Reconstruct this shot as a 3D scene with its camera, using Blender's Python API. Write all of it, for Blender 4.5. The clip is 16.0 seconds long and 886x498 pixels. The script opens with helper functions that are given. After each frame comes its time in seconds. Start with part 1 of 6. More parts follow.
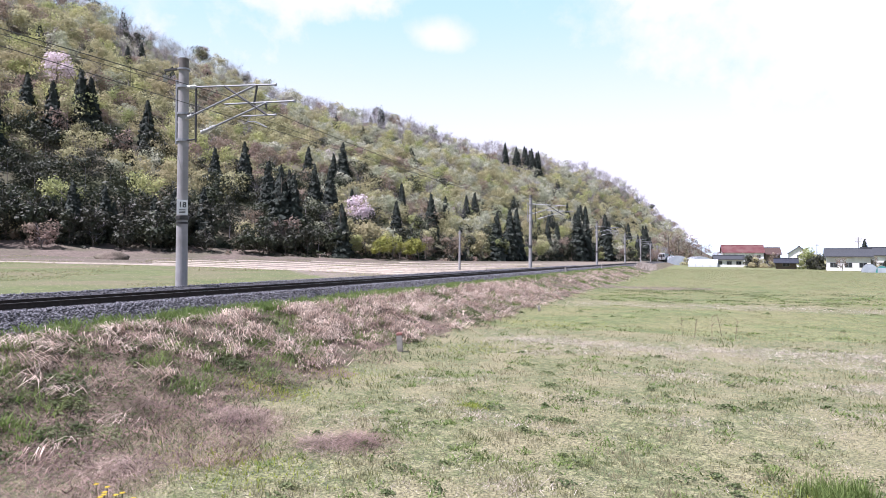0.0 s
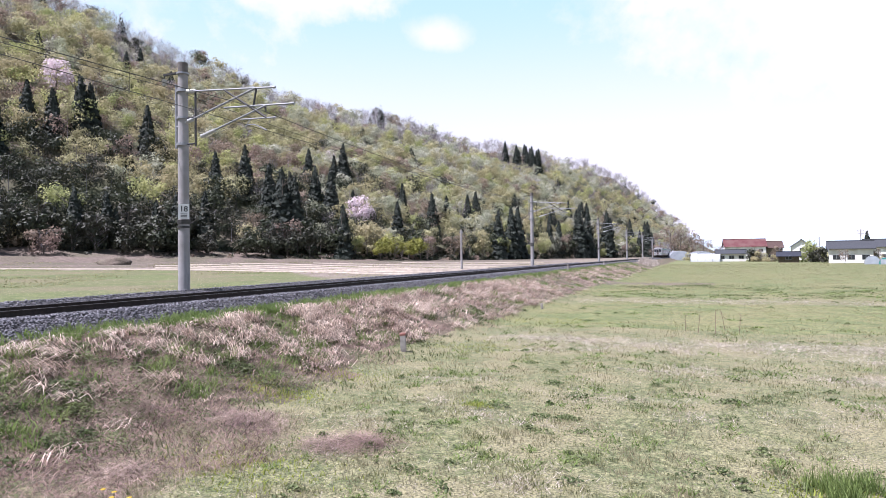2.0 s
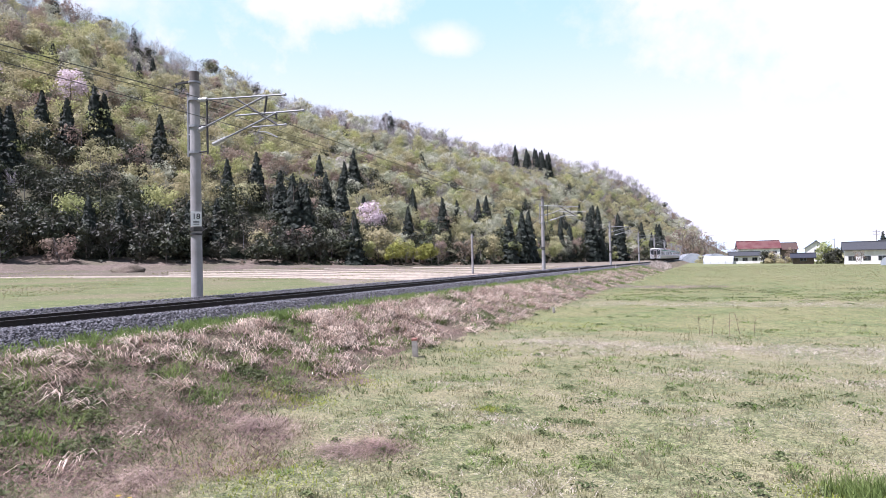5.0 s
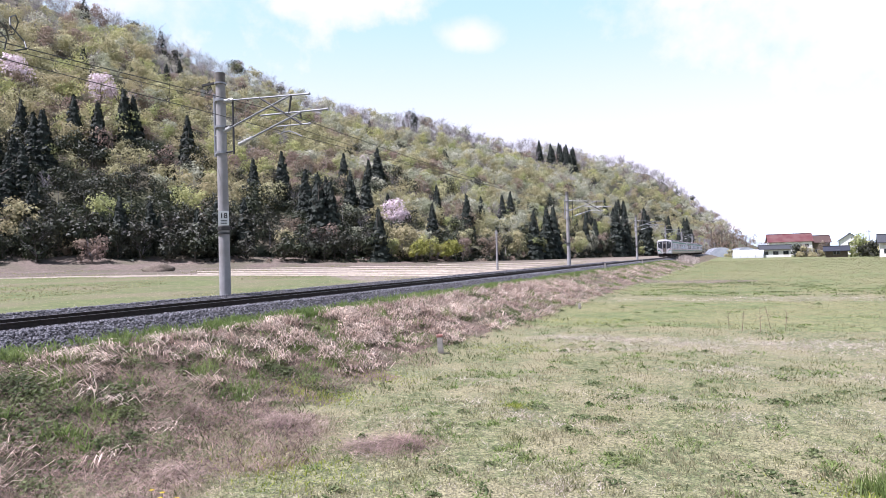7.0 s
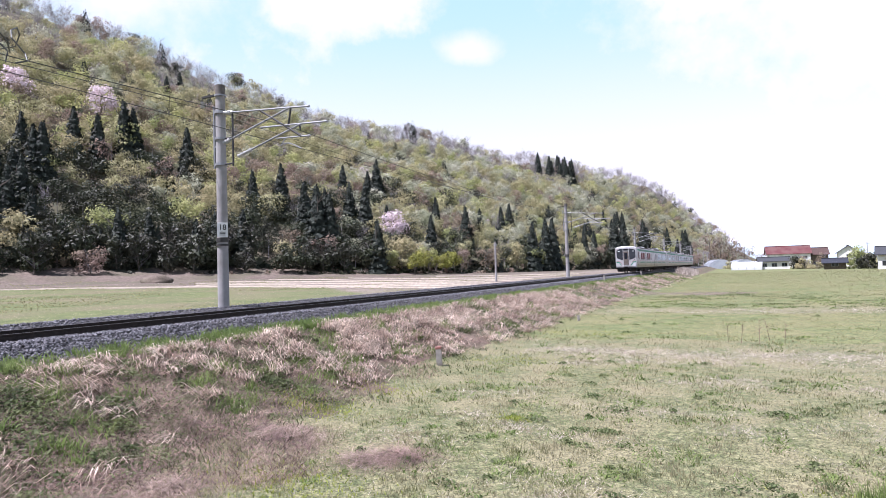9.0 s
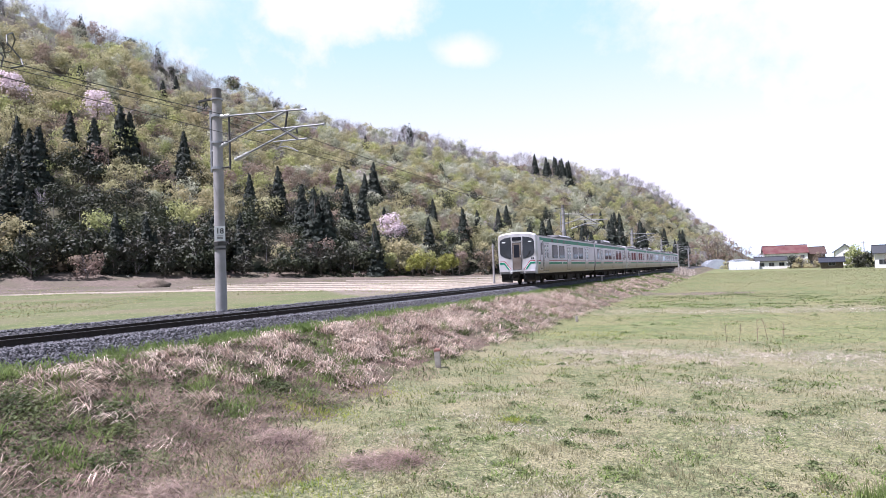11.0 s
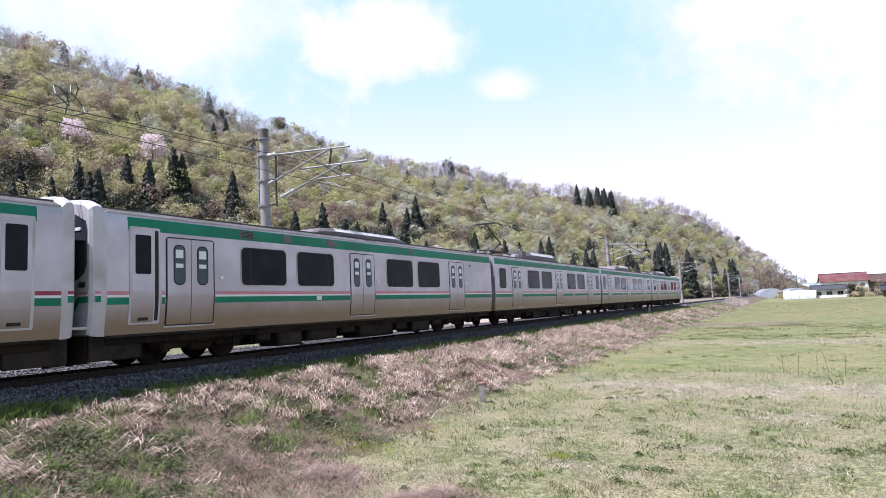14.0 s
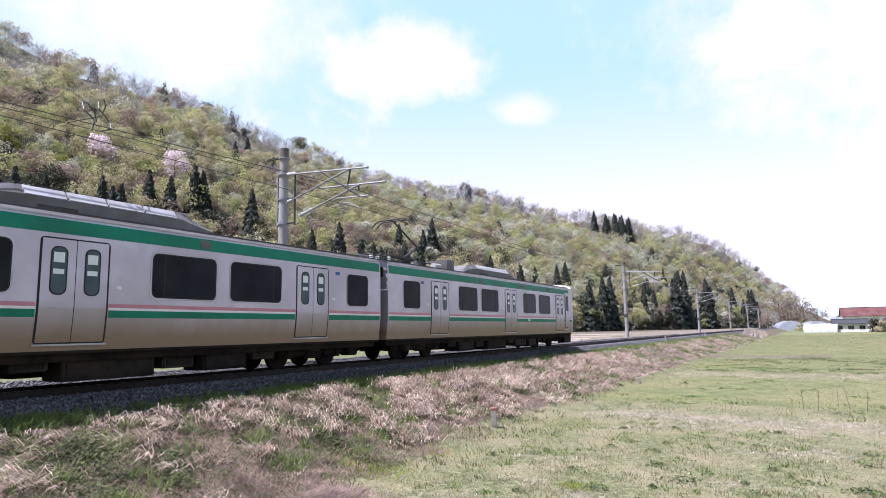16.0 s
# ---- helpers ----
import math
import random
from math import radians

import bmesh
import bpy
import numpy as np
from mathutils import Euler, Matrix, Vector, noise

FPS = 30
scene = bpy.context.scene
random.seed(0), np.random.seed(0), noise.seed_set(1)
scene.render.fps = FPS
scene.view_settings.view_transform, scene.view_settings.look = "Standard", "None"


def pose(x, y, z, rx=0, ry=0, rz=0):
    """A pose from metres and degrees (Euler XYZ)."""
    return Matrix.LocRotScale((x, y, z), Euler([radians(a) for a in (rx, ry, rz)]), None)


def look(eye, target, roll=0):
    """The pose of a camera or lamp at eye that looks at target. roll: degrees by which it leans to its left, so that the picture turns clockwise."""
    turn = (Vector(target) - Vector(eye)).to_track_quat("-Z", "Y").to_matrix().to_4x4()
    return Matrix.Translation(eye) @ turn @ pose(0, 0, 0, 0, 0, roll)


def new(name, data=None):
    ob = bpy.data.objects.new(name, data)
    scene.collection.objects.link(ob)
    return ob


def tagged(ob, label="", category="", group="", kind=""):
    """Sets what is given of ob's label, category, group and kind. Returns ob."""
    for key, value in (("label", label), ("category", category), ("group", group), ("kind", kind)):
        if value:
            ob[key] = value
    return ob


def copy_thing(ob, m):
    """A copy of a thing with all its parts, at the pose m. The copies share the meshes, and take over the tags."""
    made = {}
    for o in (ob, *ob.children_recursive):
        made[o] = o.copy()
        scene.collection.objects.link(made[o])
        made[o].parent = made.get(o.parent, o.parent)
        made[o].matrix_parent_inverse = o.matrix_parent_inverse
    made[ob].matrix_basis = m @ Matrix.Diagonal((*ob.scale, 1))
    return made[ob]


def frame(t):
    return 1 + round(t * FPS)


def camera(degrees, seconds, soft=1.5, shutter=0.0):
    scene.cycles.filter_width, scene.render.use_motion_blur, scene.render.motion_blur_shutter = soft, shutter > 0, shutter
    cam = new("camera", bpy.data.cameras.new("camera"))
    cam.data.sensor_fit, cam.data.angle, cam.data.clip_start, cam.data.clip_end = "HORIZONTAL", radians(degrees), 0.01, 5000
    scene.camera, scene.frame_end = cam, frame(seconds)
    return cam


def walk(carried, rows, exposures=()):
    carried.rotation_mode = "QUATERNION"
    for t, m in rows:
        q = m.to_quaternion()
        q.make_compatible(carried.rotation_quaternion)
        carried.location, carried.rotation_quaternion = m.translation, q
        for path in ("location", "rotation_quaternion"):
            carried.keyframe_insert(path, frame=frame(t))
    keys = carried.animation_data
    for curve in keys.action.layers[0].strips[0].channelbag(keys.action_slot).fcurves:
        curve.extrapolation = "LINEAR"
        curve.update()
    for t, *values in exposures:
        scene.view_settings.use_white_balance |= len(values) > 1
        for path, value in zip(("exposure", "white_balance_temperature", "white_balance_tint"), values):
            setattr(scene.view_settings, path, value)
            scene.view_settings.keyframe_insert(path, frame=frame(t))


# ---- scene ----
# ---------------------------------------------------------------- camera
EYE = (0.0, 0.0, 1.03)
cam = camera(70.96, 16.0, soft=0.7)
PATH = [(0.0, 22.03, 0.81, -0.35), (0.5, 22.13, 1.16, -0.38), (1.0, 22.74, 1.18, -0.27), (1.5, 22.39, 0.91, 0.38),
        (2.0, 22.21, 0.76, 0.68), (2.5, 22.87, 0.83, 0.65), (3.0, 22.91, 0.75, 0.56), (5.5, 23.52, 1.33, 1.53),
        (6.0, 24.24, 0.82, 1.75), (6.5, 24.96, 0.83, 1.87), (7.0, 25.48, 0.96, 1.72), (7.5, 26.04, 1.23, 1.71),
        (8.0, 25.74, 0.71, 1.29), (8.5, 25.47, 1.05, 1.74), (9.0, 25.37, 2.04, 1.68), (11.5, 25.27, 2.32, 2.26),
        (12.0, 25.88, 2.77, 2.31), (12.5, 25.78, 3.18, 2.42), (13.0, 24.98, 4.12, 2.4), (13.5, 27.3, 4.73, 2.44),
        (14.0, 29.14, 5.4, 2.7), (14.5, 31.04, 6.01, 2.9), (15.0, 30.67, 6.35, 1.4), (15.5, 29.71, 6.29, 0.75),
        (16.0, 30.39, 7.51, 1.01)]
walk(cam, [(t, pose(*EYE, 90 + p, r, y)) for t, y, p, r in PATH], exposures=[(0.0, 1.28, 5820, 24), (16.0, 1.28, 5820, 24)])

# ---------------------------------------------------------------- light
SUN_EL, SUN_AZ = 65.0, 229.0      # azimuth: degrees counter-clockwise from +x, towards the sun
sun_dir = Vector((math.cos(radians(SUN_AZ)) * math.cos(radians(SUN_EL)),
                  math.sin(radians(SUN_AZ)) * math.cos(radians(SUN_EL)), math.sin(radians(SUN_EL))))
sun = new("sun", bpy.data.lights.new("sun", "SUN"))
sun.data.energy, sun.data.angle, sun.data.color = 5.0, radians(0.6), (1.0, 0.965, 0.915)
sun.matrix_world = look(sun_dir * 100, (0, 0, 0))
world = bpy.data.worlds.new("world")
scene.world = world
world.use_nodes = True


CLOUDS = [(34.0, 24.0, 6.8, 3.0, 0.45), (0.8, 23.0, 5.6, 3.4, 0.45), (22.3, 19.6, 2.4, 1.2, 1.0), (55, 27, 11, 7, 0.8), (-14, 20, 18, 12, 0.7), (60, -5, 30, 24, 0.5)]


def build_world():
    """Spring sky: thin haze, white towards the horizon, a few soft clouds."""
    nt = world.node_tree
    nd, ln = nt.nodes, nt.links
    nd.clear()
    sky = nd.new("ShaderNodeTexSky")
    sky.sky_type, sky.sun_disc = "NISHITA", False
    sky.sun_elevation, sky.sun_rotation = radians(SUN_EL), radians(90 - SUN_AZ)
    sky.dust_density, sky.air_density = 1.0, 1.0
    co = nd.new("ShaderNodeTexCoord")
    sep = nd.new("ShaderNodeSeparateXYZ")
    ln.new(co.outputs["Generated"], sep.inputs[0])
    # noise that frays the cloud edges
    ns = nd.new("ShaderNodeTexNoise")
    ns.inputs["Scale"].default_value, ns.inputs["Detail"].default_value, ns.inputs["Roughness"].default_value = 13.0, 9, 0.62
    ln.new(co.outputs["Generated"], ns.inputs["Vector"])

    def math_node(op, a, b=None):
        n = nd.new("ShaderNodeMath"); n.operation = op
        for i, v in enumerate((a, b)):
            if v is None:
                continue
            if isinstance(v, (int, float)):
                n.inputs[i].default_value = v
            else:
                ln.new(v, n.inputs[i])
        return n.outputs[0]

    def ramp(src, lo, hi):
        n = nd.new("ShaderNodeMapRange"); n.interpolation_type = "SMOOTHSTEP"
        n.inputs[1].default_value, n.inputs[2].default_value = lo, hi
        ln.new(src, n.inputs[0])
        return n.outputs[0]

    fray = math_node("MULTIPLY", math_node("SUBTRACT", ns.outputs[0], 0.5), 0.8)
    cover = ramp(sep.outputs[2], 0.42, 0.13)                    # haze, thicker towards the horizon
    # cloud banks: bearing left of the line, height, half width and half height in degrees, softness
    for bearing, up, wide, tall, soft_edge in CLOUDS:
        d = Vector((-math.sin(radians(bearing)) * math.cos(radians(up)), math.cos(radians(bearing)) * math.cos(radians(up)), math.sin(radians(up))))
        df = nd.new("ShaderNodeVectorMath"); df.operation = "SUBTRACT"; df.inputs[1].default_value = d
        ln.new(co.outputs["Generated"], df.inputs[0])
        sc = nd.new("ShaderNodeVectorMath"); sc.operation = "MULTIPLY"; sc.inputs[1].default_value = (1 / radians(wide), 1 / radians(wide), 1 / radians(tall))
        ln.new(df.outputs[0], sc.inputs[0])
        lg = nd.new("ShaderNodeVectorMath"); lg.operation = "LENGTH"; ln.new(sc.outputs[0], lg.inputs[0])
        dist = math_node("SUBTRACT", lg.outputs["Value"], math_node("MULTIPLY", fray, 2.4))
        cover = math_node("MAXIMUM", cover, ramp(dist, 1.0 + soft_edge, 1.0 - soft_edge))
    gain = nd.new("ShaderNodeMix"); gain.data_type = "RGBA"
    ln.new(math_node("MULTIPLY", ramp(sep.outputs[2], 0.80, 0.48), 0.78), gain.inputs[0])
    gain.inputs[7].default_value = (5.9, 8.8, 9.2, 1)           # thin bright veil over the whole sky
    ln.new(sky.outputs[0], gain.inputs[6])
    mix = nd.new("ShaderNodeMix"); mix.data_type = "RGBA"
    mix.inputs[7].default_value = (8.9, 8.8, 9.0, 1)
    ln.new(cover, mix.inputs[0]); ln.new(gain.outputs[2], mix.inputs[6])
    bg = nd.new("ShaderNodeBackground"); bg.inputs[1].default_value = 0.05
    out = nd.new("ShaderNodeOutputWorld")
    ln.new(mix.outputs[2], bg.inputs[0]); ln.new(bg.outputs[0], out.inputs[0])


build_world()

# ---------------------------------------------------------------- materials


def material(name, a, b=None, scale=4.0, rough=0.8, metal=0.0, bump=0.0, bump_scale=40.0, c=None, c_scale=0.3, island=0.0, rnd=0.0,
             spec=0.3, coords="Object", detail=5.0, trans=0.0, grit=0.0, grit_scale=28.0):
    """A surface of colours a to b in fine grain, stained by c at a larger scale; island / rnd: how far single pieces differ in lightness."""
    m = bpy.data.materials.new(name)
    m.use_nodes = True
    nt = m.node_tree
    nd, ln = nt.nodes, nt.links
    p = nd["Principled BSDF"]
    p.inputs["Roughness"].default_value, p.inputs["Metallic"].default_value = rough, metal
    p.inputs["Specular IOR Level"].default_value = spec
    co = nd.new("ShaderNodeTexCoord")
    if coords == "World":
        geo = nd.new("ShaderNodeNewGeometry")
        vec = geo.outputs["Position"]
    else:
        vec = co.outputs[coords]
    n1 = nd.new("ShaderNodeTexNoise")
    n1.inputs["Scale"].default_value, n1.inputs["Detail"].default_value = scale, detail
    ln.new(vec, n1.inputs["Vector"])
    ramp = nd.new("ShaderNodeMapRange"); ramp.inputs[1].default_value, ramp.inputs[2].default_value = 0.36, 0.64
    ln.new(n1.outputs[0], ramp.inputs[0])
    mix = nd.new("ShaderNodeMix"); mix.data_type = "RGBA"
    mix.inputs[6].default_value, mix.inputs[7].default_value = (*a, 1), (*(b or a), 1)
    ln.new(ramp.outputs[0], mix.inputs[0])
    col = mix.outputs[2]
    if c:
        n2 = nd.new("ShaderNodeTexNoise")
        n2.inputs["Scale"].default_value, n2.inputs["Detail"].default_value = c_scale, 4.0
        ln.new(vec, n2.inputs["Vector"])
        r2 = nd.new("ShaderNodeMapRange"); r2.inputs[1].default_value, r2.inputs[2].default_value = 0.42, 0.62
        ln.new(n2.outputs[0], r2.inputs[0])
        mc = nd.new("ShaderNodeMix"); mc.data_type = "RGBA"
        mc.inputs[7].default_value = (*c, 1)
        ln.new(r2.outputs[0], mc.inputs[0]); ln.new(col, mc.inputs[6])
        col = mc.outputs[2]
    if grit:
        ng = nd.new("ShaderNodeTexNoise"); ng.inputs["Scale"].default_value, ng.inputs["Detail"].default_value, ng.inputs["Roughness"].default_value = grit_scale, 6.0, 0.75
        ln.new(vec, ng.inputs["Vector"])
        mg = nd.new("ShaderNodeMapRange"); mg.inputs[1].default_value, mg.inputs[2].default_value = 0.38, 0.62
        mg.inputs[3].default_value, mg.inputs[4].default_value = 1 - grit, 1 + grit
        ln.new(ng.outputs[0], mg.inputs[0])
        hg = nd.new("ShaderNodeHueSaturation"); ln.new(mg.outputs[0], hg.inputs["Value"]); ln.new(col, hg.inputs["Color"])
        col = hg.outputs[0]
    for amount, src in ((island, "isl"), (rnd, "obj")):
        if amount:
            if src == "isl":
                g = nd.new("ShaderNodeNewGeometry"); o = g.outputs["Random Per Island"]
            else:
                g = nd.new("ShaderNodeObjectInfo"); o = g.outputs["Random"]
            mr = nd.new("ShaderNodeMapRange"); mr.inputs[3].default_value, mr.inputs[4].default_value = 1 - amount, 1 + amount
            ln.new(o, mr.inputs[0])
            hs = nd.new("ShaderNodeHueSaturation")
            ln.new(mr.outputs[0], hs.inputs["Value"]); ln.new(col, hs.inputs["Color"])
            col = hs.outputs[0]
    ln.new(col, p.inputs["Base Color"])
    if bump:
        nb = nd.new("ShaderNodeTexNoise"); nb.inputs["Scale"].default_value, nb.inputs["Detail"].default_value = bump_scale, 4
        ln.new(vec, nb.inputs["Vector"])
        bp = nd.new("ShaderNodeBump"); bp.inputs["Strength"].default_value = bump; bp.inputs["Distance"].default_value = 0.05
        ln.new(nb.outputs[0], bp.inputs["Height"]); ln.new(bp.outputs[0], p.inputs["Normal"])
    if trans:
        tr = nd.new("ShaderNodeBsdfTranslucent"); ln.new(col, tr.inputs[0])
        ms = nd.new("ShaderNodeMixShader"); ms.inputs[0].default_value = trans
        ln.new(p.outputs[0], ms.inputs[1]); ln.new(tr.outputs[0], ms.inputs[2])
        ln.new(ms.outputs[0], nd["Material Output"].inputs[0])
    return m


M_FIELD = material("field_soil_and_grass", (0.064, 0.076, 0.031), (0.158, 0.153, 0.080), 7.0, 0.95, bump=0.8, bump_scale=20, c=(0.160, 0.145, 0.082), c_scale=0.7, grit=0.75, grit_scale=26, coords="World")
M_PLOT = material("green_field_plot", (0.070, 0.088, 0.032), (0.130, 0.140, 0.058), 2.0, 0.95, bump=0.6, bump_scale=12, c=(0.135, 0.130, 0.060), c_scale=0.25, grit=0.5, grit_scale=9, coords="World")
M_BANK = material("bank_litter", (0.074, 0.050, 0.039), (0.155, 0.111, 0.085), 3.0, 0.95, bump=0.7, bump_scale=16, c=(0.0605, 0.0633, 0.0303), c_scale=0.6, grit=0.6, grit_scale=24, coords="World")
M_PADDY = material("paddy_grass", (0.062, 0.078, 0.026), (0.102, 0.112, 0.044), 0.8, 0.95, bump=0.4, bump_scale=8, c=(0.112, 0.100, 0.055), c_scale=0.11, grit=0.45, grit_scale=5, coords="World")
M_BROWN = material("fallow_slope", (0.0853, 0.0649, 0.0523), (0.1265, 0.099, 0.0814), 0.9, 0.95, bump=0.5, bump_scale=6, c=(0.0798, 0.0715, 0.0468), c_scale=0.09, grit=0.4, grit_scale=3, coords="World")
M_WOOD_FLOOR = material("forest_floor", (0.0661, 0.055, 0.0397), (0.1013, 0.088, 0.0616), 0.5, 0.95, c=(0.0661, 0.0704, 0.0374), c_scale=0.06, coords="World")
M_FALLOW = material("pale_fallow_field", (0.118, 0.092, 0.078), (0.172, 0.139, 0.119), 0.7, 0.95, bump=0.4, bump_scale=5, c=(0.125, 0.112, 0.072), c_scale=0.06, grit=0.4, grit_scale=3, coords="World")
M_STRAW_STRIP = material("pale_straw_strip", (0.29, 0.25, 0.205), (0.21, 0.178, 0.142), 1.5, 0.95, coords="World")
M_BALLAST_BED = material("ballast_bed", (0.030, 0.030, 0.034), (0.07, 0.066, 0.068), 22, 0.9, bump=0.9, bump_scale=30, coords="World")
M_STONE = material("ballast_stone", (0.066, 0.064, 0.072), (0.138, 0.133, 0.144), 9, 0.85, island=0.6, coords="World")
M_RAIL = material("rail_rust", (0.0121, 0.0088, 0.0077), (0.0248, 0.0176, 0.0149), 14, 0.75, bump=0.15, coords="World")
M_RAIL_TOP = material("rail_polished", (0.198, 0.198, 0.2035), (0.154, 0.1485, 0.1485), 6, 0.32, 0.9, coords="World")
M_CONCRETE = material("concrete_pole", (0.245, 0.235, 0.238), (0.30, 0.288, 0.288), 3, 0.85, bump=0.15, bump_scale=60, c=(0.205, 0.192, 0.188), c_scale=1.1)
M_SLEEPER = material("concrete_sleeper", (0.1815, 0.1705, 0.1595), (0.231, 0.22, 0.2035), 8, 0.9, bump=0.2, rnd=0.15)
M_GALV = material("galvanised_steel", (0.21, 0.215, 0.232), (0.285, 0.288, 0.30), 9, 0.5, 0.4)
M_DARKSTEEL = material("dark_steel", (0.0275, 0.0275, 0.0303), (0.055, 0.0523, 0.0495), 8, 0.6, 0.3)
M_PORCELAIN = material("white_porcelain", (0.3802, 0.3802, 0.3705), (0.3412, 0.3412, 0.3315), 12, 0.25)
M_WIRE = material("oxidised_wire", (0.0385, 0.0413, 0.0385), (0.066, 0.066, 0.0605), 5, 0.55, 0.5)


# ---------------------------------------------------------------- building helpers
def part(name, bm, mat, parent=None, label="", smooth=False):
    """Links a bmesh as one mesh object under a thing or a part."""
    me = bpy.data.meshes.new(name)
    bm.to_mesh(me); bm.free()
    for m in (mat if isinstance(mat, (list, tuple)) else [mat]):
        me.materials.append(m)
    if smooth:
        me.polygons.foreach_set("use_smooth", [True] * len(me.polygons))
    ob = new(name, me)
    if parent:
        ob.parent = parent
    if label:
        ob["label"] = label
    return ob


def array_mesh(name, verts, faces, mats, mat_index=None, smooth=False):
    """A mesh object from numpy arrays: verts (n,3); faces (m,3) or (m,4)."""
    me = bpy.data.meshes.new(name)
    verts = np.asarray(verts, dtype=np.float32); faces = np.asarray(faces, dtype=np.int32)
    k = faces.shape[1]
    me.vertices.add(len(verts)); me.vertices.foreach_set("co", verts.ravel())
    me.loops.add(faces.size); me.loops.foreach_set("vertex_index", faces.ravel())
    me.polygons.add(len(faces))
    me.polygons.foreach_set("loop_start", np.arange(0, faces.size, k, dtype=np.int32))
    for m in (mats if isinstance(mats, (list, tuple)) else [mats]):
        me.materials.append(m)
    if mat_index is not None:
        me.polygons.foreach_set("material_index", np.asarray(mat_index, dtype=np.int32))
    if smooth:
        me.polygons.foreach_set("use_smooth", np.ones(len(faces), dtype=bool))
    me.update(calc_edges=True)
    return new(name, me)


def box(bm, x0, x1, y0, y1, z0, z1, bevel=0.0):
    """A box, its edges bevelled, added to bm."""
    b = bmesh.new()
    bmesh.ops.create_cube(b, size=1)
    for v in b.verts:
        v.co = ((x0 + x1) / 2 + v.co.x * (x1 - x0), (y0 + y1) / 2 + v.co.y * (y1 - y0), (z0 + z1) / 2 + v.co.z * (z1 - z0))
    if bevel:
        bmesh.ops.bevel(b, geom=b.edges[:], offset=bevel, segments=2, affect="EDGES", clamp_overlap=True)
    return merge(bm, b)


def merge(bm, b):
    """Adds the bmesh b to bm."""
    me = bpy.data.meshes.new("tmp")
    b.to_mesh(me); b.free()
    bm.from_mesh(me)
    bpy.data.meshes.remove(me)
    return bm


def tube(bm, p, q, r, r2=None, seg=8, cap=True):
    """A round bar from p to q."""
    p, q = Vector(p), Vector(q)
    d = q - p
    m = Matrix.Translation((p + q) / 2) @ d.to_track_quat("Z", "Y").to_matrix().to_4x4()
    bmesh.ops.create_cone(bm, cap_ends=cap, segments=seg, radius1=r, radius2=r if r2 is None else r2, depth=d.length, matrix=m)
    return bm


def polytube(bm, pts, r, seg=6):
    for p, q in zip(pts, pts[1:]):
        tube(bm, p, q, r, seg=seg)
    return bm


def thing(name, label, category, group="", m=None, kind=""):
    """An Empty at a thing's base, to which its parts are parented."""
    ob = new(name)
    ob.empty_display_size = 0.1
    if m is not None:
        ob.matrix_basis = m
    return tagged(ob, label, category, group, kind)


def interp(x, xs, ys):
    return np.interp(x, xs, ys)


# ---------------------------------------------------------------- ground
TRACK_X = -14.1
FIELD_Z = -1.72
rng = np.random.default_rng(7)


def fbm(x, y, s, seed=0.0):
    """Smooth uneven ground from a few crossing waves, vectorised."""
    x, y = np.asarray(x) / s + seed, np.asarray(y) / s - seed
    return (np.sin(x * 1.7 + 1.3 * np.sin(y * 0.9)) + np.sin(y * 2.1 + 1.1 * np.sin(x * 1.2 + 2)) + 0.6 * np.sin(x * 3.9 + y * 3.1 + 1.7) + 0.4 * np.sin(y * 6.3 - x * 4.7)) / 3.0


BETA = [-14, -6, -2, 0, 2.2, 6, 9, 13.5, 18, 23.4, 28, 35, 41, 47, 52, 61, 67, 80, 100, 130, 180]
FOOT = [900, 860, 760, 640, 560, 480, 405, 330, 275, 240, 222, 208, 200, 194, 190, 186, 186, 190, 205, 240, 300]
CREST = [1010, 960, 880, 800, 740, 680, 640, 560, 510, 465, 435, 415, 402, 394, 388, 382, 380, 390, 410, 450, 500]
RISE = [0.0, 0.0, 0.15, 1.2, 3.2, 6.2, 7.8, 8.5, 9.5, 10.8, 11.7, 12.7, 14.7, 16.8, 18.8, 20.6, 22.0, 23.2, 22, 17, 12]


def hill(x, y):
    """Height that the wooded hill adds, and how far up its slope a place lies (0 foot, 1 crest)."""
    b = np.degrees(np.arctan2(-x, y)); r = np.hypot(x, y)
    b = np.where(b < -90, 180, b)
    f, c, e = interp(b, BETA, FOOT), interp(b, BETA, CREST), interp(b, BETA, RISE)
    top = c * np.tan(np.radians(e))
    u = np.clip((r - f) / (c - f), -0.4, 3.0)
    s = np.where(u < 0, 0, np.where(u < 1, 0.85 * u + 0.15 * np.sin(np.clip(u, 0, 1) * np.pi / 2), 1 - 0.5 * np.clip(u - 1, 0, 2)))
    lump = fbm(x, y, 42.0, 3.0) * 5.0 * np.clip(u * 3, 0, 1) * np.clip(top / 60, 0, 1)
    return top * np.clip(s, 0, 1.2) + lump, u


def profile(x):
    """Cross-section of railway bank and fields, at right angles to the line."""
    return interp(x, [-3000, -200, -120, -60, -20, -18.9, -17.5, -16.2, -15.75, -15.3, -12.95, -12.3, -11.5, -10.6, -9.2, -8.3, -7.4, -6.0, 3000],
                  [3.0, 2.6, 0.3, -0.75, -0.95, -0.9, -0.12, -0.03, -0.14, -0.24, -0.24, -0.50, -0.54, -0.80, -1.28, -1.56, -1.70, FIELD_Z, FIELD_Z])


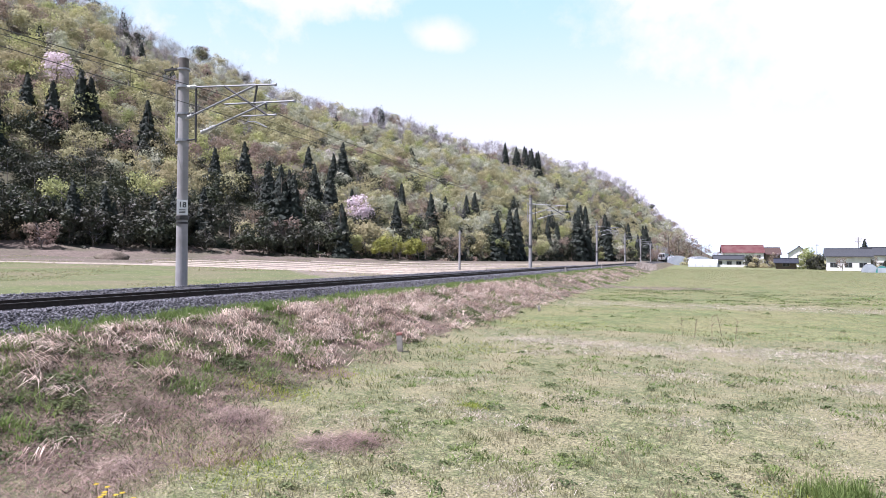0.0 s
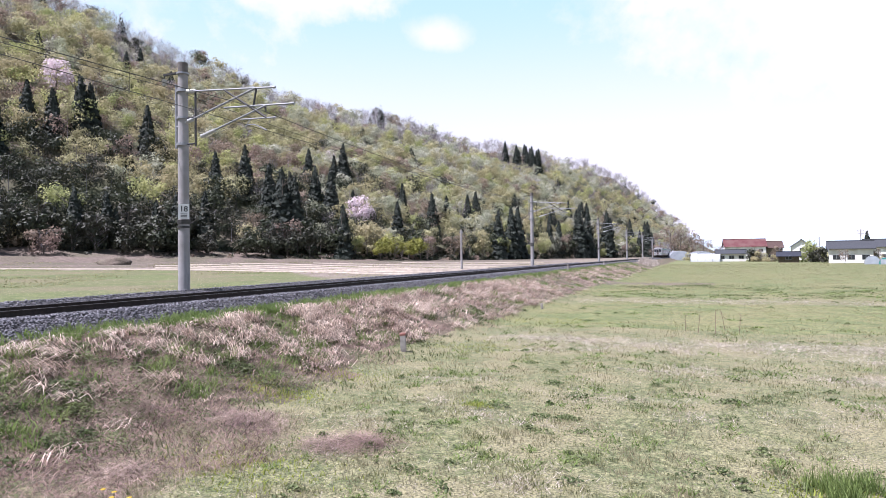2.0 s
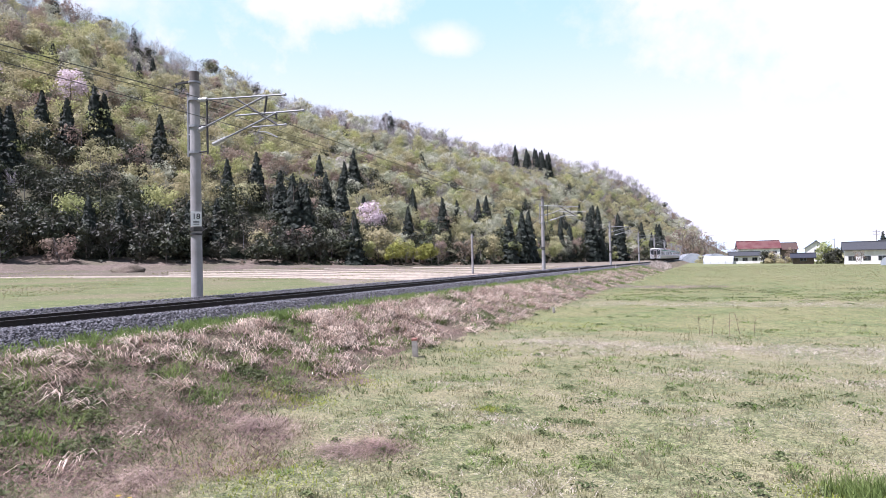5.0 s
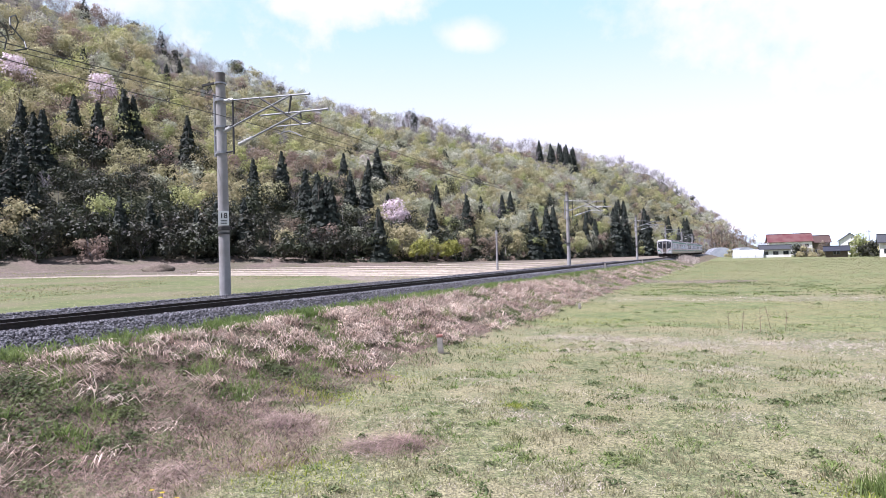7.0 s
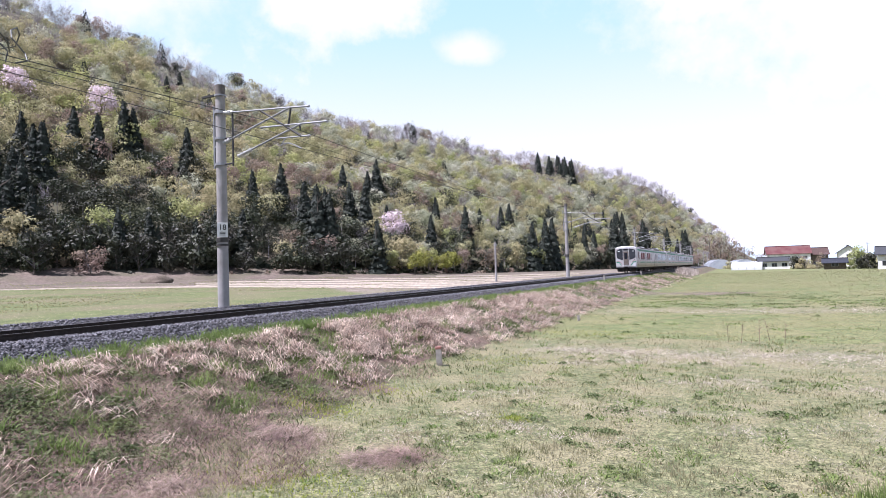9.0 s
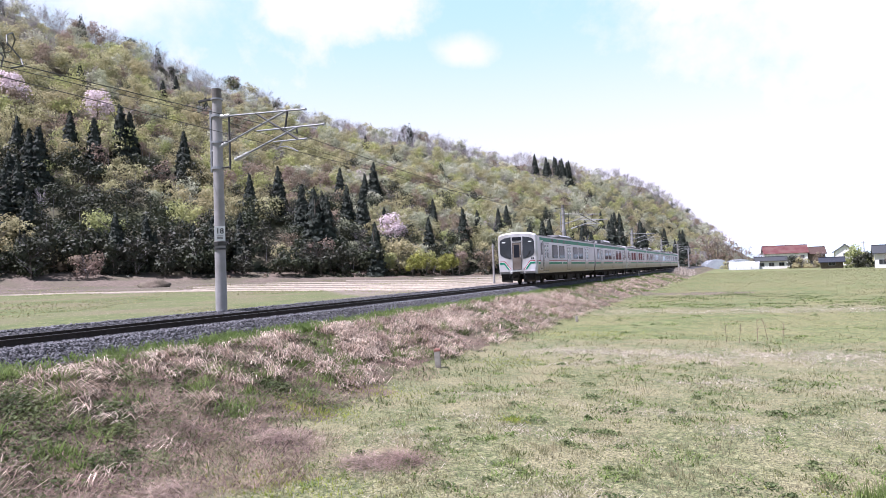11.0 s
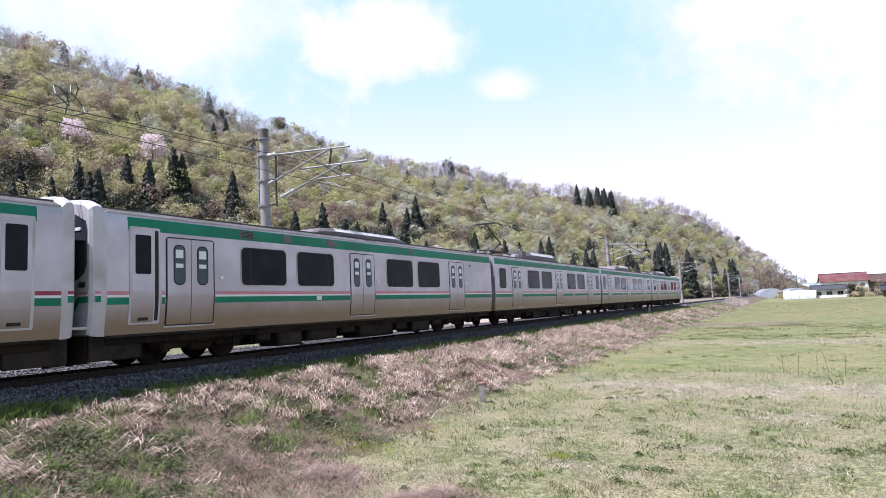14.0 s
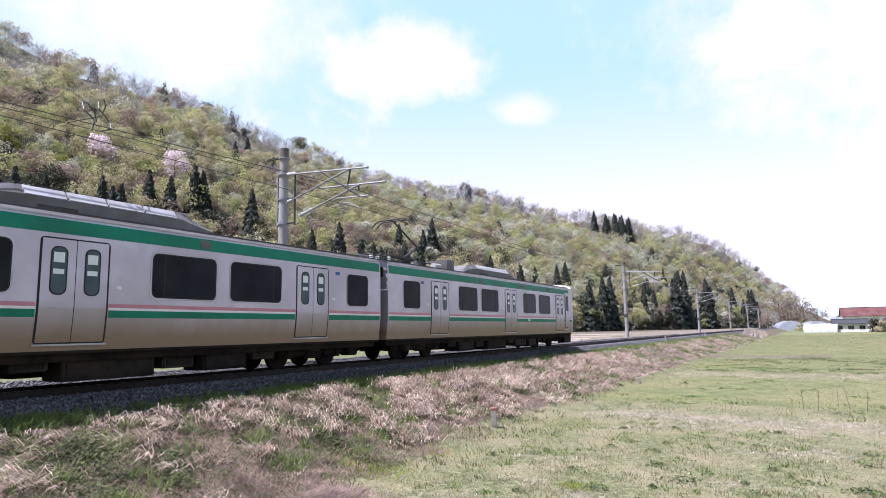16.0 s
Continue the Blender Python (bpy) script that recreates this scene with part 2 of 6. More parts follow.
def ground_z(x, y):
    x, y = np.asarray(x, dtype=float), np.asarray(y, dtype=float)
    z = profile(x)
    h, u = hill(x, y)
    near = np.clip((x + 12.4) / 2.0, 0, 1)
    z = z + near * (0.05 * fbm(x, y, 1.3) + 0.06 * fbm(x, y, 4.0, 2.0)) * np.clip(1 - np.hypot(x, y) / 150, 0.2, 1)
    z = z + np.where(x < -18, 0.06 * fbm(x, y, 9.0, 1.0), 0)
    return z + np.maximum(h, 0) * (x < 60)


# far edge of the green paddy: bearing left of the line, distance
PADDY_B = [0, 24, 28, 31, 34, 36.5, 40.3, 45.8, 52, 57.5, 68, 90]
PADDY_R = [20, 26, 34, 46, 64, 88, 99, 106, 110, 117, 124, 130]


def build_ground():
    xs = np.unique(np.concatenate([-np.geomspace(17.5, 3000, 110), np.arange(-17.5, 4, 0.25), np.geomspace(4, 3000, 60)]))
    ys = np.unique(np.concatenate([-np.geomspace(6, 800, 30), np.arange(-6, 40, 0.4), np.geomspace(40, 3500, 130)]))
    X, Y = np.meshgrid(xs, ys)
    Z = ground_z(X, Y)
    _, U = hill(X, Y)
    nx, ny = len(xs), len(ys)
    V = np.stack([X, Y, Z], -1).reshape(-1, 3)
    i = (np.arange(ny - 1)[:, None] * nx + np.arange(nx - 1)[None, :]).ravel()
    F = np.stack([i, i + 1, i + 1 + nx, i + nx], 1)
    cx, cy, cu = V[F, 0].mean(1), V[F, 1].mean(1), U.reshape(-1)[F].mean(1)
    mi = np.full(len(F), 0)
    edge = 0.5 * fbm(cx, cy, 1.1, 5.0)
    across = cy - 0.06 * cx + 0.8 * fbm(cx, cy, 5.0, 3.0)
    mi[((across > 24) & (across < 37)) | (across > 43)] = 7
    mi[(np.abs(across - 62) < 2.6) & (cx < 1.5)] = 4
    mi[(cx < np.where(cy > 13, -8.25, -7.5) + edge) & (cx > -12.35)] = 1
    mi[(cx <= -12.35) & (cx > -17.9)] = 2
    mi[cx <= -17.9] = 3
    cb, cr = np.degrees(np.arctan2(-cx, cy)), np.hypot(cx, cy)
    mi[(cx <= -17.9) & (cr > np.interp(cb, PADDY_B, PADDY_R) * (1 + 0.04 * fbm(cx, cy, 15.0)))] = 6
    mi[(cx < -17.9) & (cu > -0.33 + 0.04 * fbm(cx, cy, 30.0))] = 4
    mi[(cx < 40) & (cu > 0.0)] = 5
    ob = array_mesh("ground", V, F, [M_FIELD, M_BANK, M_BALLAST_BED, M_PADDY, M_BROWN, M_WOOD_FLOOR, M_FALLOW, M_PLOT], mi, smooth=True)
    tagged(ob, "grassy field, railway bank and wooded hillside in spring", "ground", kind="structure")


build_ground()


# ---------------------------------------------------------------- track
def build_track():
    track = thing("railway_track", "single railway track with rusty rails on concrete sleepers", "railway track", kind="structure")
    prof = [(-0.063, -0.153), (0.063, -0.153), (0.063, -0.14), (0.012, -0.125), (0.009, -0.04), (0.033, -0.03), (0.033, -0.003), (0.028, 0.0), (-0.028, 0.0), (-0.033, -0.003), (-0.033, -0.03), (-0.009, -0.04), (-0.012, -0.125), (-0.063, -0.14)]
    for side in (-1, 1):
        bm = bmesh.new()
        ys = [-160, 620]
        rings = [[bm.verts.new((TRACK_X + side * 0.566 + a, y, b)) for a, b in prof] for y in ys]
        n = len(prof)
        for k in range(n):
            f = bm.faces.new((rings[0][k], rings[0][(k + 1) % n], rings[1][(k + 1) % n], rings[1][k]))
            f.material_index = 1 if k == 7 else 0
        part("rail", bm, [M_RAIL, M_RAIL_TOP], track)
    bm = bmesh.new()
    box(bm, -1.0, 1.0, -0.12, 0.12, -0.31, -0.155, 0.02)
    first = part("sleeper", bm, M_SLEEPER, track)
    first.location = (TRACK_X, -20, 0)
    for k in range(1, 290):
        o = new("sleeper", first.data)
        o.parent = track
        o.location = (TRACK_X, -20 + 0.6 * k, 0)


build_track()

# ---------------------------------------------------------------- catenary poles and wires
POLE_X, POLE_Y, POLE_STEP, POLE_Z = -16.75, 16.85, 50.2, -0.6
M_PLATE = material("white_enamel_plate", (0.6, 0.6, 0.585), (0.555, 0.555, 0.54), 10, 0.35)
M_BLACK = material("black_paint", (0.011, 0.011, 0.011), (0.0193, 0.0193, 0.0193), 10, 0.5)
M_CAP = material("weathered_pole_cap", (0.088, 0.077, 0.0715), (0.132, 0.121, 0.11), 6, 0.9)


def insulator(name, p, q, r, n, parent, label):
    """A ribbed porcelain insulator from p to q."""
    bm = bmesh.new()
    p, q = Vector(p), Vector(q)
    tube(bm, p, q, r * 0.55, seg=8)
    for k in range(n):
        c = p.lerp(q, (k + 0.5) / n)
        d = (q - p).normalized() * (q - p).length / n * 0.28
        tube(bm, c - d, c + d, r, r * 0.8, seg=10)
    return part(name, bm, M_PORCELAIN, parent, label)


def build_pole():
    pole = thing("catenary_pole", "grey concrete railway pole carrying galvanised steel wire brackets", "catenary pole", "catenary poles", pose(POLE_X, POLE_Y, POLE_Z))
    bm = bmesh.new()
    tube(bm, (0, 0, -0.8), (0, 0, 8.25), 0.205, 0.168, 24)
    part("shaft", bm, M_CONCRETE, pole, smooth=False)
    bm = bmesh.new()
    tube(bm, (0, 0, 8.23), (0, 0, 8.62), 0.172, 0.168, 20)
    part("cap", bm, M_CAP, pole, "dark weathered pole top")
    for z, w in ((8.23, 0.03), (7.62, 0.05), (6.65, 0.04), (5.72, 0.05), (2.98, 0.07), (2.8, 0.035)):
        bm = bmesh.new()
        tube(bm, (0, 0, z - w), (0, 0, z + w), 0.215 if z > 5 else 0.222, seg=20)
        part("band", bm, M_GALV if z > 5 else M_DARKSTEEL, pole)
    # vertical pipes on both flanks
    bm = bmesh.new(); tube(bm, (-0.31, 0, 5.6), (-0.31, 0, 7.82), 0.045); tube(bm, (-0.31, 0, 7.82), (-0.31, 0, 7.88), 0.06)
    for z in (5.72, 6.37, 7.6):
        tube(bm, (-0.33, 0, z), (0.05, 0, z), 0.04)
    part("bracket_pipe", bm, M_GALV, pole)
    bm = bmesh.new(); tube(bm, (0.57, 0, 5.62), (0.57, 0, 7.6), 0.035)
    for z in (5.72, 6.65, 7.55):
        tube(bm, (0.1, 0, z), (0.6, 0, z), 0.03)
    part("stay_pipe", bm, M_DARKSTEEL, pole, "dark steel stay pipe")
    # cantilever
    arms = (((0.54, 7.56), (3.92, 7.31), 0.032), ((0.40, 6.57), (3.12, 7.36), 0.035), ((1.84, 6.84), (4.66, 6.70), 0.032), ((1.41, 6.11), (3.54, 6.73), 0.034), ((2.55, 6.37), (3.93, 6.31), 0.026))
    for a, b, r in arms:
        bm = bmesh.new(); tube(bm, (a[0], 0, a[1]), (b[0], 0, b[1]), r)
        tube(bm, (b[0] - 0.03, 0, b[1]), (b[0] + 0.05, 0, b[1]), r * 1.4)
        part("arm", bm, M_GALV, pole)
    bm = bmesh.new(); tube(bm, (1.81, 0, 7.47), (3.61, 0, 6.33), 0.036); tube(bm, (3.19, 0, 7.36), (3.08, 0, 6.78), 0.035); tube(bm, (3.54, 0, 6.76), (3.58, 0, 6.55), 0.03)
    part("brace", bm, M_DARKSTEEL, pole, "thin dark brace rods")
    bm = bmesh.new(); polytube(bm, [(2.95, 0, 6.35), (2.72, 0, 6.1), (2.85, 0, 6.17), (3.09, 0, 6.15), (3.3, 0, 6.07), (3.6, 0, 5.92)], 0.02)
    part("steady_arm", bm, M_GALV, pole)
    insulator("insulator", (0.02, 0, 7.6), (0.6, 0, 7.55), 0.085, 5, pole, "white porcelain insulator")
    insulator("insulator", (-0.1, 0, 6.42), (0.45, 0, 6.585), 0.085, 5, pole, "white porcelain insulator")
    insulator("insulator", (0.8, 0, 5.94), (1.45, 0, 6.12), 0.075, 5, pole, "white porcelain insulator")
    bm = bmesh.new(); box(bm, -0.9, 0.02, -0.04, 0.04, 8.25, 8.33, 0.01); tube(bm, (-0.86, 0, 8.26), (-0.87, 0, 8.12), 0.015)
    part("feeder_arm", bm, M_DARKSTEEL, pole)
    insulator("insulator", (-0.87, 0, 8.13), (-0.87, 0, 7.9), 0.09, 3, pole, "white porcelain insulator")
    return pole


def number_plate(pole):
    plate_dir = pose(0, 0, 0, 0, 0, 45)
    bm = bmesh.new(); box(bm, -0.18, 0.18, -0.235, -0.215, 3.08, 3.6, 0.004)
    pl = part("number_plate", bm, M_PLATE, pole, "white number plate reading 18")
    pl.matrix_local = plate_dir
    for txt, z, s in (("18", 3.34, 0.27),):
        cu = bpy.data.curves.new("numerals", "FONT")
        cu.body, cu.size, cu.align_x, cu.extrude, cu.offset = txt, s, "CENTER", 0.003, 0.004
        cu.materials.append(M_BLACK)
        o = new("numerals", cu)
        o.parent = pl
        o.matrix_local = pose(0, -0.238, z, 90, 0, 0)
    bm = bmesh.new()
    for k in range(3):
        box(bm, -0.1, 0.1, -0.239, -0.233, 3.14 + 0.05 * k, 3.165 + 0.05 * k)
    part("small_print", bm, M_DARKSTEEL, pl, "unreadable small print bars")


poles = [build_pole()]
for k in range(1, 11):
    poles.append(copy_thing(poles[0], pose(POLE_X, POLE_Y + POLE_STEP * k, POLE_Z)))
poles.append(copy_thing(poles[0], pose(POLE_X, POLE_Y - POLE_STEP, POLE_Z)))
number_plate(poles[0])

WIRE_X = -13.75


def build_wires():
    def run(name, label, pts, r):
        bm = bmesh.new()
        polytube(bm, pts, r, 5)
        ob = part(name, bm, M_WIRE)
        return tagged(ob, label, "overhead wire", "overhead wires")
    ys = np.arange(POLE_Y - POLE_STEP, POLE_Y + POLE_STEP * 10 + 0.1, POLE_STEP / 14)
    sag = lambda y, hi, dip: hi - dip * 4 * (((y - POLE_Y) / POLE_STEP) % 1) * (1 - ((y - POLE_Y) / POLE_STEP) % 1)
    run("contact_wire", "thin dark copper contact wire over the track", [(WIRE_X, float(y), 5.50) for y in (ys[0], ys[-1])], 0.010)
    run("messenger_wire", "sagging dark messenger wire over the track", [(WIRE_X, float(y), float(sag(y, 6.17, 0.55))) for y in ys], 0.012)
    run("feeder_wire", "dark feeder wire hung behind the poles", [(POLE_X - 0.87, float(y), float(sag(y, 7.28, 0.5))) for y in ys], 0.011)
    # droppers between messenger and contact wire
    bm = bmesh.new()
    for y in np.arange(POLE_Y - 40, POLE_Y + 200, 5.02):
        z = float(sag(y, 6.17, 0.55))
        if z > 5.55:
            tube(bm, (WIRE_X, y, 5.5), (WIRE_X, y, z), 0.006, seg=4)
    tagged(part("dropper_wires", bm, M_WIRE), "short vertical dropper wires", "overhead wire", kind="stuff")
    # looped jumper between feeder and messenger
    j = thing("wire_jumper", "looped dark jumper cable between overhead wires", "jumper cable")
    P = lambda y, z, f: (WIRE_X + (POLE_X - 0.87 - WIRE_X) * f, y, z)
    for pts in ([P(9.3, 7.05, 1.0), P(9.35, 6.95, 0.6), P(9.0, 6.98, 0.4), P(8.6, 6.9, 0.25), P(8.25, 6.65, 0.15), P(8.15, 6.4, 0.1), P(8.3, 6.05, 0.04), P(8.25, 5.85, 0.0), P(8.0, 5.74, 0)],
                [P(9.0, 6.62, 0.5), P(8.5, 6.6, 0.3), P(8.1, 6.6, 0.2), P(7.75, 6.45, 0.1), P(7.7, 6.2, 0.05), P(7.85, 5.95, 0), P(7.8, 5.7, 0)]):
        bm = bmesh.new(); polytube(bm, pts, 0.016, 6)
        part("cable", bm, M_WIRE, j)


build_wires()

# ---------------------------------------------------------------- train


def steel_material(name, dusty):
    """Brushed stainless steel; brown painted on the lower side joins brake dust and the bank's reflection."""
    m = material(name, (0.37, 0.35, 0.395), (0.43, 0.41, 0.455), 1.6, 0.34, 0.42, bump=0.03, bump_scale=6, c=(0.335, 0.315, 0.345), c_scale=0.5)
    if dusty:
        nt = m.node_tree; nd, ln = nt.nodes, nt.links
        p = nd["Principled BSDF"]
        src = p.inputs["Base Color"].links[0].from_socket
        co = nd.new("ShaderNodeTexCoord"); sp = nd.new("ShaderNodeSeparateXYZ"); ln.new(co.outputs["Object"], sp.inputs[0])
        ns = nd.new("ShaderNodeTexNoise"); ns.inputs["Scale"].default_value = 2.5; ln.new(co.outputs["Object"], ns.inputs["Vector"])
        ad = nd.new("ShaderNodeMath"); ad.operation = "MULTIPLY_ADD"; ad.inputs[1].default_value, ad.inputs[2].default_value = 0.25, -0.12
        ln.new(ns.outputs[0], ad.inputs[0])
        sm = nd.new("ShaderNodeMath"); sm.operation = "ADD"; ln.new(sp.outputs[2], sm.inputs[0]); ln.new(ad.outputs[0], sm.inputs[1])
        mr = nd.new("ShaderNodeMapRange"); mr.inputs[1].default_value, mr.inputs[2].default_value = 1.75, 1.0
        mr.inputs[3].default_value, mr.inputs[4].default_value = 0.0, 0.95
        ln.new(sm.outputs[0], mr.inputs[0])
        # one brown for both the dust and the mirrored bank, by height
        mx = nd.new("ShaderNodeMix"); mx.data_type = "RGBA"; mx.inputs[7].default_value = (0.185, 0.130, 0.076, 1)
        ln.new(mr.outputs[0], mx.inputs[0]); ln.new(src, mx.inputs[6]); ln.new(mx.outputs[2], p.inputs["Base Color"])
        me = nd.new("ShaderNodeMath"); me.operation = "MULTIPLY_ADD"; me.inputs[1].default_value, me.inputs[2].default_value = -0.5, 0.5
        ln.new(mr.outputs[0], me.inputs[0]); ln.new(me.outputs[0], p.inputs["Metallic"])
    return m


M_STEEL = steel_material("brushed_stainless", True)
M_SILVER = material("silver_painted_nose", (0.3858, 0.378, 0.4012), (0.4398, 0.4321, 0.4552), 2, 0.38, 0.15, c=(0.324, 0.3086, 0.3086), c_scale=1.2)
M_GREEN = material("green_band", (0.0031, 0.155, 0.093), (0.0046, 0.1821, 0.1085), 2, 0.5, c=(0.0077, 0.1317, 0.0775), c_scale=0.7, spec=0.2)
M_RED = material("crimson_line", (0.231, 0.0275, 0.0495), (0.264, 0.0385, 0.0605), 3, 0.45)
M_PINK = material("faded_pink_line", (0.4125, 0.165, 0.198), (0.44, 0.198, 0.2255), 3, 0.45)
M_WHITE = material("white_line", (0.615, 0.615, 0.615), (0.57, 0.57, 0.57), 4, 0.5)
M_PANE = material("tinted_window", (0.0104, 0.0117, 0.0156), (0.0182, 0.0195, 0.026), 1.2, 0.05, spec=0.05)
M_SCREEN = material("cab_windscreen", (0.024, 0.0272, 0.0336), (0.036, 0.04, 0.048), 1.0, 0.06, spec=0.5)
M_DUSTYDOOR = material("dusty_brown_end_door", (0.11, 0.0908, 0.0798), (0.1485, 0.1238, 0.11), 3, 0.6, 0.2, c=(0.0825, 0.0633, 0.0523), c_scale=1.5)
M_DOORPANE = material("greenish_door_window", (0.0425, 0.0667, 0.0726), (0.0605, 0.0909, 0.0944), 2, 0.08, spec=0.15)
M_RUBBER = material("black_rubber", (0.0099, 0.0099, 0.011), (0.0165, 0.0165, 0.0165), 8, 0.7)
M_ROOF = material("grey_train_roof", (0.055, 0.0523, 0.0578), (0.0798, 0.0743, 0.0798), 2.5, 0.75, c=(0.0495, 0.044, 0.0413), c_scale=0.8)
M_AC = material("grey_roof_unit", (0.1045, 0.099, 0.1045), (0.1375, 0.132, 0.1375), 3, 0.6, c=(0.0825, 0.077, 0.0743), c_scale=1.0)
# grime, darkened further: shade under the cars is put into these two colours
M_UNDER = material("shaded_underframe_grime", (0.0070, 0.0058, 0.0055), (0.0150, 0.0122, 0.0108), 5, 0.95, c=(0.021, 0.0155, 0.012), c_scale=1.3, spec=0.08)
M_UNDERBOX = material("shade_dark_equipment_case", (0.0125, 0.0112, 0.0108), (0.024, 0.0212, 0.0195), 4, 0.85, rnd=0.45, c=(0.03, 0.023, 0.017), c_scale=1.1, spec=0.1)
M_PAPER = material("white_sticker", (0.64, 0.656, 0.656), (0.576, 0.6, 0.6), 20, 0.6)
M_LAMP = material("lamp_glass", (0.6, 0.608, 0.624), (0.52, 0.528, 0.56), 5, 0.1)
M_BLUE = material("blue_sign", (0.0275, 0.066, 0.2475), (0.033, 0.0825, 0.275), 8, 0.4)

SIDE = [(0.76, 1.39), (1.05, 1.42), (1.30, 1.452), (1.55, 1.475), (3.02, 1.475), (3.25, 1.466), (3.42, 1.435)]
ROOF = [(3.47, 1.36), (3.54, 1.20), (3.60, 0.85), (3.64, 0.4), (3.65, 0.0)]


def side_x(z):
    return float(np.interp(z, [a for a, b in SIDE], [b for a, b in SIDE]))


def panel(bm, u0, u1, z0, z1, off=0.006, r=0.0, side=1):
    """A raised panel on the car's side that follows its curve; corners rounded by r."""
    zs = [z0 + (z1 - z0) * k / 6 for k in range(7)]
    if r:
        arc = [r * (1 - math.cos(a)) for a in (0.5, 1.05, 1.57)]
        zs = sorted(set([round(z, 4) for z in zs if z0 + r < z < z1 - r] + [round(z0 + a, 4) for a in [0] + arc] + [round(z1 - a, 4) for a in [0] + arc]))
    rows = []
    for z in zs:
        ins = 0.0
        if r:
            d = min(z - z0, z1 - z)
            if d < r:
                ins = r - math.sqrt(max(r * r - (r - d) ** 2, 0))
        x = side_x(z) + off
        rows.append([bm.verts.new((side * x, u0 + ins, z)), bm.verts.new((side * x, u1 - ins, z)), bm.verts.new((side * (x - off - 0.006), u1 - ins, z)), bm.verts.new((side * (x - off - 0.006), u0 + ins, z))])
    for a, b in zip(rows, rows[1:]):
        for i in range(3):
            j = (i + 1) % 4
            bm.faces.new((a[i], a[j], b[j], b[i]) if side > 0 else (b[i], b[j], a[j], a[i]))
        bm.faces.new((a[3], a[0], b[0], b[3]) if side > 0 else (b[3], b[0], a[0], a[3]))
    for q in (rows[0], rows[-1]):
        bm.faces.new(q)
    return bm


def shell(bm, sections):
    """A skin over cross-sections (u, list of (x, z))."""
    rings = [[bm.verts.new((x, u, z)) for x, z in pts] for u, pts in sections]
    n = len(rings[0])
    for a, b in zip(rings, rings[1:]):
        for k in range(n):
            bm.faces.new((a[k], a[(k + 1) % n], b[(k + 1) % n], b[k]))
    bm.faces.new(list(reversed(rings[0]))); bm.faces.new(rings[-1])
    bmesh.ops.recalc_face_normals(bm, faces=bm.faces[:])
    return bm


def section(scale_x=1.0, top=0.0, low=0.76, pts=None):
    half = [(x * scale_x, z) for z, x in SIDE + ROOF]
    half = [(x, max(z, low) - (top if z > 3.3 else 0)) for x, z in half]
    return half[::1] + [(-x, z) for x, z in reversed(half[:-1])]


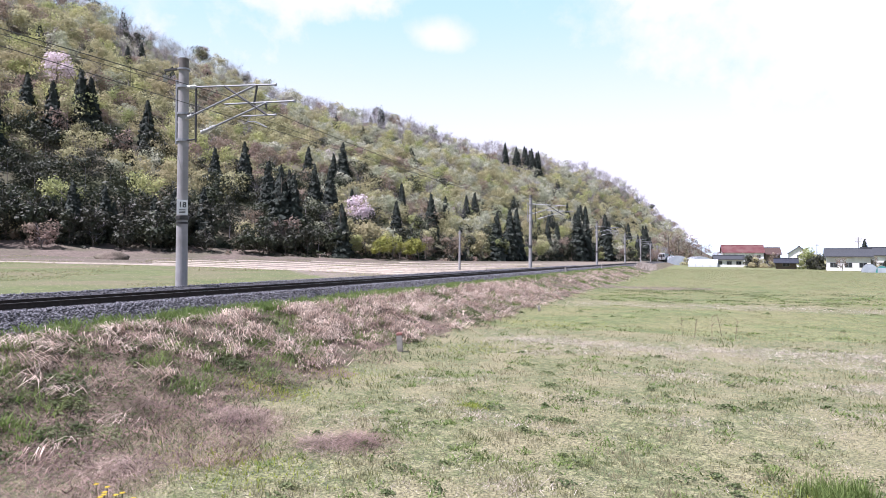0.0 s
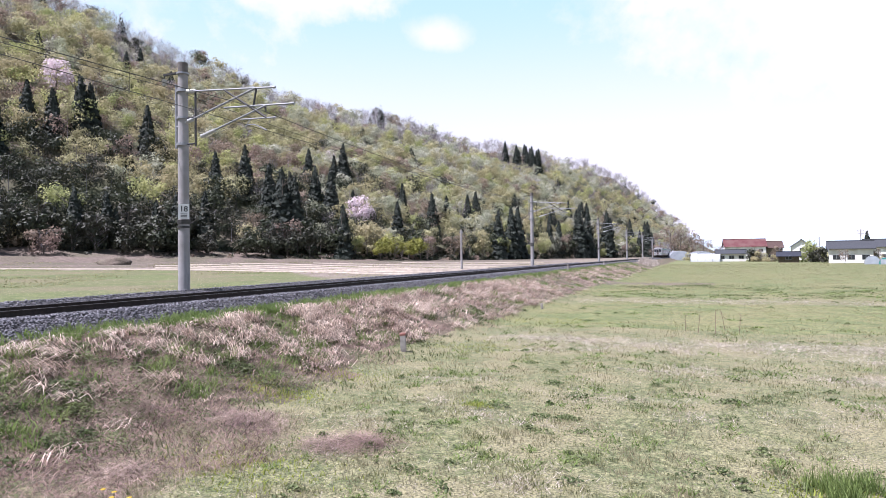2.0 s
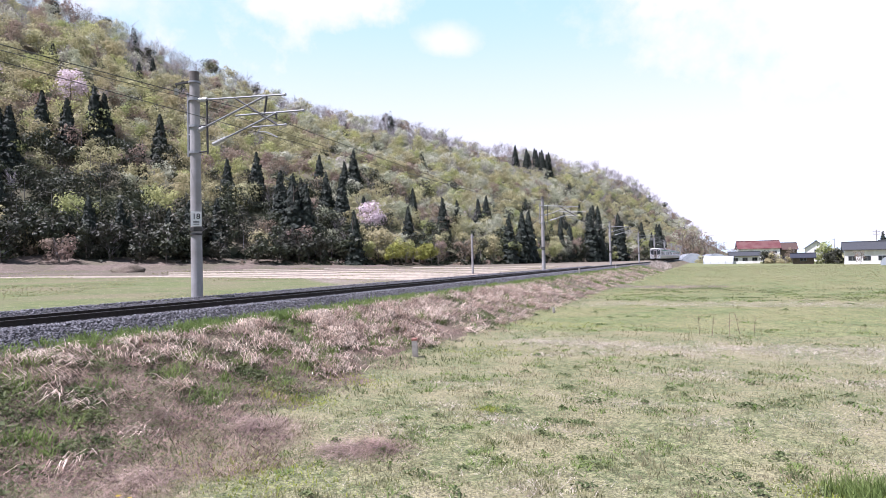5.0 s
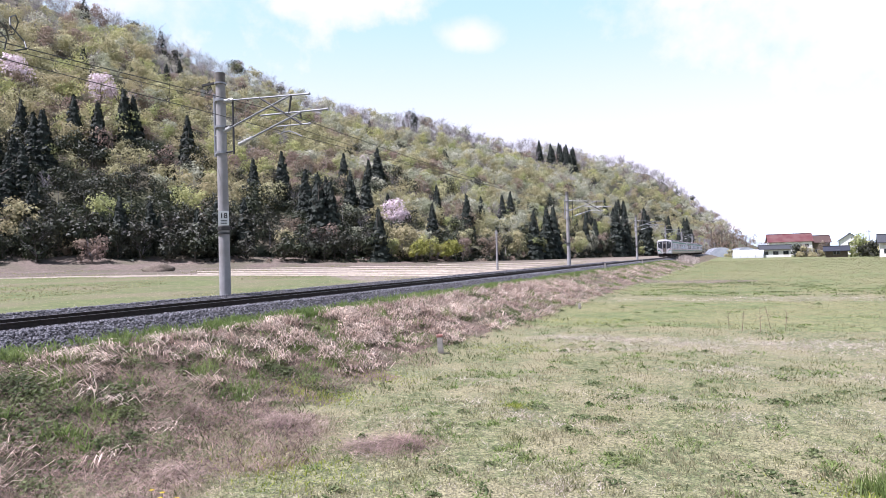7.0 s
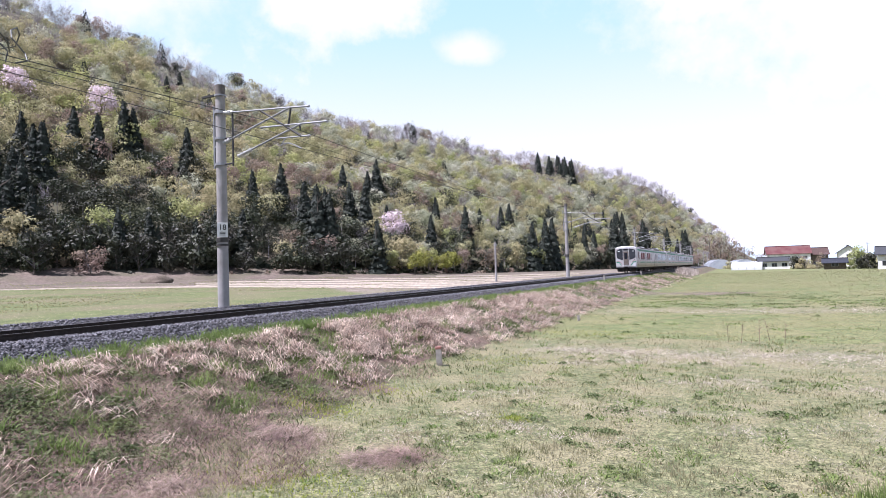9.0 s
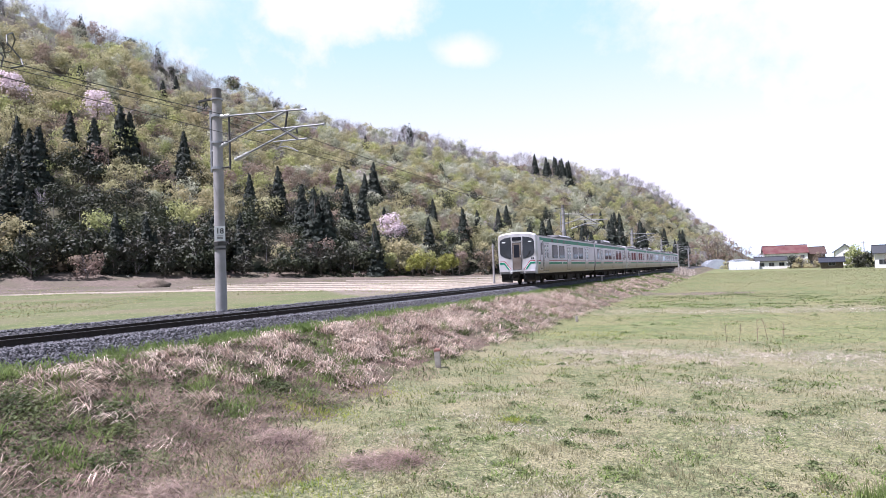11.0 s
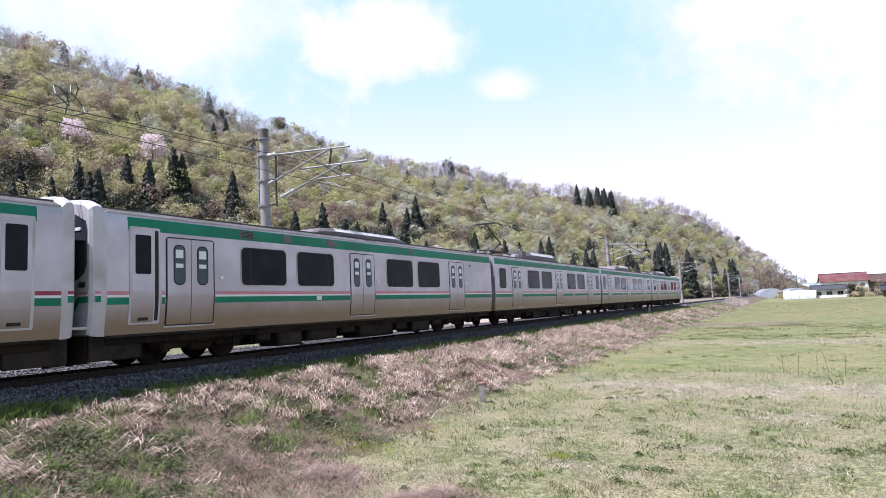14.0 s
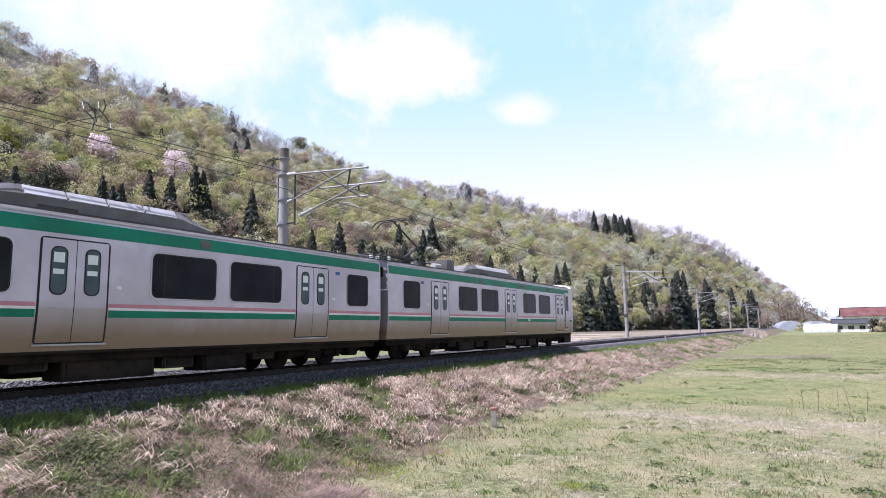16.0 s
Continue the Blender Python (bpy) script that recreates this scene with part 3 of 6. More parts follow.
def build_car(kind, line_mat):
    """kind: 'cab_front' (cab at u=0, blank rear panel), 'cab_rear' (cab at u=20), 'middle'."""
    label = {"cab_front": "stainless steel train car with driver's cab, green and red bands",
             "cab_rear": "stainless steel train car with roof current collector and rear cab",
             "middle_flipped": "stainless steel middle train car with roof current collector",
             "middle": "stainless steel middle train car with green band"}[kind]
    car = thing("train_car", label, "train car", "coupled train cars")
    flip = (lambda u: 20 - u) if kind in ("cab_rear", "middle_flipped") else (lambda u: u)

    def span(a, b):
        a, b = flip(a), flip(b)
        return min(a, b), max(a, b)
    cab = not kind.startswith("middle")
    u0, u1 = span(0.26 if cab else 0.22, 19.78)
    bm = bmesh.new()
    shell(bm, [(u0, section()), ((u0 + u1) / 2, section()), (u1, section())])
    part("body", bm, M_STEEL, car)
    # roof skin with lengthwise ribs
    bm = bmesh.new()
    pts = [(x, z + 0.012) for z, x in [(3.445, 1.435)] + ROOF]
    pts = pts + [(-x, z) for x, z in reversed(pts[:-1])]
    pts = pts + [(x * 0.98, z - 0.03) for x, z in reversed(pts)]
    shell(bm, [(u0 + 0.02, pts), (u1 - 0.02, pts)])
    part("roof", bm, M_ROOF, car)
    for x in (-1.2, -0.8, -0.4, 0.4, 0.8, 1.2):
        bm = bmesh.new()
        z = float(np.interp(abs(x), [0, 0.4, 0.85, 1.2, 1.36], [3.65, 3.64, 3.60, 3.54, 3.47])) + 0.012
        box(bm, x - 0.03, x + 0.03, u0 + 0.05, u1 - 0.05, z - 0.02, z + 0.025)
        part("roof_rib", bm, M_ROOF, car)
    for s in (-1, 1):
        bm = bmesh.new(); box(bm, s * 1.43 - 0.03, s * 1.43 + 0.03, u0 + 0.01, u1 - 0.01, 3.415, 3.455, 0.01)
        part("gutter", bm, M_SILVER, car)
    for s in (-1, 1):
        bm = bmesh.new(); box(bm, s * 1.38 - 0.03, s * 1.38 + 0.03, u0 + 0.02, u1 - 0.02, 0.715, 0.775, 0.01)
        part("side_sill", bm, M_UNDERBOX, car)
    if cab:
        doors, wins, singles = [2.4, 9.35, 16.2], [(4.0, 5.65), (6.15, 7.8), (10.82, 12.55), (12.98, 14.65)], [(17.7, 18.8)] if kind == "cab_rear" else []
    else:
        doors, wins, singles = [2.65, 9.45, 16.4], [(4.4, 6.12), (6.56, 8.26), (11.15, 12.88), (13.35, 15.1)], [(0.64, 1.4), (18.0, 19.05)]
        if kind == "middle_flipped":
            doors, wins, singles = [2.97, 9.95, 16.9], [(4.42, 6.1), (6.58, 8.3), (11.35, 13.08), (13.53, 15.32)], [(0.7, 1.45), (18.4, 19.2)]
    for s in (1, -1):
        # bands
        bm = bmesh.new()
        panel(bm, *span(0.75 if cab else 0.3, 19.72), 3.075, 3.365, 0.003, 0, s)
        part("upper_band", bm, M_GREEN, car, "green band under the roof")
        cuts = [(d - 0.72, d + 0.72) for d in doors]
        if cab:
            cuts = [(0.78, 1.6)] + cuts
        edges = [0.28 if cab else 0.3] + [e for c in cuts for e in c] + [19.72]
        for mat, za, zb, nm in ((M_GREEN, 1.425, 1.58, "lower_band"), (M_WHITE, 1.58, 1.632, "white_line"), (line_mat, 1.632, 1.715, "red_line")):
            for a, b in zip(edges[::2], edges[1::2]):
                if b - a > 0.05:
                    bm = bmesh.new(); panel(bm, *span(a, b), za, zb, 0.003, 0, s)
                    part(nm, bm, mat, car)
        # windows
        for a, b in wins + singles:
            bm = bmesh.new(); panel(bm, *span(a - 0.05, b + 0.05), 1.84, 2.92, 0.008, 0.16, s)
            w = part("window", bm, M_SILVER, car, "dark tinted window with rounded corners")
            bm = bmesh.new(); panel(bm, *span(a - 0.012, b + 0.012), 1.875, 2.885, 0.012, 0.135, s)
            part("gasket", bm, M_RUBBER, w)
            bm = bmesh.new(); panel(bm, *span(a + 0.02, b - 0.02), 1.905, 2.855, 0.016, 0.115, s)
            part("pane", bm, M_PANE, w)
            if b - a > 1.3:
                e = (a + 0.3) if (a in (wins[0][0], wins[2][0])) else (b - 0.3)
                bm = bmesh.new(); panel(bm, *span(e - 0.025, e + 0.025), 1.91, 2.85, 0.019, 0, s)
                part("mullion", bm, M_RUBBER, w)
        # sliding doors
        for d in doors:
            bm = bmesh.new(); panel(bm, *span(d - 0.70, d + 0.70), 0.90, 2.99, 0.006, 0.08, s)
            dr = part("door", bm, M_RUBBER, car, "double sliding passenger door, dust and painted bank reflection below")
            for a, b in ((d - 0.66, d - 0.008), (d + 0.008, d + 0.66)):
                bm = bmesh.new(); panel(bm, *span(a, b), 0.94, 2.96, 0.012, 0.02, s)
                part("leaf", bm, M_STEEL, dr)
                c = (a + b) / 2
                bm = bmesh.new(); panel(bm, *span(c - 0.165, c + 0.165), 1.86, 2.82, 0.016, 0.13, s)
                part("door_gasket", bm, M_RUBBER, dr)
                bm = bmesh.new(); panel(bm, *span(c - 0.14, c + 0.14), 1.885, 2.795, 0.019, 0.12, s)
                part("door_pane", bm, M_DOORPANE, dr)
                for z0, z1 in ((2.50, 2.70), (2.27, 2.37)):
                    bm = bmesh.new(); panel(bm, *span(c - 0.11, c + 0.10), z0, z1, 0.022, 0, s)
                    part("sticker", bm, M_PAPER, dr, "small white notice on the glass")
            bm = bmesh.new(); panel(bm, *span(d - 0.72, d + 0.72), 0.875, 0.91, 0.035, 0, s)
            part("door_step", bm, M_SILVER, dr)
            bm = bmesh.new(); panel(bm, *span(d + 0.86, d + 0.98), 2.02, 2.10, 0.012, 0.02, s)
            part("door_button", bm, M_PLATE, car)
        # vents and small plates in the upper band
        for a, b, mt in ((3.95, 4.45, M_ROOF), (5.6, 5.9, M_AC), (7.5, 8.0, M_AC), (12.4, 12.7, M_AC)):
            bm = bmesh.new(); panel(bm, *span(a, b), 3.12, 3.33, 0.008, 0.01, s)
            v = part("vent_plate", bm, M_AC, car)
            if b - a > 0.45 and mt is M_ROOF:
                bm = bmesh.new()
                for k in range(5):
                    panel(bm, *span(a + 0.04, b - 0.04), 3.14 + 0.037 * k, 3.156 + 0.037 * k, 0.013, 0, s)
                part("vent_slots", bm, M_RUBBER, v)
        # emblem as plain shapes, pale on the band
        bm = bmesh.new()
        panel(bm, *span(6.97, 7.2), 1.45, 1.56, 0.006, 0, s)
        part("emblem", bm, M_WHITE, car, "small plain white emblem bar")
        bm = bmesh.new(); panel(bm, *span(17.42, 17.62), 2.82, 2.92, 0.006, 0, s)
        part("notice", bm, M_BLUE, car, "small blue notice")
        if cab:
            bm = bmesh.new(); panel(bm, *span(0.78, 1.55), 0.98, 3.16, 0.012, 0.03, s)
            cd = part("cab_door", bm, M_SILVER, car, "driver's side door")
            bm = bmesh.new(); panel(bm, *span(0.84, 1.38), 1.02, 3.1, 0.016, 0.02, s)
            part("cab_door_leaf", bm, M_STEEL, cd)
            bm = bmesh.new(); panel(bm, *span(1.41, 1.50), 1.05, 3.1, 0.017, 0, s)
            part("grab_recess", bm, M_RUBBER, cd)
            bm = bmesh.new(); panel(bm, *span(0.92, 1.31), 2.1, 2.98, 0.02, 0.04, s)
            part("cab_door_pane", bm, M_PANE, cd)
            bm = bmesh.new(); panel(bm, *span(1.0, 1.25), 1.06, 1.13, 0.02, 0.01, s)
            part("cab_step", bm, M_RUBBER, cd)
    # roof equipment
    lo, hi = {"cab_front": (7.4, 13.4), "cab_rear": (6.9, 12.7), "middle": (7.4, 13.2), "middle_flipped": (5.6, 11.8)}[kind]
    bm = bmesh.new()
    top = 0.62 if kind == "cab_front" else 1.0
    sec = lambda w, h_: (lambda h: [(w, 3.54), (w, 3.54 + h * 0.6), (w * 0.82, 3.54 + h), (-w * 0.82, 3.54 + h), (-w, 3.54 + h * 0.6), (-w, 3.54)])(h_ * top)
    shell(bm, [(lo, sec(0.75, 0.12)), (lo + 0.55, sec(0.95, 0.46)), (lo + 1.1, sec(0.98, 0.52)), (hi - 0.9, sec(0.98, 0.50)), (hi, sec(0.9, 0.22))])
    ac = part("air_conditioner", bm, M_AC, car, "long grey rooftop air conditioner")
    for k in range(5):
        bm = bmesh.new(); box(bm, -0.75 + 0.34 * k, -0.6 + 0.34 * k, lo + 1.2, hi - 0.6, 3.54 + 0.515 * top, 3.54 + 0.54 * top, 0.01)
        part("grille_strip", bm, M_SILVER, ac, "pale ribbed top grille")
    for s in (-1, 1):
        bm = bmesh.new()
        for k in range(5):
            box(bm, s * 0.985 - 0.012, s * 0.985 + 0.012, lo + 1.5, lo + 2.3, 3.56 + 0.03 * k * top, 3.575 + 0.03 * k * top)
        part("louvre", bm, M_ROOF, ac)
        # pale slatted cover plates on the sloping shoulder
        for q in range(4):
            a = lo + 1.25 + (hi - lo - 2.3) * q / 4
            b = a + (hi - lo - 2.3) / 4 - 0.06
            za, zb = 3.54 + 0.335 * top, 3.54 + 0.505 * top
            bm = bmesh.new()
            V = [bm.verts.new(p) for p in ((s * 0.985, a, za), (s * 0.985, b, za), (s * 0.83, b, zb + 0.02), (s * 0.83, a, zb + 0.02), (s * 0.96, a, za - 0.02), (s * 0.96, b, za - 0.02), (s * 0.80, b, zb - 0.02), (s * 0.80, a, zb - 0.02))]
            for f in ((0, 1, 2, 3), (7, 6, 5, 4), (0, 4, 5, 1), (1, 5, 6, 2), (2, 6, 7, 3), (3, 7, 4, 0)):
                bm.faces.new([V[i] for i in f])
            bmesh.ops.recalc_face_normals(bm, faces=bm.faces[:])
            part("cover_plate", bm, M_SILVER, ac, "pale metal cover plate")
    # underframe: boxes, bogies, pipes; their near-black colours include the shade below the car
    rn = random.Random(5 + len(kind))
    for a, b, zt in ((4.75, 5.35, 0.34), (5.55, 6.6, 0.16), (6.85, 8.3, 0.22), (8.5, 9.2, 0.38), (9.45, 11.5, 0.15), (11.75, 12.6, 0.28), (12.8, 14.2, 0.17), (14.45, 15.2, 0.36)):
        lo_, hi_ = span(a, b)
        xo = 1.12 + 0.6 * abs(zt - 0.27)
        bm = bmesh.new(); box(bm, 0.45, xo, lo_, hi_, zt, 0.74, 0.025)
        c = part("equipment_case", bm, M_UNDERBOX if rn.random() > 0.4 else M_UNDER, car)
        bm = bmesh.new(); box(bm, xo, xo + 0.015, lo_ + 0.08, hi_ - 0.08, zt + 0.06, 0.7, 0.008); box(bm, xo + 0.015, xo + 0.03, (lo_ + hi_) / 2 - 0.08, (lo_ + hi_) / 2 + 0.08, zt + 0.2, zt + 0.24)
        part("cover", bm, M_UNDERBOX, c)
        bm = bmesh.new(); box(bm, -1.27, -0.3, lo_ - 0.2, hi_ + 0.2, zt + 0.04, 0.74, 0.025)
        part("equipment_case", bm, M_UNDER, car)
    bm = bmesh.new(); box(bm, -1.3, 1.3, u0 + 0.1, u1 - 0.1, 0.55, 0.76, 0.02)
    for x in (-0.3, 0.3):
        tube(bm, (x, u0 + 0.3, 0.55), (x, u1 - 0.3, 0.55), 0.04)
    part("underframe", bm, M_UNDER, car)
    for yc in (3.05, 16.95):
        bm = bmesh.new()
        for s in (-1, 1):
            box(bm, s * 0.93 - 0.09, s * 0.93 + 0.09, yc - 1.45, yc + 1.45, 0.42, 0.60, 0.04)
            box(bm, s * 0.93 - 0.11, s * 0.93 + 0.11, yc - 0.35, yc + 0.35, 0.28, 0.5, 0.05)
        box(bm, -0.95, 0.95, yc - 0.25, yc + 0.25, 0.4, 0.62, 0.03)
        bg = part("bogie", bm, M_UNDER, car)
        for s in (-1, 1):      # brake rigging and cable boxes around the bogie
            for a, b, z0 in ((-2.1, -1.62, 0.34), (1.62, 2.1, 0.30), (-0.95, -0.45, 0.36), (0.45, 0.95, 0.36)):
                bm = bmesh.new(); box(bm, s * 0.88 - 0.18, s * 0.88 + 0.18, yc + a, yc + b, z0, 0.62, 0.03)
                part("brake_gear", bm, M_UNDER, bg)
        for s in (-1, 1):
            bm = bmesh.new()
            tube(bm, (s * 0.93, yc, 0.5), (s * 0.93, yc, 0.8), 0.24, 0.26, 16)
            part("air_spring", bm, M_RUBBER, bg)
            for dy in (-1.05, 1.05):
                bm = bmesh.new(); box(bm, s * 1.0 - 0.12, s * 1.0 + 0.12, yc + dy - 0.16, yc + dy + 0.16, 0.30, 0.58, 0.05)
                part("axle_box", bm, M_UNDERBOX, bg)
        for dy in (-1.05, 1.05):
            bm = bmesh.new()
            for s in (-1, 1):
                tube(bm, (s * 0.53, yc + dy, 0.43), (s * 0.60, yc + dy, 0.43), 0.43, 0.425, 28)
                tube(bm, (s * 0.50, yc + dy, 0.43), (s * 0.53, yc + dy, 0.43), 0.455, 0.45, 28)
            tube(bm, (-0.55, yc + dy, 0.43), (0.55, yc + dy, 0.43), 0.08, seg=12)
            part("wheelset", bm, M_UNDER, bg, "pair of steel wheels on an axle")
    # gangway at the inner ends
    for e in ([20] if kind == "cab_front" else [0] if kind == "cab_rear" else [0, 20]):
        sgn = 1 if e == 20 else -1
        bm = bmesh.new()
        for k in range(3):
            a = e - sgn * (0.20 - 0.07 * k)
            box(bm, -0.62, 0.62, min(a, a + sgn * 0.055), max(a, a + sgn * 0.055), 0.95, 3.05, 0.02)
        part("gangway_bellows", bm, M_RUBBER, car, "dark rubber gangway bellows")
        bm = bmesh.new(); box(bm, -1.30, 1.30, min(e - sgn * 0.2, e - sgn * 0.06), max(e - sgn * 0.2, e - sgn * 0.06), 2.95, 3.3, 0.02)
        part("end_trim", bm, M_UNDER, car)
        bm = bmesh.new(); tube(bm, (0, e - sgn * 0.8, 0.78), (0, e + sgn * 0.0, 0.78), 0.12)
        part("coupling_bar", bm, M_UNDER, car)
    if kind in ("cab_rear", "middle_flipped"):
        pantograph(car)
    if cab:
        nose = build_nose(car, line_mat)
        if kind == "cab_rear":
            nose.matrix_local = pose(0, 20.08, 0, 0, 0, 180)
        else:
            nose.matrix_local = pose(0, -0.08, 0)
    return car


def pantograph(car):
    """Single-arm current collector with its insulators and roof box, near the front end of a car."""
    bm = bmesh.new()
    for x in (-0.55, 0.55):
        box(bm, x - 0.04, x + 0.04, 1.6, 3.4, 3.86, 3.93, 0.01)
    for y in (1.6, 3.4):
        box(bm, -0.6, 0.6, y - 0.04, y + 0.04, 3.86, 3.93, 0.01)
    pg = part("pantograph", bm, M_DARKSTEEL, car, "single-arm current collector, raised")
    for x in (-0.55, 0.55):
        for y in (1.6, 3.4):
            insulator("pantograph_insulator", (x, y, 3.56), (x, y, 3.87), 0.085, 4, pg, "white ribbed insulator")
    bm = bmesh.new(); tube(bm, (0, 3.3, 3.95), (0, 4.45, 4.55), 0.05); tube(bm, (0, 4.45, 4.55), (0, 2.7, 5.42), 0.035)
    tube(bm, (0.12, 3.1, 3.95), (0.05, 4.40, 4.48), 0.02); tube(bm, (0, 4.38, 4.55), (0, 4.52, 4.42), 0.06)
    part("folding_arm", bm, M_DARKSTEEL, pg)
    bm = bmesh.new()
    for y in (2.55, 2.85):
        polytube(bm, [(-0.95, y, 5.22), (-0.75, y, 5.40), (-0.55, y, 5.46), (0.55, y, 5.46), (0.75, y, 5.40), (0.95, y, 5.22)], 0.025)
    tube(bm, (0, 2.55, 5.42), (0, 2.85, 5.42), 0.03)
    part("collector_head", bm, M_DARKSTEEL, pg)
    for y, h in ((0.55, 0.28), (0.95, 0.28), (4.9, 0.25)):
        for x in (-0.5, 0.0, 0.5):
            insulator("roof_insulator", (x, y, 3.55), (x, y, 3.55 + h), 0.09, 4, car, "white ribbed roof insulator")
    bm = bmesh.new(); tube(bm, (-0.6, 0.55, 3.86), (0.6, 0.55, 3.86), 0.03); tube(bm, (0.5, 0.55, 3.86), (0.5, 5.0, 3.84), 0.025); tube(bm, (-0.3, 0.95, 3.86), (0.6, 0.95, 3.86), 0.03)
    part("roof_busbar", bm, M_DARKSTEEL, car)
    bm = bmesh.new(); box(bm, 0.15, 1.05, 5.15, 5.75, 3.5, 4.02, 0.02)
    part("roof_cabinet", bm, M_AC, car, "grey roof cabinet")
    bm = bmesh.new(); tube(bm, (0.7, 4.55, 3.72), (0.7, 5.1, 3.72), 0.13, seg=12); box(bm, 0.5, 0.9, 4.5, 5.1, 3.5, 3.62, 0.02)
    part("breaker", bm, M_PORCELAIN, car)


def front_panel(bm, outline, y0, y1):
    """A flat plate with the outline (x, z), facing -y, between y0 (front) and y1."""
    a = [bm.verts.new((x, y0 if not callable(y0) else y0(x, z), z)) for x, z in outline]
    b = [bm.verts.new((x, (y0 if not callable(y0) else y0(x, z)) + y1, z)) for x, z in outline]
    n = len(a)
    bm.faces.new(a); bm.faces.new(list(reversed(b)))
    for k in range(n):
        bm.faces.new((a[k], b[k], b[(k + 1) % n], a[(k + 1) % n]))
    bmesh.ops.recalc_face_normals(bm, faces=bm.faces[:])
    return bm


def build_nose(car, line_mat):
    """The cab front: rounded silver mask, two big windscreens, end door, bands, lamps, skirt and coupler."""
    bm = bmesh.new()
    lift = lambda sec, w, up, bottom: [(x * w, z + (up * min(1.0, (z - 2.9) / 0.6) if z > 2.9 else 0) + (bottom if z < 1 else 0)) for x, z in sec]
    shell(bm, [(0.34, section()), (0.26, lift(section(), 1.0, 0.10, 0)), (0.16, lift(section(), 0.99, 0.13, 0.01)), (0.08, lift(section(), 0.965, 0.10, 0.03)), (0.03, lift(section(), 0.92, 0.03, 0.06))])
    nose = part("cab_front", bm, M_SILVER, car, "silver cab front with two large windscreens")
    for s in (-1, 1):
        pts = [(s * 0.44, 1.86), (s * 0.62, 1.88), (s * 1.0, 2.0), (s * 1.2, 2.12), (s * 1.285, 2.28), (s * 1.29, 3.05), (s * 1.24, 3.22), (s * 0.9, 3.38), (s * 0.44, 3.44)]
        bm = bmesh.new(); front_panel(bm, pts, 0.012, 0.05)
        w = part("windscreen", bm, M_SCREEN, nose, "large dark windscreen")
        bm = bmesh.new(); tube(bm, (s * 0.6, 0.005, 1.95), (s * 0.98, 0.005, 2.28), 0.014); tube(bm, (s * 0.75, 0.0, 2.0), (s * 1.0, 0.0, 2.42), 0.01)
        part("wiper", bm, M_RUBBER, w)
        bm = bmesh.new(); box(bm, s * 0.98 - 0.13, s * 0.98 + 0.13, 0.0, 0.02, 3.02, 3.10, 0.008)
        part("headlight", bm, M_LAMP, w, "clear headlight behind the glass")
        # bands run flat and then slope to the door
        def edge(d):
            return [(s * 1.33, 1.715 - d), (s * (0.93 + 0.33 * d), 1.715 - d), (s * (0.46 + 0.86 * d + (0.04 if d > 0.09 else 0)), 1.09)]
        for d0, d1, mt, nm in ((0.095, 0.23, M_GREEN, "nose_band"), (0.065, 0.095, M_WHITE, "nose_white_line"), (0.0, 0.065, line_mat, "nose_red_line")):
            bm = bmesh.new(); front_panel(bm, edge(d0) + edge(d1)[::-1], 0.018, 0.04)
            part(nm, bm, mt, nose)
            bm = bmesh.new(); panel(bm, 0.10, 0.35, 1.715 - d1, 1.715 - d0, -0.005, 0, s)
            part(nm, bm, mt, nose)
        bm = bmesh.new(); box(bm, s * 0.95 - 0.40, s * 0.95 + 0.35, -0.12, 0.10, 0.93, 0.985, 0.012)
        part("foot_step", bm, M_SILVER, nose)
        bm = bmesh.new(); front_panel(bm, [(s * 0.35, 0.80), (s * 1.25, 0.80), (s * 1.2, 0.22), (s * 0.42, 0.16)] if s > 0 else [(s * 0.35, 0.80), (s * 0.42, 0.16), (s * 1.2, 0.22), (s * 1.25, 0.80)], 0.10, 0.05)
        box(bm, s * 1.22 - 0.04, s * 1.22 + 0.04, 0.1, 1.3, 0.24, 0.80, 0.02)
        part("skirt", bm, M_UNDERBOX, nose, "grey lower skirt")
        bm = bmesh.new(); polytube(bm, [(s * 0.36, 0.1, 0.85), (s * 0.55, -0.12, 0.7), (s * 0.6, -0.1, 0.5), (s * 0.45, 0.1, 0.4)], 0.03)
        part("air_hose", bm, M_RUBBER, nose)
    bm = bmesh.new(); box(bm, -0.42, 0.42, 0.0, 0.06, 1.02, 3.12, 0.03)
    dr = part("end_door", bm, M_SILVER, nose, "gangway end door with window")
    bm = bmesh.new(); box(bm, -0.36, 0.36, -0.008, 0.02, 1.06, 3.05, 0.015)
    part("door_recess", bm, M_RUBBER, dr)
    bm = bmesh.new(); box(bm, -0.33, 0.33, -0.016, 0.02, 1.08, 3.0, 0.015)
    part("end_door_leaf", bm, M_DUSTYDOOR, dr)
    bm = bmesh.new(); box(bm, -0.23, 0.20, -0.022, 0.0, 1.95, 2.88, 0.03)
    part("end_door_pane", bm, M_PANE, dr)
    bm = bmesh.new(); tube(bm, (0.26, -0.03, 1.95), (0.26, -0.03, 2.1), 0.025)
    part("handle", bm, M_SILVER, dr)
    bm = bmesh.new(); box(bm, -0.36, 0.36, -0.002, 0.05, 3.17, 3.42, 0.02)
    part("destination_display", bm, M_PANE, nose, "dark destination display")
    bm = bmesh.new(); box(bm, -0.45, 0.45, -0.15, 0.1, 0.95, 1.01, 0.015)
    part("gangway_plate", bm, M_PLATE, nose)
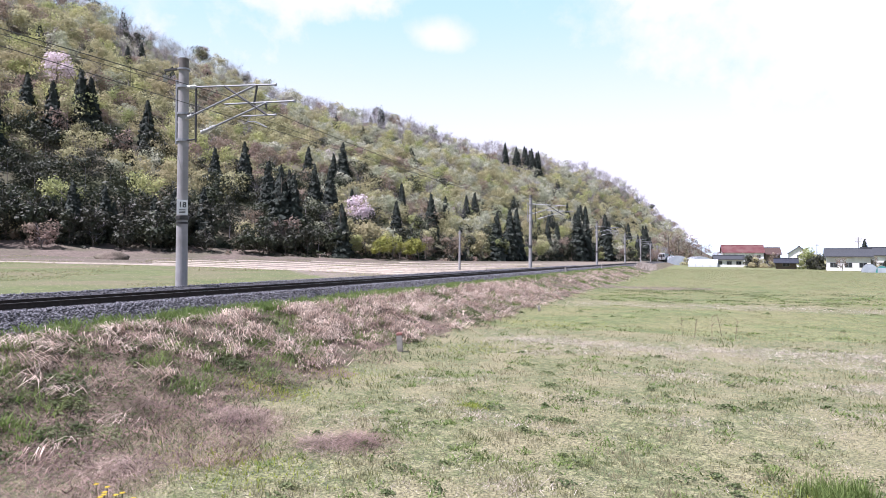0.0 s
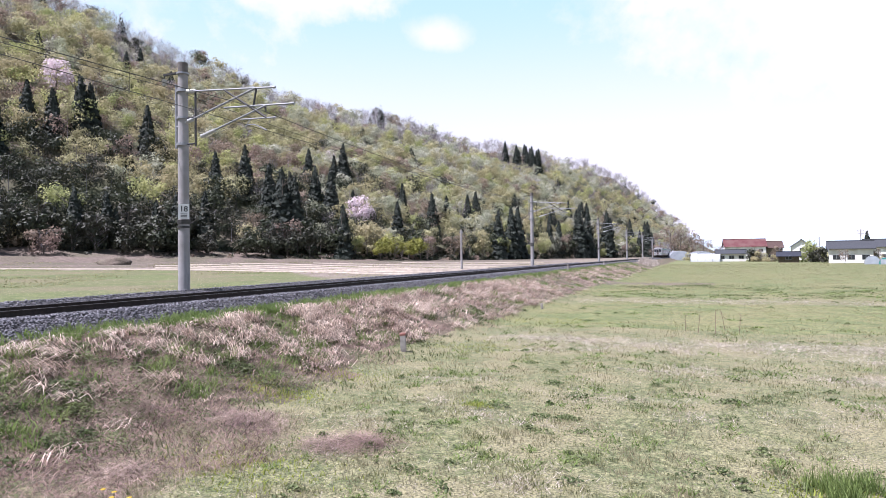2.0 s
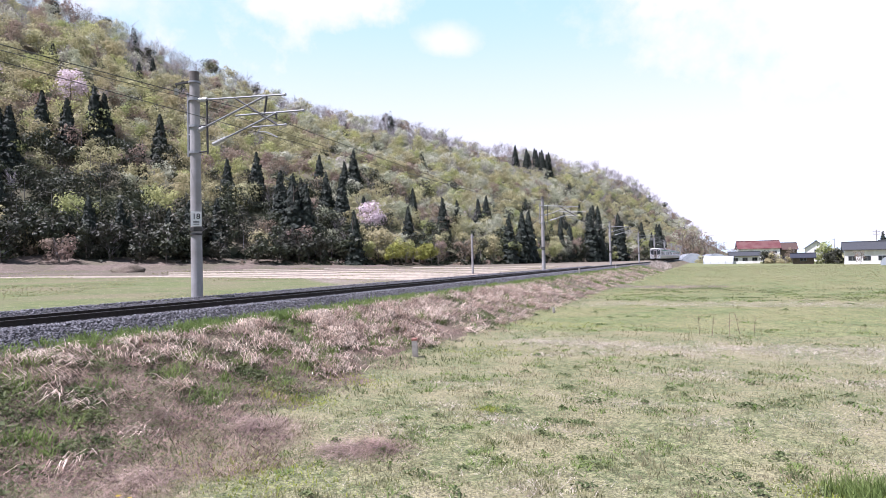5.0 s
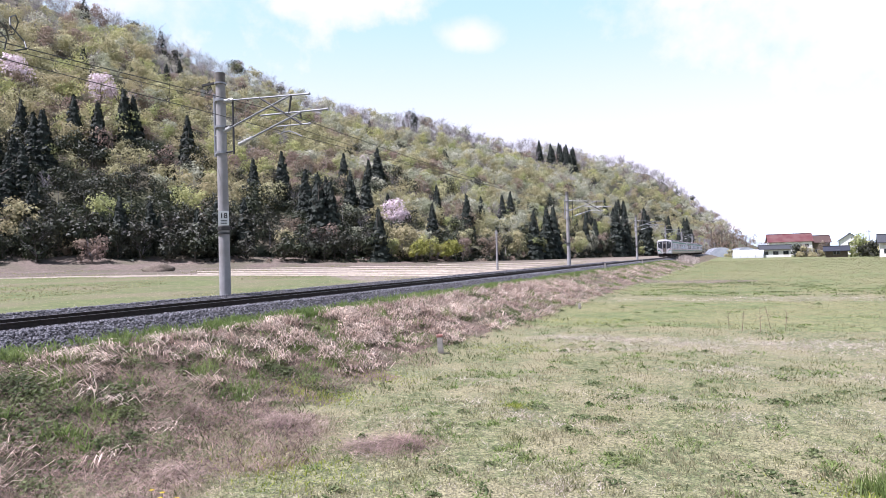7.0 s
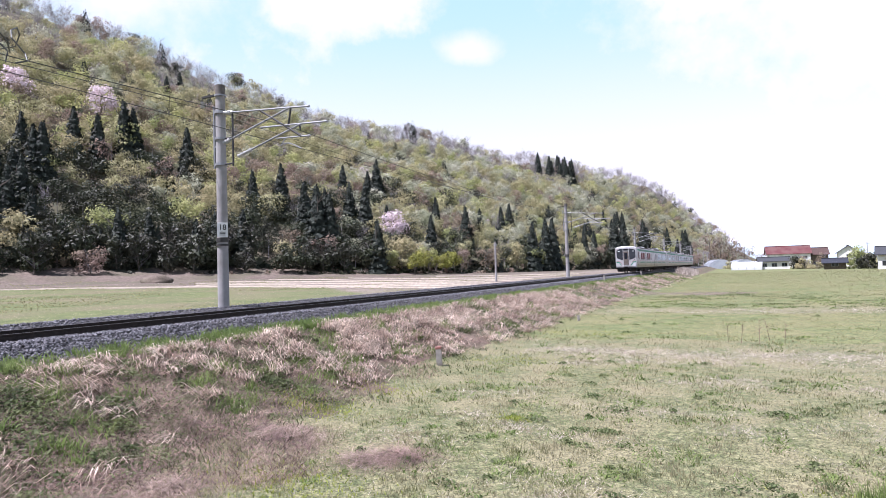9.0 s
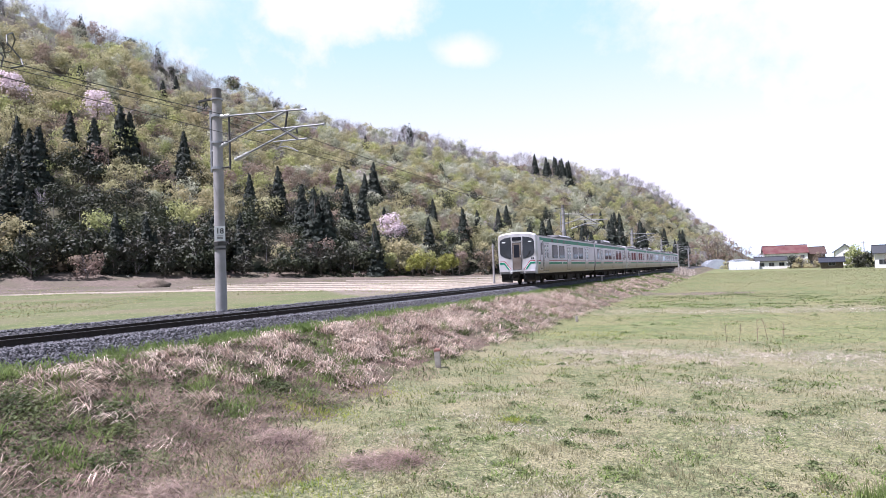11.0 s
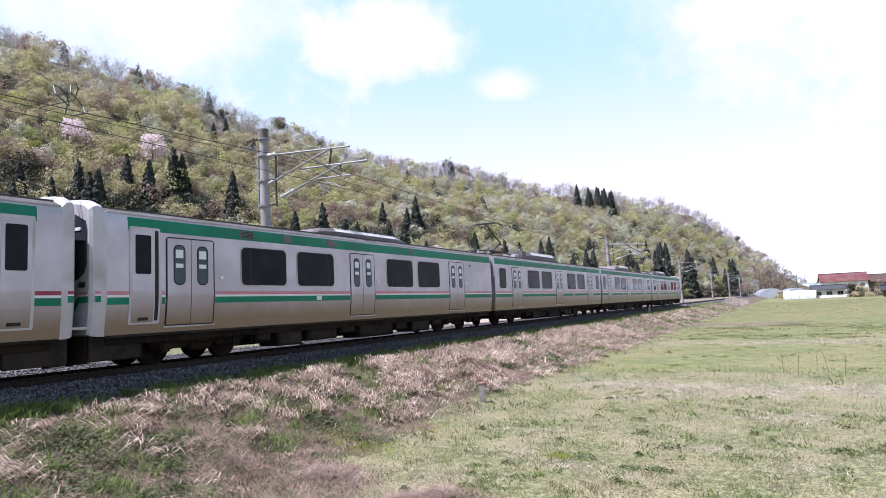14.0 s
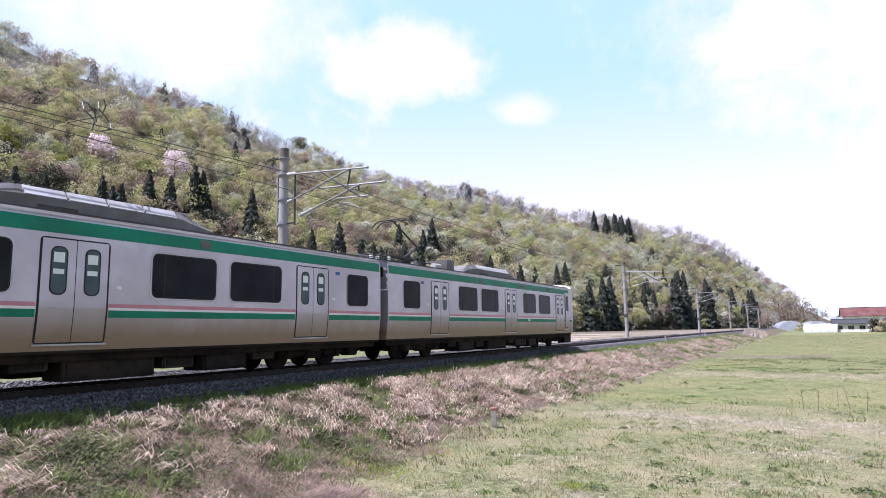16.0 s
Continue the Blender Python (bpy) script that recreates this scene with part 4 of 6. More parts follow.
    bm = bmesh.new(); box(bm, -0.2, 0.2, -0.32, 0.4, 0.62, 0.92, 0.04); box(bm, -0.26, 0.26, -0.36, -0.24, 0.55, 0.95, 0.04); box(bm, -0.22, 0.22, -0.38, 0.1, 0.28, 0.52, 0.03)
    part("coupler", bm, M_UNDER, nose)
    bm = bmesh.new(); box(bm, -0.12, 0.12, -0.40, -0.36, 0.68, 0.86, 0.02); box(bm, -0.18, 0.18, -0.40, -0.375, 0.33, 0.47, 0.01)
    part("coupler_face", bm, M_UNDERBOX, nose)
    # emblem as plain dark bars beside the windscreen
    bm = bmesh.new()
    for x0, x1, z0, z1 in ((1.03, 1.11, 1.81, 1.92), (1.14, 1.24, 1.81, 1.92)):
        box(bm, x0, x1, 0.01, 0.04, z0, z1)
    part("emblem", bm, M_BLACK, nose, "plain dark emblem bars")
    return nose


car_a, car_b = build_car("cab_front", M_RED), build_car("cab_rear", M_RED)
car_c, car_d, car_e, car_f = build_car("cab_front", M_PINK), build_car("middle_flipped", M_PINK), build_car("middle", M_PINK), build_car("cab_rear", M_PINK)
cars = [car_a, car_b, car_c, car_d, car_e, car_f]

# ---------------------------------------------------------------- village beyond the field
M_PLASTER = material("white_plaster", (0.7612, 0.7481, 0.735), (0.6562, 0.6431, 0.63), 1.5, 0.9, c=(0.5644, 0.5381, 0.5119), c_scale=0.4)
M_TIMBER = material("dark_boarding", (0.077, 0.0578, 0.044), (0.121, 0.0935, 0.0715), 3, 0.85)
M_ROOF_RED = material("red_metal_roof", (0.0744, 0.0205, 0.0223), (0.093, 0.0298, 0.0298), 1.0, 0.6, c=(0.1042, 0.0484, 0.0446), c_scale=0.3)
M_ROOF_TILE = material("grey_tile_roof", (0.029, 0.0307, 0.0358), (0.0443, 0.0461, 0.0512), 4, 0.7)
M_ROOF_NAVY = material("navy_metal_roof", (0.017, 0.0188, 0.0273), (0.0273, 0.029, 0.0392), 2, 0.6)
M_ROOF_BROWN = material("brown_roof", (0.0512, 0.029, 0.0256), (0.0682, 0.0409, 0.0341), 2, 0.75)
M_VINYL = material("white_vinyl_sheet", (0.555, 0.57, 0.585), (0.615, 0.6225, 0.63), 1.2, 0.45, trans=0.3)
M_VINYL_GREY = material("grey_vinyl_sheet", (0.322, 0.35, 0.392), (0.392, 0.42, 0.455), 0.8, 0.45, trans=0.2)
M_TEAL = material("teal_tarpaulin", (0.0275, 0.198, 0.176), (0.044, 0.242, 0.22), 2, 0.5)
M_HOUSEGLASS = material("house_window_glass", (0.0165, 0.0193, 0.022), (0.033, 0.0358, 0.0385), 1, 0.08, spec=0.5)
# distance haze is put into this pale blue base colour
M_FARHILL = material("haze_tinted_mountains", (0.30, 0.36, 0.41), (0.33, 0.385, 0.43), 0.004, 1.0, coords="World")


def house(label, x, y, w, d, wall_h, roof_h, wall_mat, roof_mat, rot=0.0, gable_end=False, windows=3, storeys=1, over=0.6, porch=False):
    """A gabled house: walls, two roof slopes, ridge, windows with panes and a door; its long side faces the line's near field."""
    h = thing("house", label, "house", "village houses", pose(x, y, FIELD_Z, 0, 0, rot + (90 if gable_end else 0)))
    bm = bmesh.new()
    V = [bm.verts.new(p) for p in ((-w / 2, -d / 2, -0.3), (w / 2, -d / 2, -0.3), (w / 2, d / 2, -0.3), (-w / 2, d / 2, -0.3), (-w / 2, -d / 2, wall_h), (w / 2, -d / 2, wall_h), (w / 2, d / 2, wall_h), (-w / 2, d / 2, wall_h), (-w / 2, 0, wall_h + roof_h - 0.05), (w / 2, 0, wall_h + roof_h - 0.05))]
    for f in ((0, 1, 5, 4), (2, 3, 7, 6), (1, 2, 6, 9, 5), (3, 0, 4, 8, 7), (3, 2, 1, 0), (4, 5, 9, 8), (6, 7, 8, 9)):
        bm.faces.new([V[i] for i in f])
    part("wall", bm, wall_mat, h)
    for s in (-1, 1):
        bm = bmesh.new()
        ex, slope = w / 2 + over, roof_h / (d / 2)
        lo = (s * (d / 2 + over), wall_h - slope * over)
        hi = (0, wall_h + roof_h)
        P = [bm.verts.new(p) for p in ((-ex, lo[0], lo[1]), (ex, lo[0], lo[1]), (ex, hi[0], hi[1]), (-ex, hi[0], hi[1]), (-ex, lo[0], lo[1] + 0.16), (ex, lo[0], lo[1] + 0.16), (ex, hi[0], hi[1] + 0.16), (-ex, hi[0], hi[1] + 0.16))]
        for f in ((0, 1, 2, 3), (7, 6, 5, 4), (0, 4, 5, 1), (1, 5, 6, 2), (2, 6, 7, 3), (3, 7, 4, 0)):
            bm.faces.new([P[i] for i in f])
        bmesh.ops.recalc_face_normals(bm, faces=bm.faces[:])
        part("roof", bm, roof_mat, h)
    bm = bmesh.new(); box(bm, -w / 2 - over, w / 2 + over, -0.18, 0.18, wall_h + roof_h + 0.05, wall_h + roof_h + 0.32, 0.06)
    part("ridge", bm, roof_mat, h)
    faces = [(-1, "y")] + ([(-1, "x"), (1, "x")])
    for st in range(storeys):
        z0 = 0.9 + 2.7 * st
        for k in range(windows):
            cx = -w / 2 + w * (k + 0.5) / windows
            for dy, nm in ((-d / 2, "window"),):
                bm = bmesh.new(); box(bm, cx - 0.85, cx + 0.85, dy - 0.05, dy + 0.02, z0, z0 + 1.25, 0.01)
                wd = part(nm, bm, M_GALV, h)
                for q in (-1, 1):
                    bm = bmesh.new(); box(bm, cx + q * 0.41 - 0.37, cx + q * 0.41 + 0.37, dy - 0.07, dy - 0.05, z0 + 0.07, z0 + 1.18)
                    part("pane", bm, M_HOUSEGLASS, wd)
        for sx in (-1, 1):
            bm = bmesh.new(); box(bm, sx * w / 2 - 0.05, sx * w / 2 + 0.05, -0.8, 0.8, z0, z0 + 1.1, 0.01)
            wd = part("window", bm, M_GALV, h)
            bm = bmesh.new(); box(bm, sx * (w / 2 + 0.01) - 0.06, sx * (w / 2 + 0.01) + 0.06, -0.7, 0.7, z0 + 0.08, z0 + 1.02)
            part("pane", bm, M_HOUSEGLASS, wd)
    if porch:
        bm = bmesh.new(); box(bm, -w / 2 - 0.4, w / 2 + 0.4, -d / 2 - 1.6, -d / 2, 2.45, 2.6, 0.02)
        part("lean_to_roof", bm, roof_mat, h)
    return h


def tunnel(label, x, y, r, length, h, mat, rot=0.0):
    """A vinyl growing tunnel on hoops, with closed ends."""
    t = thing("vinyl_tunnel", label, "greenhouse", "greenhouses", pose(x, y, FIELD_Z, 0, 0, rot))
    arc = [(math.cos(a) * r, math.sin(a) ** 0.8 * h if a not in (0, math.pi) else 0.0) for a in [math.pi * k / 14 for k in range(15)]]
    bm = bmesh.new()
    shell(bm, [(-length / 2, arc), (0, [(a * 1.01, b * 1.01) for a, b in arc]), (length / 2, arc)])
    part("cover", bm, mat, t)
    n = max(3, int(length / 2))
    for k in range(n):
        yy = -length / 2 + length * k / (n - 1)
        bm = bmesh.new(); polytube(bm, [(a * 1.02, yy, b * 1.02) for a, b in arc], 0.04, 5)
        part("hoop", bm, M_GALV, t)
    bm = bmesh.new(); box(bm, -0.8, 0.8, -length / 2 - 0.06, -length / 2 - 0.02, 0, min(1.9, h * 0.75), 0.01)
    part("end_door", bm, M_VINYL_GREY, t)
    return t


house("large two-storey farmhouse with long red metal roof", 20.5, 322, 17, 10, 6.2, 3.2, M_PLASTER, M_ROOF_RED, 3, windows=4, storeys=2)
house("low white annex with grey tiled roof beside shrubs", 11.6, 252, 9.5, 6, 2.9, 1.2, M_PLASTER, M_ROOF_TILE, 2, windows=3)
house("small brown shed with navy metal roof at the field edge", 25.0, 208, 5.3, 4.2, 2.0, 1.0, M_TIMBER, M_ROOF_NAVY, -6, windows=1)
house("white farmhouse with grey tiled roof near bare trees", 37.6, 193, 9.6, 7.0, 3.9, 1.75, M_PLASTER, M_ROOF_TILE, -8, windows=3)
house("house with dark tiled roof and white gable end", 38.8, 285, 7, 7, 5.5, 2.5, M_PLASTER, M_ROOF_TILE, -4, gable_end=True, windows=2, storeys=2)
house("old house with faded brown roof among trees", 32.6, 322, 6.5, 6, 5.6, 2.6, M_TIMBER, M_ROOF_BROWN, 6, windows=2)
house("grey roofed two-storey house behind garden trees", 74.0, 262, 13, 8, 5.4, 2.6, M_PLASTER, M_ROOF_TILE, -9, windows=4, storeys=2)
house("grey-roofed house behind the white farmhouse", 52.5, 224, 10, 7, 4.5, 2.0, M_PLASTER, M_ROOF_TILE, -10, windows=3)
house("house with blue-grey roof at the village edge", 66.0, 225, 10, 8, 5.0, 2.4, M_PLASTER, M_ROOF_NAVY, -12, windows=3, storeys=2)
tunnel("white vinyl growing tunnel at the field edge", 3.2, 250, 3.2, 10, 2.9, M_VINYL, 82)
tunnel("large pale grey vinyl greenhouse with rounded roof", -8.6, 318, 5.0, 24, 4.3, M_VINYL_GREY, 8)
tunnel("pale grey vinyl greenhouse with rounded roof", 1.4, 322, 4.6, 24, 4.0, M_VINYL_GREY, 8)
tunnel("small low vinyl tunnel by the farmhouse", 37.0, 168, 1.5, 4, 1.9, M_VINYL_GREY, -12)
tunnel("small tunnel covered with teal tarpaulin", 38.9, 166, 1.1, 3, 1.5, M_TEAL, -12)


def utility_pole(x, y, h, r, mat, arms, label):
    p = thing("utility_pole", label, "utility pole", "utility poles", pose(x, y, float(ground_z(x, y))))
    bm = bmesh.new(); tube(bm, (0, 0, -0.4), (0, 0, h), r * 1.15, r * 0.85, 12)
    part("shaft", bm, mat, p)
    for z, w in arms:
        bm = bmesh.new(); box(bm, -w / 2, w / 2, -0.05, 0.05, z - 0.05, z + 0.05, 0.01)
        for q in (-0.45, 0.0, 0.45):
            tube(bm, (q * w, 0, z + 0.05), (q * w, 0, z + 0.22), 0.05)
        part("crossarm", bm, M_GALV, p)
    return p


utility_pole(-34.4, 92, 6.2, 0.16, M_CONCRETE, [(5.7, 0.5)], "short pale concrete pole in the far paddies")
utility_pole(44.6, 215, 9.5, 0.17, M_CONCRETE, [(9.0, 1.8), (8.2, 1.5)], "village utility pole with crossarms")
utility_pole(38.0, 240, 8.0, 0.15, M_CONCRETE, [(7.6, 1.4)], "village utility pole with crossarms")


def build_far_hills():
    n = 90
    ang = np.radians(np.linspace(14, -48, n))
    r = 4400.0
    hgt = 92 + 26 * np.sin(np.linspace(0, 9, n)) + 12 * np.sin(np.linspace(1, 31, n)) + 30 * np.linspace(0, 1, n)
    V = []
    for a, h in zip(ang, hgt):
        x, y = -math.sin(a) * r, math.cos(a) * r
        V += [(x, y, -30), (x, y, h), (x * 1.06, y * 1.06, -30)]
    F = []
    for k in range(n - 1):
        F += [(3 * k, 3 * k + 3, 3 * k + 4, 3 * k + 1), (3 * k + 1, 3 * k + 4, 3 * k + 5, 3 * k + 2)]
    tagged(array_mesh("backdrop", V, F, M_FARHILL), "distant mountain range coloured pale blue for haze", "mountains", kind="structure")


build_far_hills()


# ---------------------------------------------------------------- trackside and field things
M_MARKER = material("weathered_marker_concrete", (0.30, 0.275, 0.255), (0.37, 0.34, 0.315), 9, 0.9, bump=0.3, c=(0.22, 0.19, 0.175), c_scale=3)
M_MARKER_TOP = material("faded_red_top", (0.22, 0.088, 0.0715), (0.264, 0.132, 0.11), 9, 0.85)


def marker(x, y, w, h, top, label, tilt=3):
    z = float(ground_z(x, y))
    m = thing("boundary_post", label, "marker post", "marker posts", pose(x, y, z, tilt, -tilt, 24))
    bm = bmesh.new(); box(bm, -w / 2, w / 2, -w / 2, w / 2, -0.2, h, w * 0.1)
    part("post", bm, M_MARKER, m)
    if top:
        bm = bmesh.new(); box(bm, -w / 2 - 0.003, w / 2 + 0.003, -w / 2 - 0.003, w / 2 + 0.003, h * 0.86, h + 0.004, w * 0.1)
        part("painted_top", bm, M_MARKER_TOP, m, "faded reddish painted top")
    return m


marker(-7.73, 15.9, 0.16, 0.52, True, "short weathered concrete boundary post at the bank foot")
marker(-7.4, 31.5, 0.12, 0.3, False, "small pale boundary post in the grass")
marker(-11.9, 62.0, 0.14, 0.7, False, "white trackside marker post on the bank")
marker(-11.9, 88.0, 0.14, 0.8, False, "white trackside marker post on the bank")


def build_truck(x, y):
    """Small white farm truck, parked."""
    t = thing("farm_truck", "small white farm truck parked below the woods", "truck", m=pose(x, y, float(ground_z(x, y)), 0, 0, 70))
    bm = bmesh.new(); box(bm, -0.7, 0.7, -1.6, -0.3, 0.35, 1.75, 0.15)
    c = part("cab", bm, M_PLATE, t)
    bm = bmesh.new(); box(bm, -0.72, 0.72, -1.35, -0.55, 1.1, 1.6, 0.05)
    part("side_window", bm, M_HOUSEGLASS, c)
    bm = bmesh.new(); box(bm, -0.7, 0.7, -0.28, 1.6, 0.5, 0.95, 0.04)
    part("load_bed", bm, M_PLATE, t)
    for sx in (-0.62, 0.62):
        for sy in (-1.1, 1.05):
            bm = bmesh.new(); tube(bm, (sx - 0.08, sy, 0.27), (sx + 0.08, sy, 0.27), 0.27, seg=16)
            part("wheel", bm, M_RUBBER, t)
    return t


build_truck(-92.0, 262.0)


def build_mound(x, y, r, h, label, mat):
    bm = bmesh.new()
    bmesh.ops.create_icosphere(bm, subdivisions=3, radius=1.0)
    for v in bm.verts:
        q = v.co.copy()
        k = 1 + 0.25 * noise.noise(q * 1.7) + 0.12 * noise.noise(q * 5)
        v.co = Vector((q.x * r * k, q.y * r * 0.7 * k, max(q.z, -0.2) * h * k))
    o = part("earth_mound", bm, mat, smooth=True)
    o.location = (x, y, float(ground_z(x, y)) + 0.05)
    return tagged(o, label, "earth mound")


build_mound(-118.0, 99.0, 4.0, 1.8, "low brown earth mound beside a field path", M_BROWN)


def build_levees():
    """Pale dry levees between the far paddies."""
    for far, b0, b1 in ((1.0, 24, 70), (1.12, 22, 47), (1.26, 20, 47), (1.43, 18, 45), (1.66, 17, 41), (2.0, 15, 34), (2.5, 13, 26)):
        bs = np.radians(np.linspace(b1, b0, 24))
        rs = np.interp(np.degrees(bs), [15, 25, 30, 36.5, 45.8, 57.5, 70], [72, 70, 77, 91, 107, 118, 125]) * far
        pts = list(zip(-np.sin(bs) * rs, np.cos(bs) * rs))
        V, F = [], []
        P = np.array(pts, dtype=float)
        s = np.linspace(0, len(P) - 1, 90)
        X = np.interp(s, range(len(P)), P[:, 0]); Y = np.interp(s, range(len(P)), P[:, 1])
        for k, (x, y) in enumerate(zip(X, Y)):
            z = float(ground_z(x, y))
            w = 0.36 + 0.12 * math.sin(k * 1.9) + 0.12 * math.sin(k * 0.6)
            for o_, h_ in ((-w, -0.1), (-w * 0.5, 0.15), (w * 0.5, 0.17), (w, -0.1)):
                V.append((x, y + o_, z + h_))
        for k in range(len(X) - 1):
            for q in range(3):
                F.append((4 * k + q, 4 * k + q + 1, 4 * k + q + 5, 4 * k + q + 4))
        tagged(array_mesh("paddy_levee", V, F, M_STRAW_STRIP), "low levee of pale dry straw between paddies", "levee", "paddy levees", kind="structure")


build_levees()


def build_terrace():
    """Brown fallow step below the wood, highest on the broad flank and running out along the valley."""
    B = np.linspace(76, 20, 90)
    V, F = [], []
    for k, b in enumerate(B):
        f = float(np.interp(b, BETA, FOOT))
        h = 1.35 * min(1.0, max(0.02, (b - 20) / 26.0)) * (1 + 0.07 * math.sin(k * 1.3) + 0.05 * math.sin(k * 3.1))
        for back, up in ((17.0, -0.15), (12.5, 0.42), (9.0, 0.93), (7.0, 1.0), (-3.0, 1.0), (-5.0, -0.3)):
            q = f - back - 0.5 * math.sin(k * 0.7)
            x, y = -math.sin(math.radians(b)) * q, math.cos(math.radians(b)) * q
            V.append((x, y, float(ground_z(x, y)) + h * up))
    for k in range(len(B) - 1):
        for q in range(5):
            F.append((6 * k + q, 6 * k + q + 1, 6 * k + q + 7, 6 * k + q + 6))
    tagged(array_mesh("field_terrace", V, F, M_BROWN, smooth=True), "brown fallow earth step below the wood", "terrace", kind="structure")


build_terrace()

# ---------------------------------------------------------------- trees
# olive and pale leaves carry added blue that stands for haze on the hill
LEAF = {
    "olive": material("haze_tinted_olive_leaves", (0.218, 0.214, 0.113), (0.475, 0.452, 0.255), 0.13, 0.8, island=0.1, grit=0.22, grit_scale=1.2, c=(0.340, 0.300, 0.172), c_scale=0.05, coords="World", trans=0.45),
    "fresh": material("fresh_yellow_green_leaves", (0.250, 0.270, 0.104), (0.495, 0.480, 0.220), 0.13, 0.8, island=0.1, grit=0.22, grit_scale=1.2, c=(0.28, 0.305, 0.130), c_scale=0.06, coords="World", trans=0.45),
    "pale": material("haze_tinted_budding_leaves", (0.290, 0.290, 0.222), (0.530, 0.520, 0.415), 0.13, 0.8, island=0.1, grit=0.22, grit_scale=1.2, c=(0.32, 0.335, 0.225), c_scale=0.06, coords="World", trans=0.45),
    "brown": material("brown_red_buds", (0.165, 0.130, 0.094), (0.325, 0.265, 0.196), 0.13, 0.8, island=0.1, grit=0.22, grit_scale=1.2, c=(0.250, 0.182, 0.152), c_scale=0.08, coords="World", trans=0.45),
    "dark": material("dark_evergreen_leaves", (0.022, 0.029, 0.015), (0.044, 0.052, 0.024), 0.4, 0.6, island=0.35, c=(0.034, 0.034, 0.022), c_scale=0.1, coords="World", trans=0.12),
    "cedar": material("cedar_needles", (0.0125, 0.0175, 0.0135), (0.025, 0.0315, 0.0225), 0.4, 0.75, island=0.35, coords="World", trans=0.05),
    "cherry": material("cherry_blossom", (0.60, 0.48, 0.52), (0.72, 0.63, 0.66), 0.5, 0.8, island=0.15, coords="World", trans=0.35),
    "yellow": material("bamboo_leaves", (0.175, 0.185, 0.034), (0.26, 0.25, 0.062), 0.4, 0.7, island=0.35, coords="World", trans=0.3),
    "bare": material("bare_grey_twigs", (0.25, 0.228, 0.245), (0.33, 0.305, 0.33), 0.5, 0.9, island=0.25, c=(0.2, 0.175, 0.165), c_scale=0.09, coords="World"),
}
M_BARK = material("grey_bark", (0.088, 0.0743, 0.0605), (0.143, 0.1238, 0.1045), 3, 0.95, bump=0.3, island=0.2, coords="World")


def cards(C, N, S, r, stretch=1.6, tri=False):
    """Leaf sprays: one bent diamond of size S at each centre C, facing about N."""
    n = len(C)
    N = N + r.normal(0, 0.34, (n, 3)); N /= np.linalg.norm(N, axis=1, keepdims=True) + 1e-9
    T = np.cross(N, r.normal(0, 1, (n, 3))); T /= np.linalg.norm(T, axis=1, keepdims=True) + 1e-9
    B = np.cross(N, T)
    S = S[:, None]
    a = C + T * S * stretch * 0.5; b = C + B * S * 0.5 + N * S * 0.12; c = C - T * S * stretch * 0.5; d = C - B * S * 0.5 + N * S * 0.12
    if tri:
        return np.stack([a, b, d], 1).reshape(-1, 3), np.arange(3 * n).reshape(-1, 3)
    V = np.stack([a, b, c, d], 1).reshape(-1, 3)
    return V, np.arange(4 * n).reshape(-1, 4)


def broadleaf(r, n, size, lean=0.0):
    """Sprays on a crown of lobes, for a tree of height 1; returns centres, normals and sizes."""
    k = 9
    L = np.stack([r.uniform(-0.27, 0.27, k), r.uniform(-0.27, 0.27, k), r.uniform(0.32, 0.84, k)], 1)
    L[:, :2] *= (1.15 - np.abs(L[:, 2:] - 0.55) * 1.5)
    R = r.uniform(0.13, 0.22, k)
    i = r.integers(0, k, n)
    D = r.normal(0, 1, (n, 3)); D[:, 2] += 0.35; D /= np.linalg.norm(D, axis=1, keepdims=True)
    C = L[i] + D * (R[i] * r.uniform(0.55, 1.08, n))[:, None]
    return C, D, size * r.uniform(0.6, 1.4, n)


def conifer(r, n, size):
    z = 1 - r.uniform(0, 1, n) ** 0.62 * 0.94
    a = r.uniform(0, 6.283, n)
    tier = 0.9 + 0.14 * np.sin(z * 58 + a * 1.3) + 0.12 * np.sin(a * 3 + z * 9)
    rad = (1.015 - z) ** 0.8 * 0.20 * tier * r.uniform(0.75, 1.1, n) + 0.008
    C = np.stack([np.cos(a) * rad, np.sin(a) * rad, z - rad * 0.3], 1)
    D = np.stack([np.cos(a), np.sin(a), np.full(n, 0.45)], 1)
    return C, D, size * r.uniform(0.6, 1.3, n) * (0.5 + 0.7 * (1 - z))


def cone_core(h, r):
    """The dense inside of a conifer of height h."""
    Z, k = np.array([0.08, 0.25, 0.45, 0.65, 0.82, 0.97]), 9
    V = [(math.cos(6.283 * i / k) * q * h, math.sin(6.283 * i / k) * q * h, z * h) for z in Z for i in range(k) for q in [((1.0 - z) ** 0.8 * 0.165 + 0.004) * r.uniform(0.75, 1.1)]]
    F = [(a * k + i, a * k + (i + 1) % k, (a + 1) * k + (i + 1) % k, (a + 1) * k + i) for a in range(len(Z) - 1) for i in range(k)]
    return np.array(V), np.array(F)


def sticks(P, Q, w, r):
    """Thin twigs as narrow three-sided slivers from P to Q."""
    n = len(P)
    d = Q - P
    s = np.cross(d, r.normal(0, 1, (n, 3))); s /= np.linalg.norm(s, axis=1, keepdims=True) + 1e-9
    w = np.broadcast_to(np.asarray(w, dtype=float), (n,))[:, None]
    V = np.stack([P - s * w, P + s * w, Q + s * w * 0.3, Q - s * w * 0.3], 1).reshape(-1, 3)
    return V, np.arange(4 * n).reshape(-1, 4)


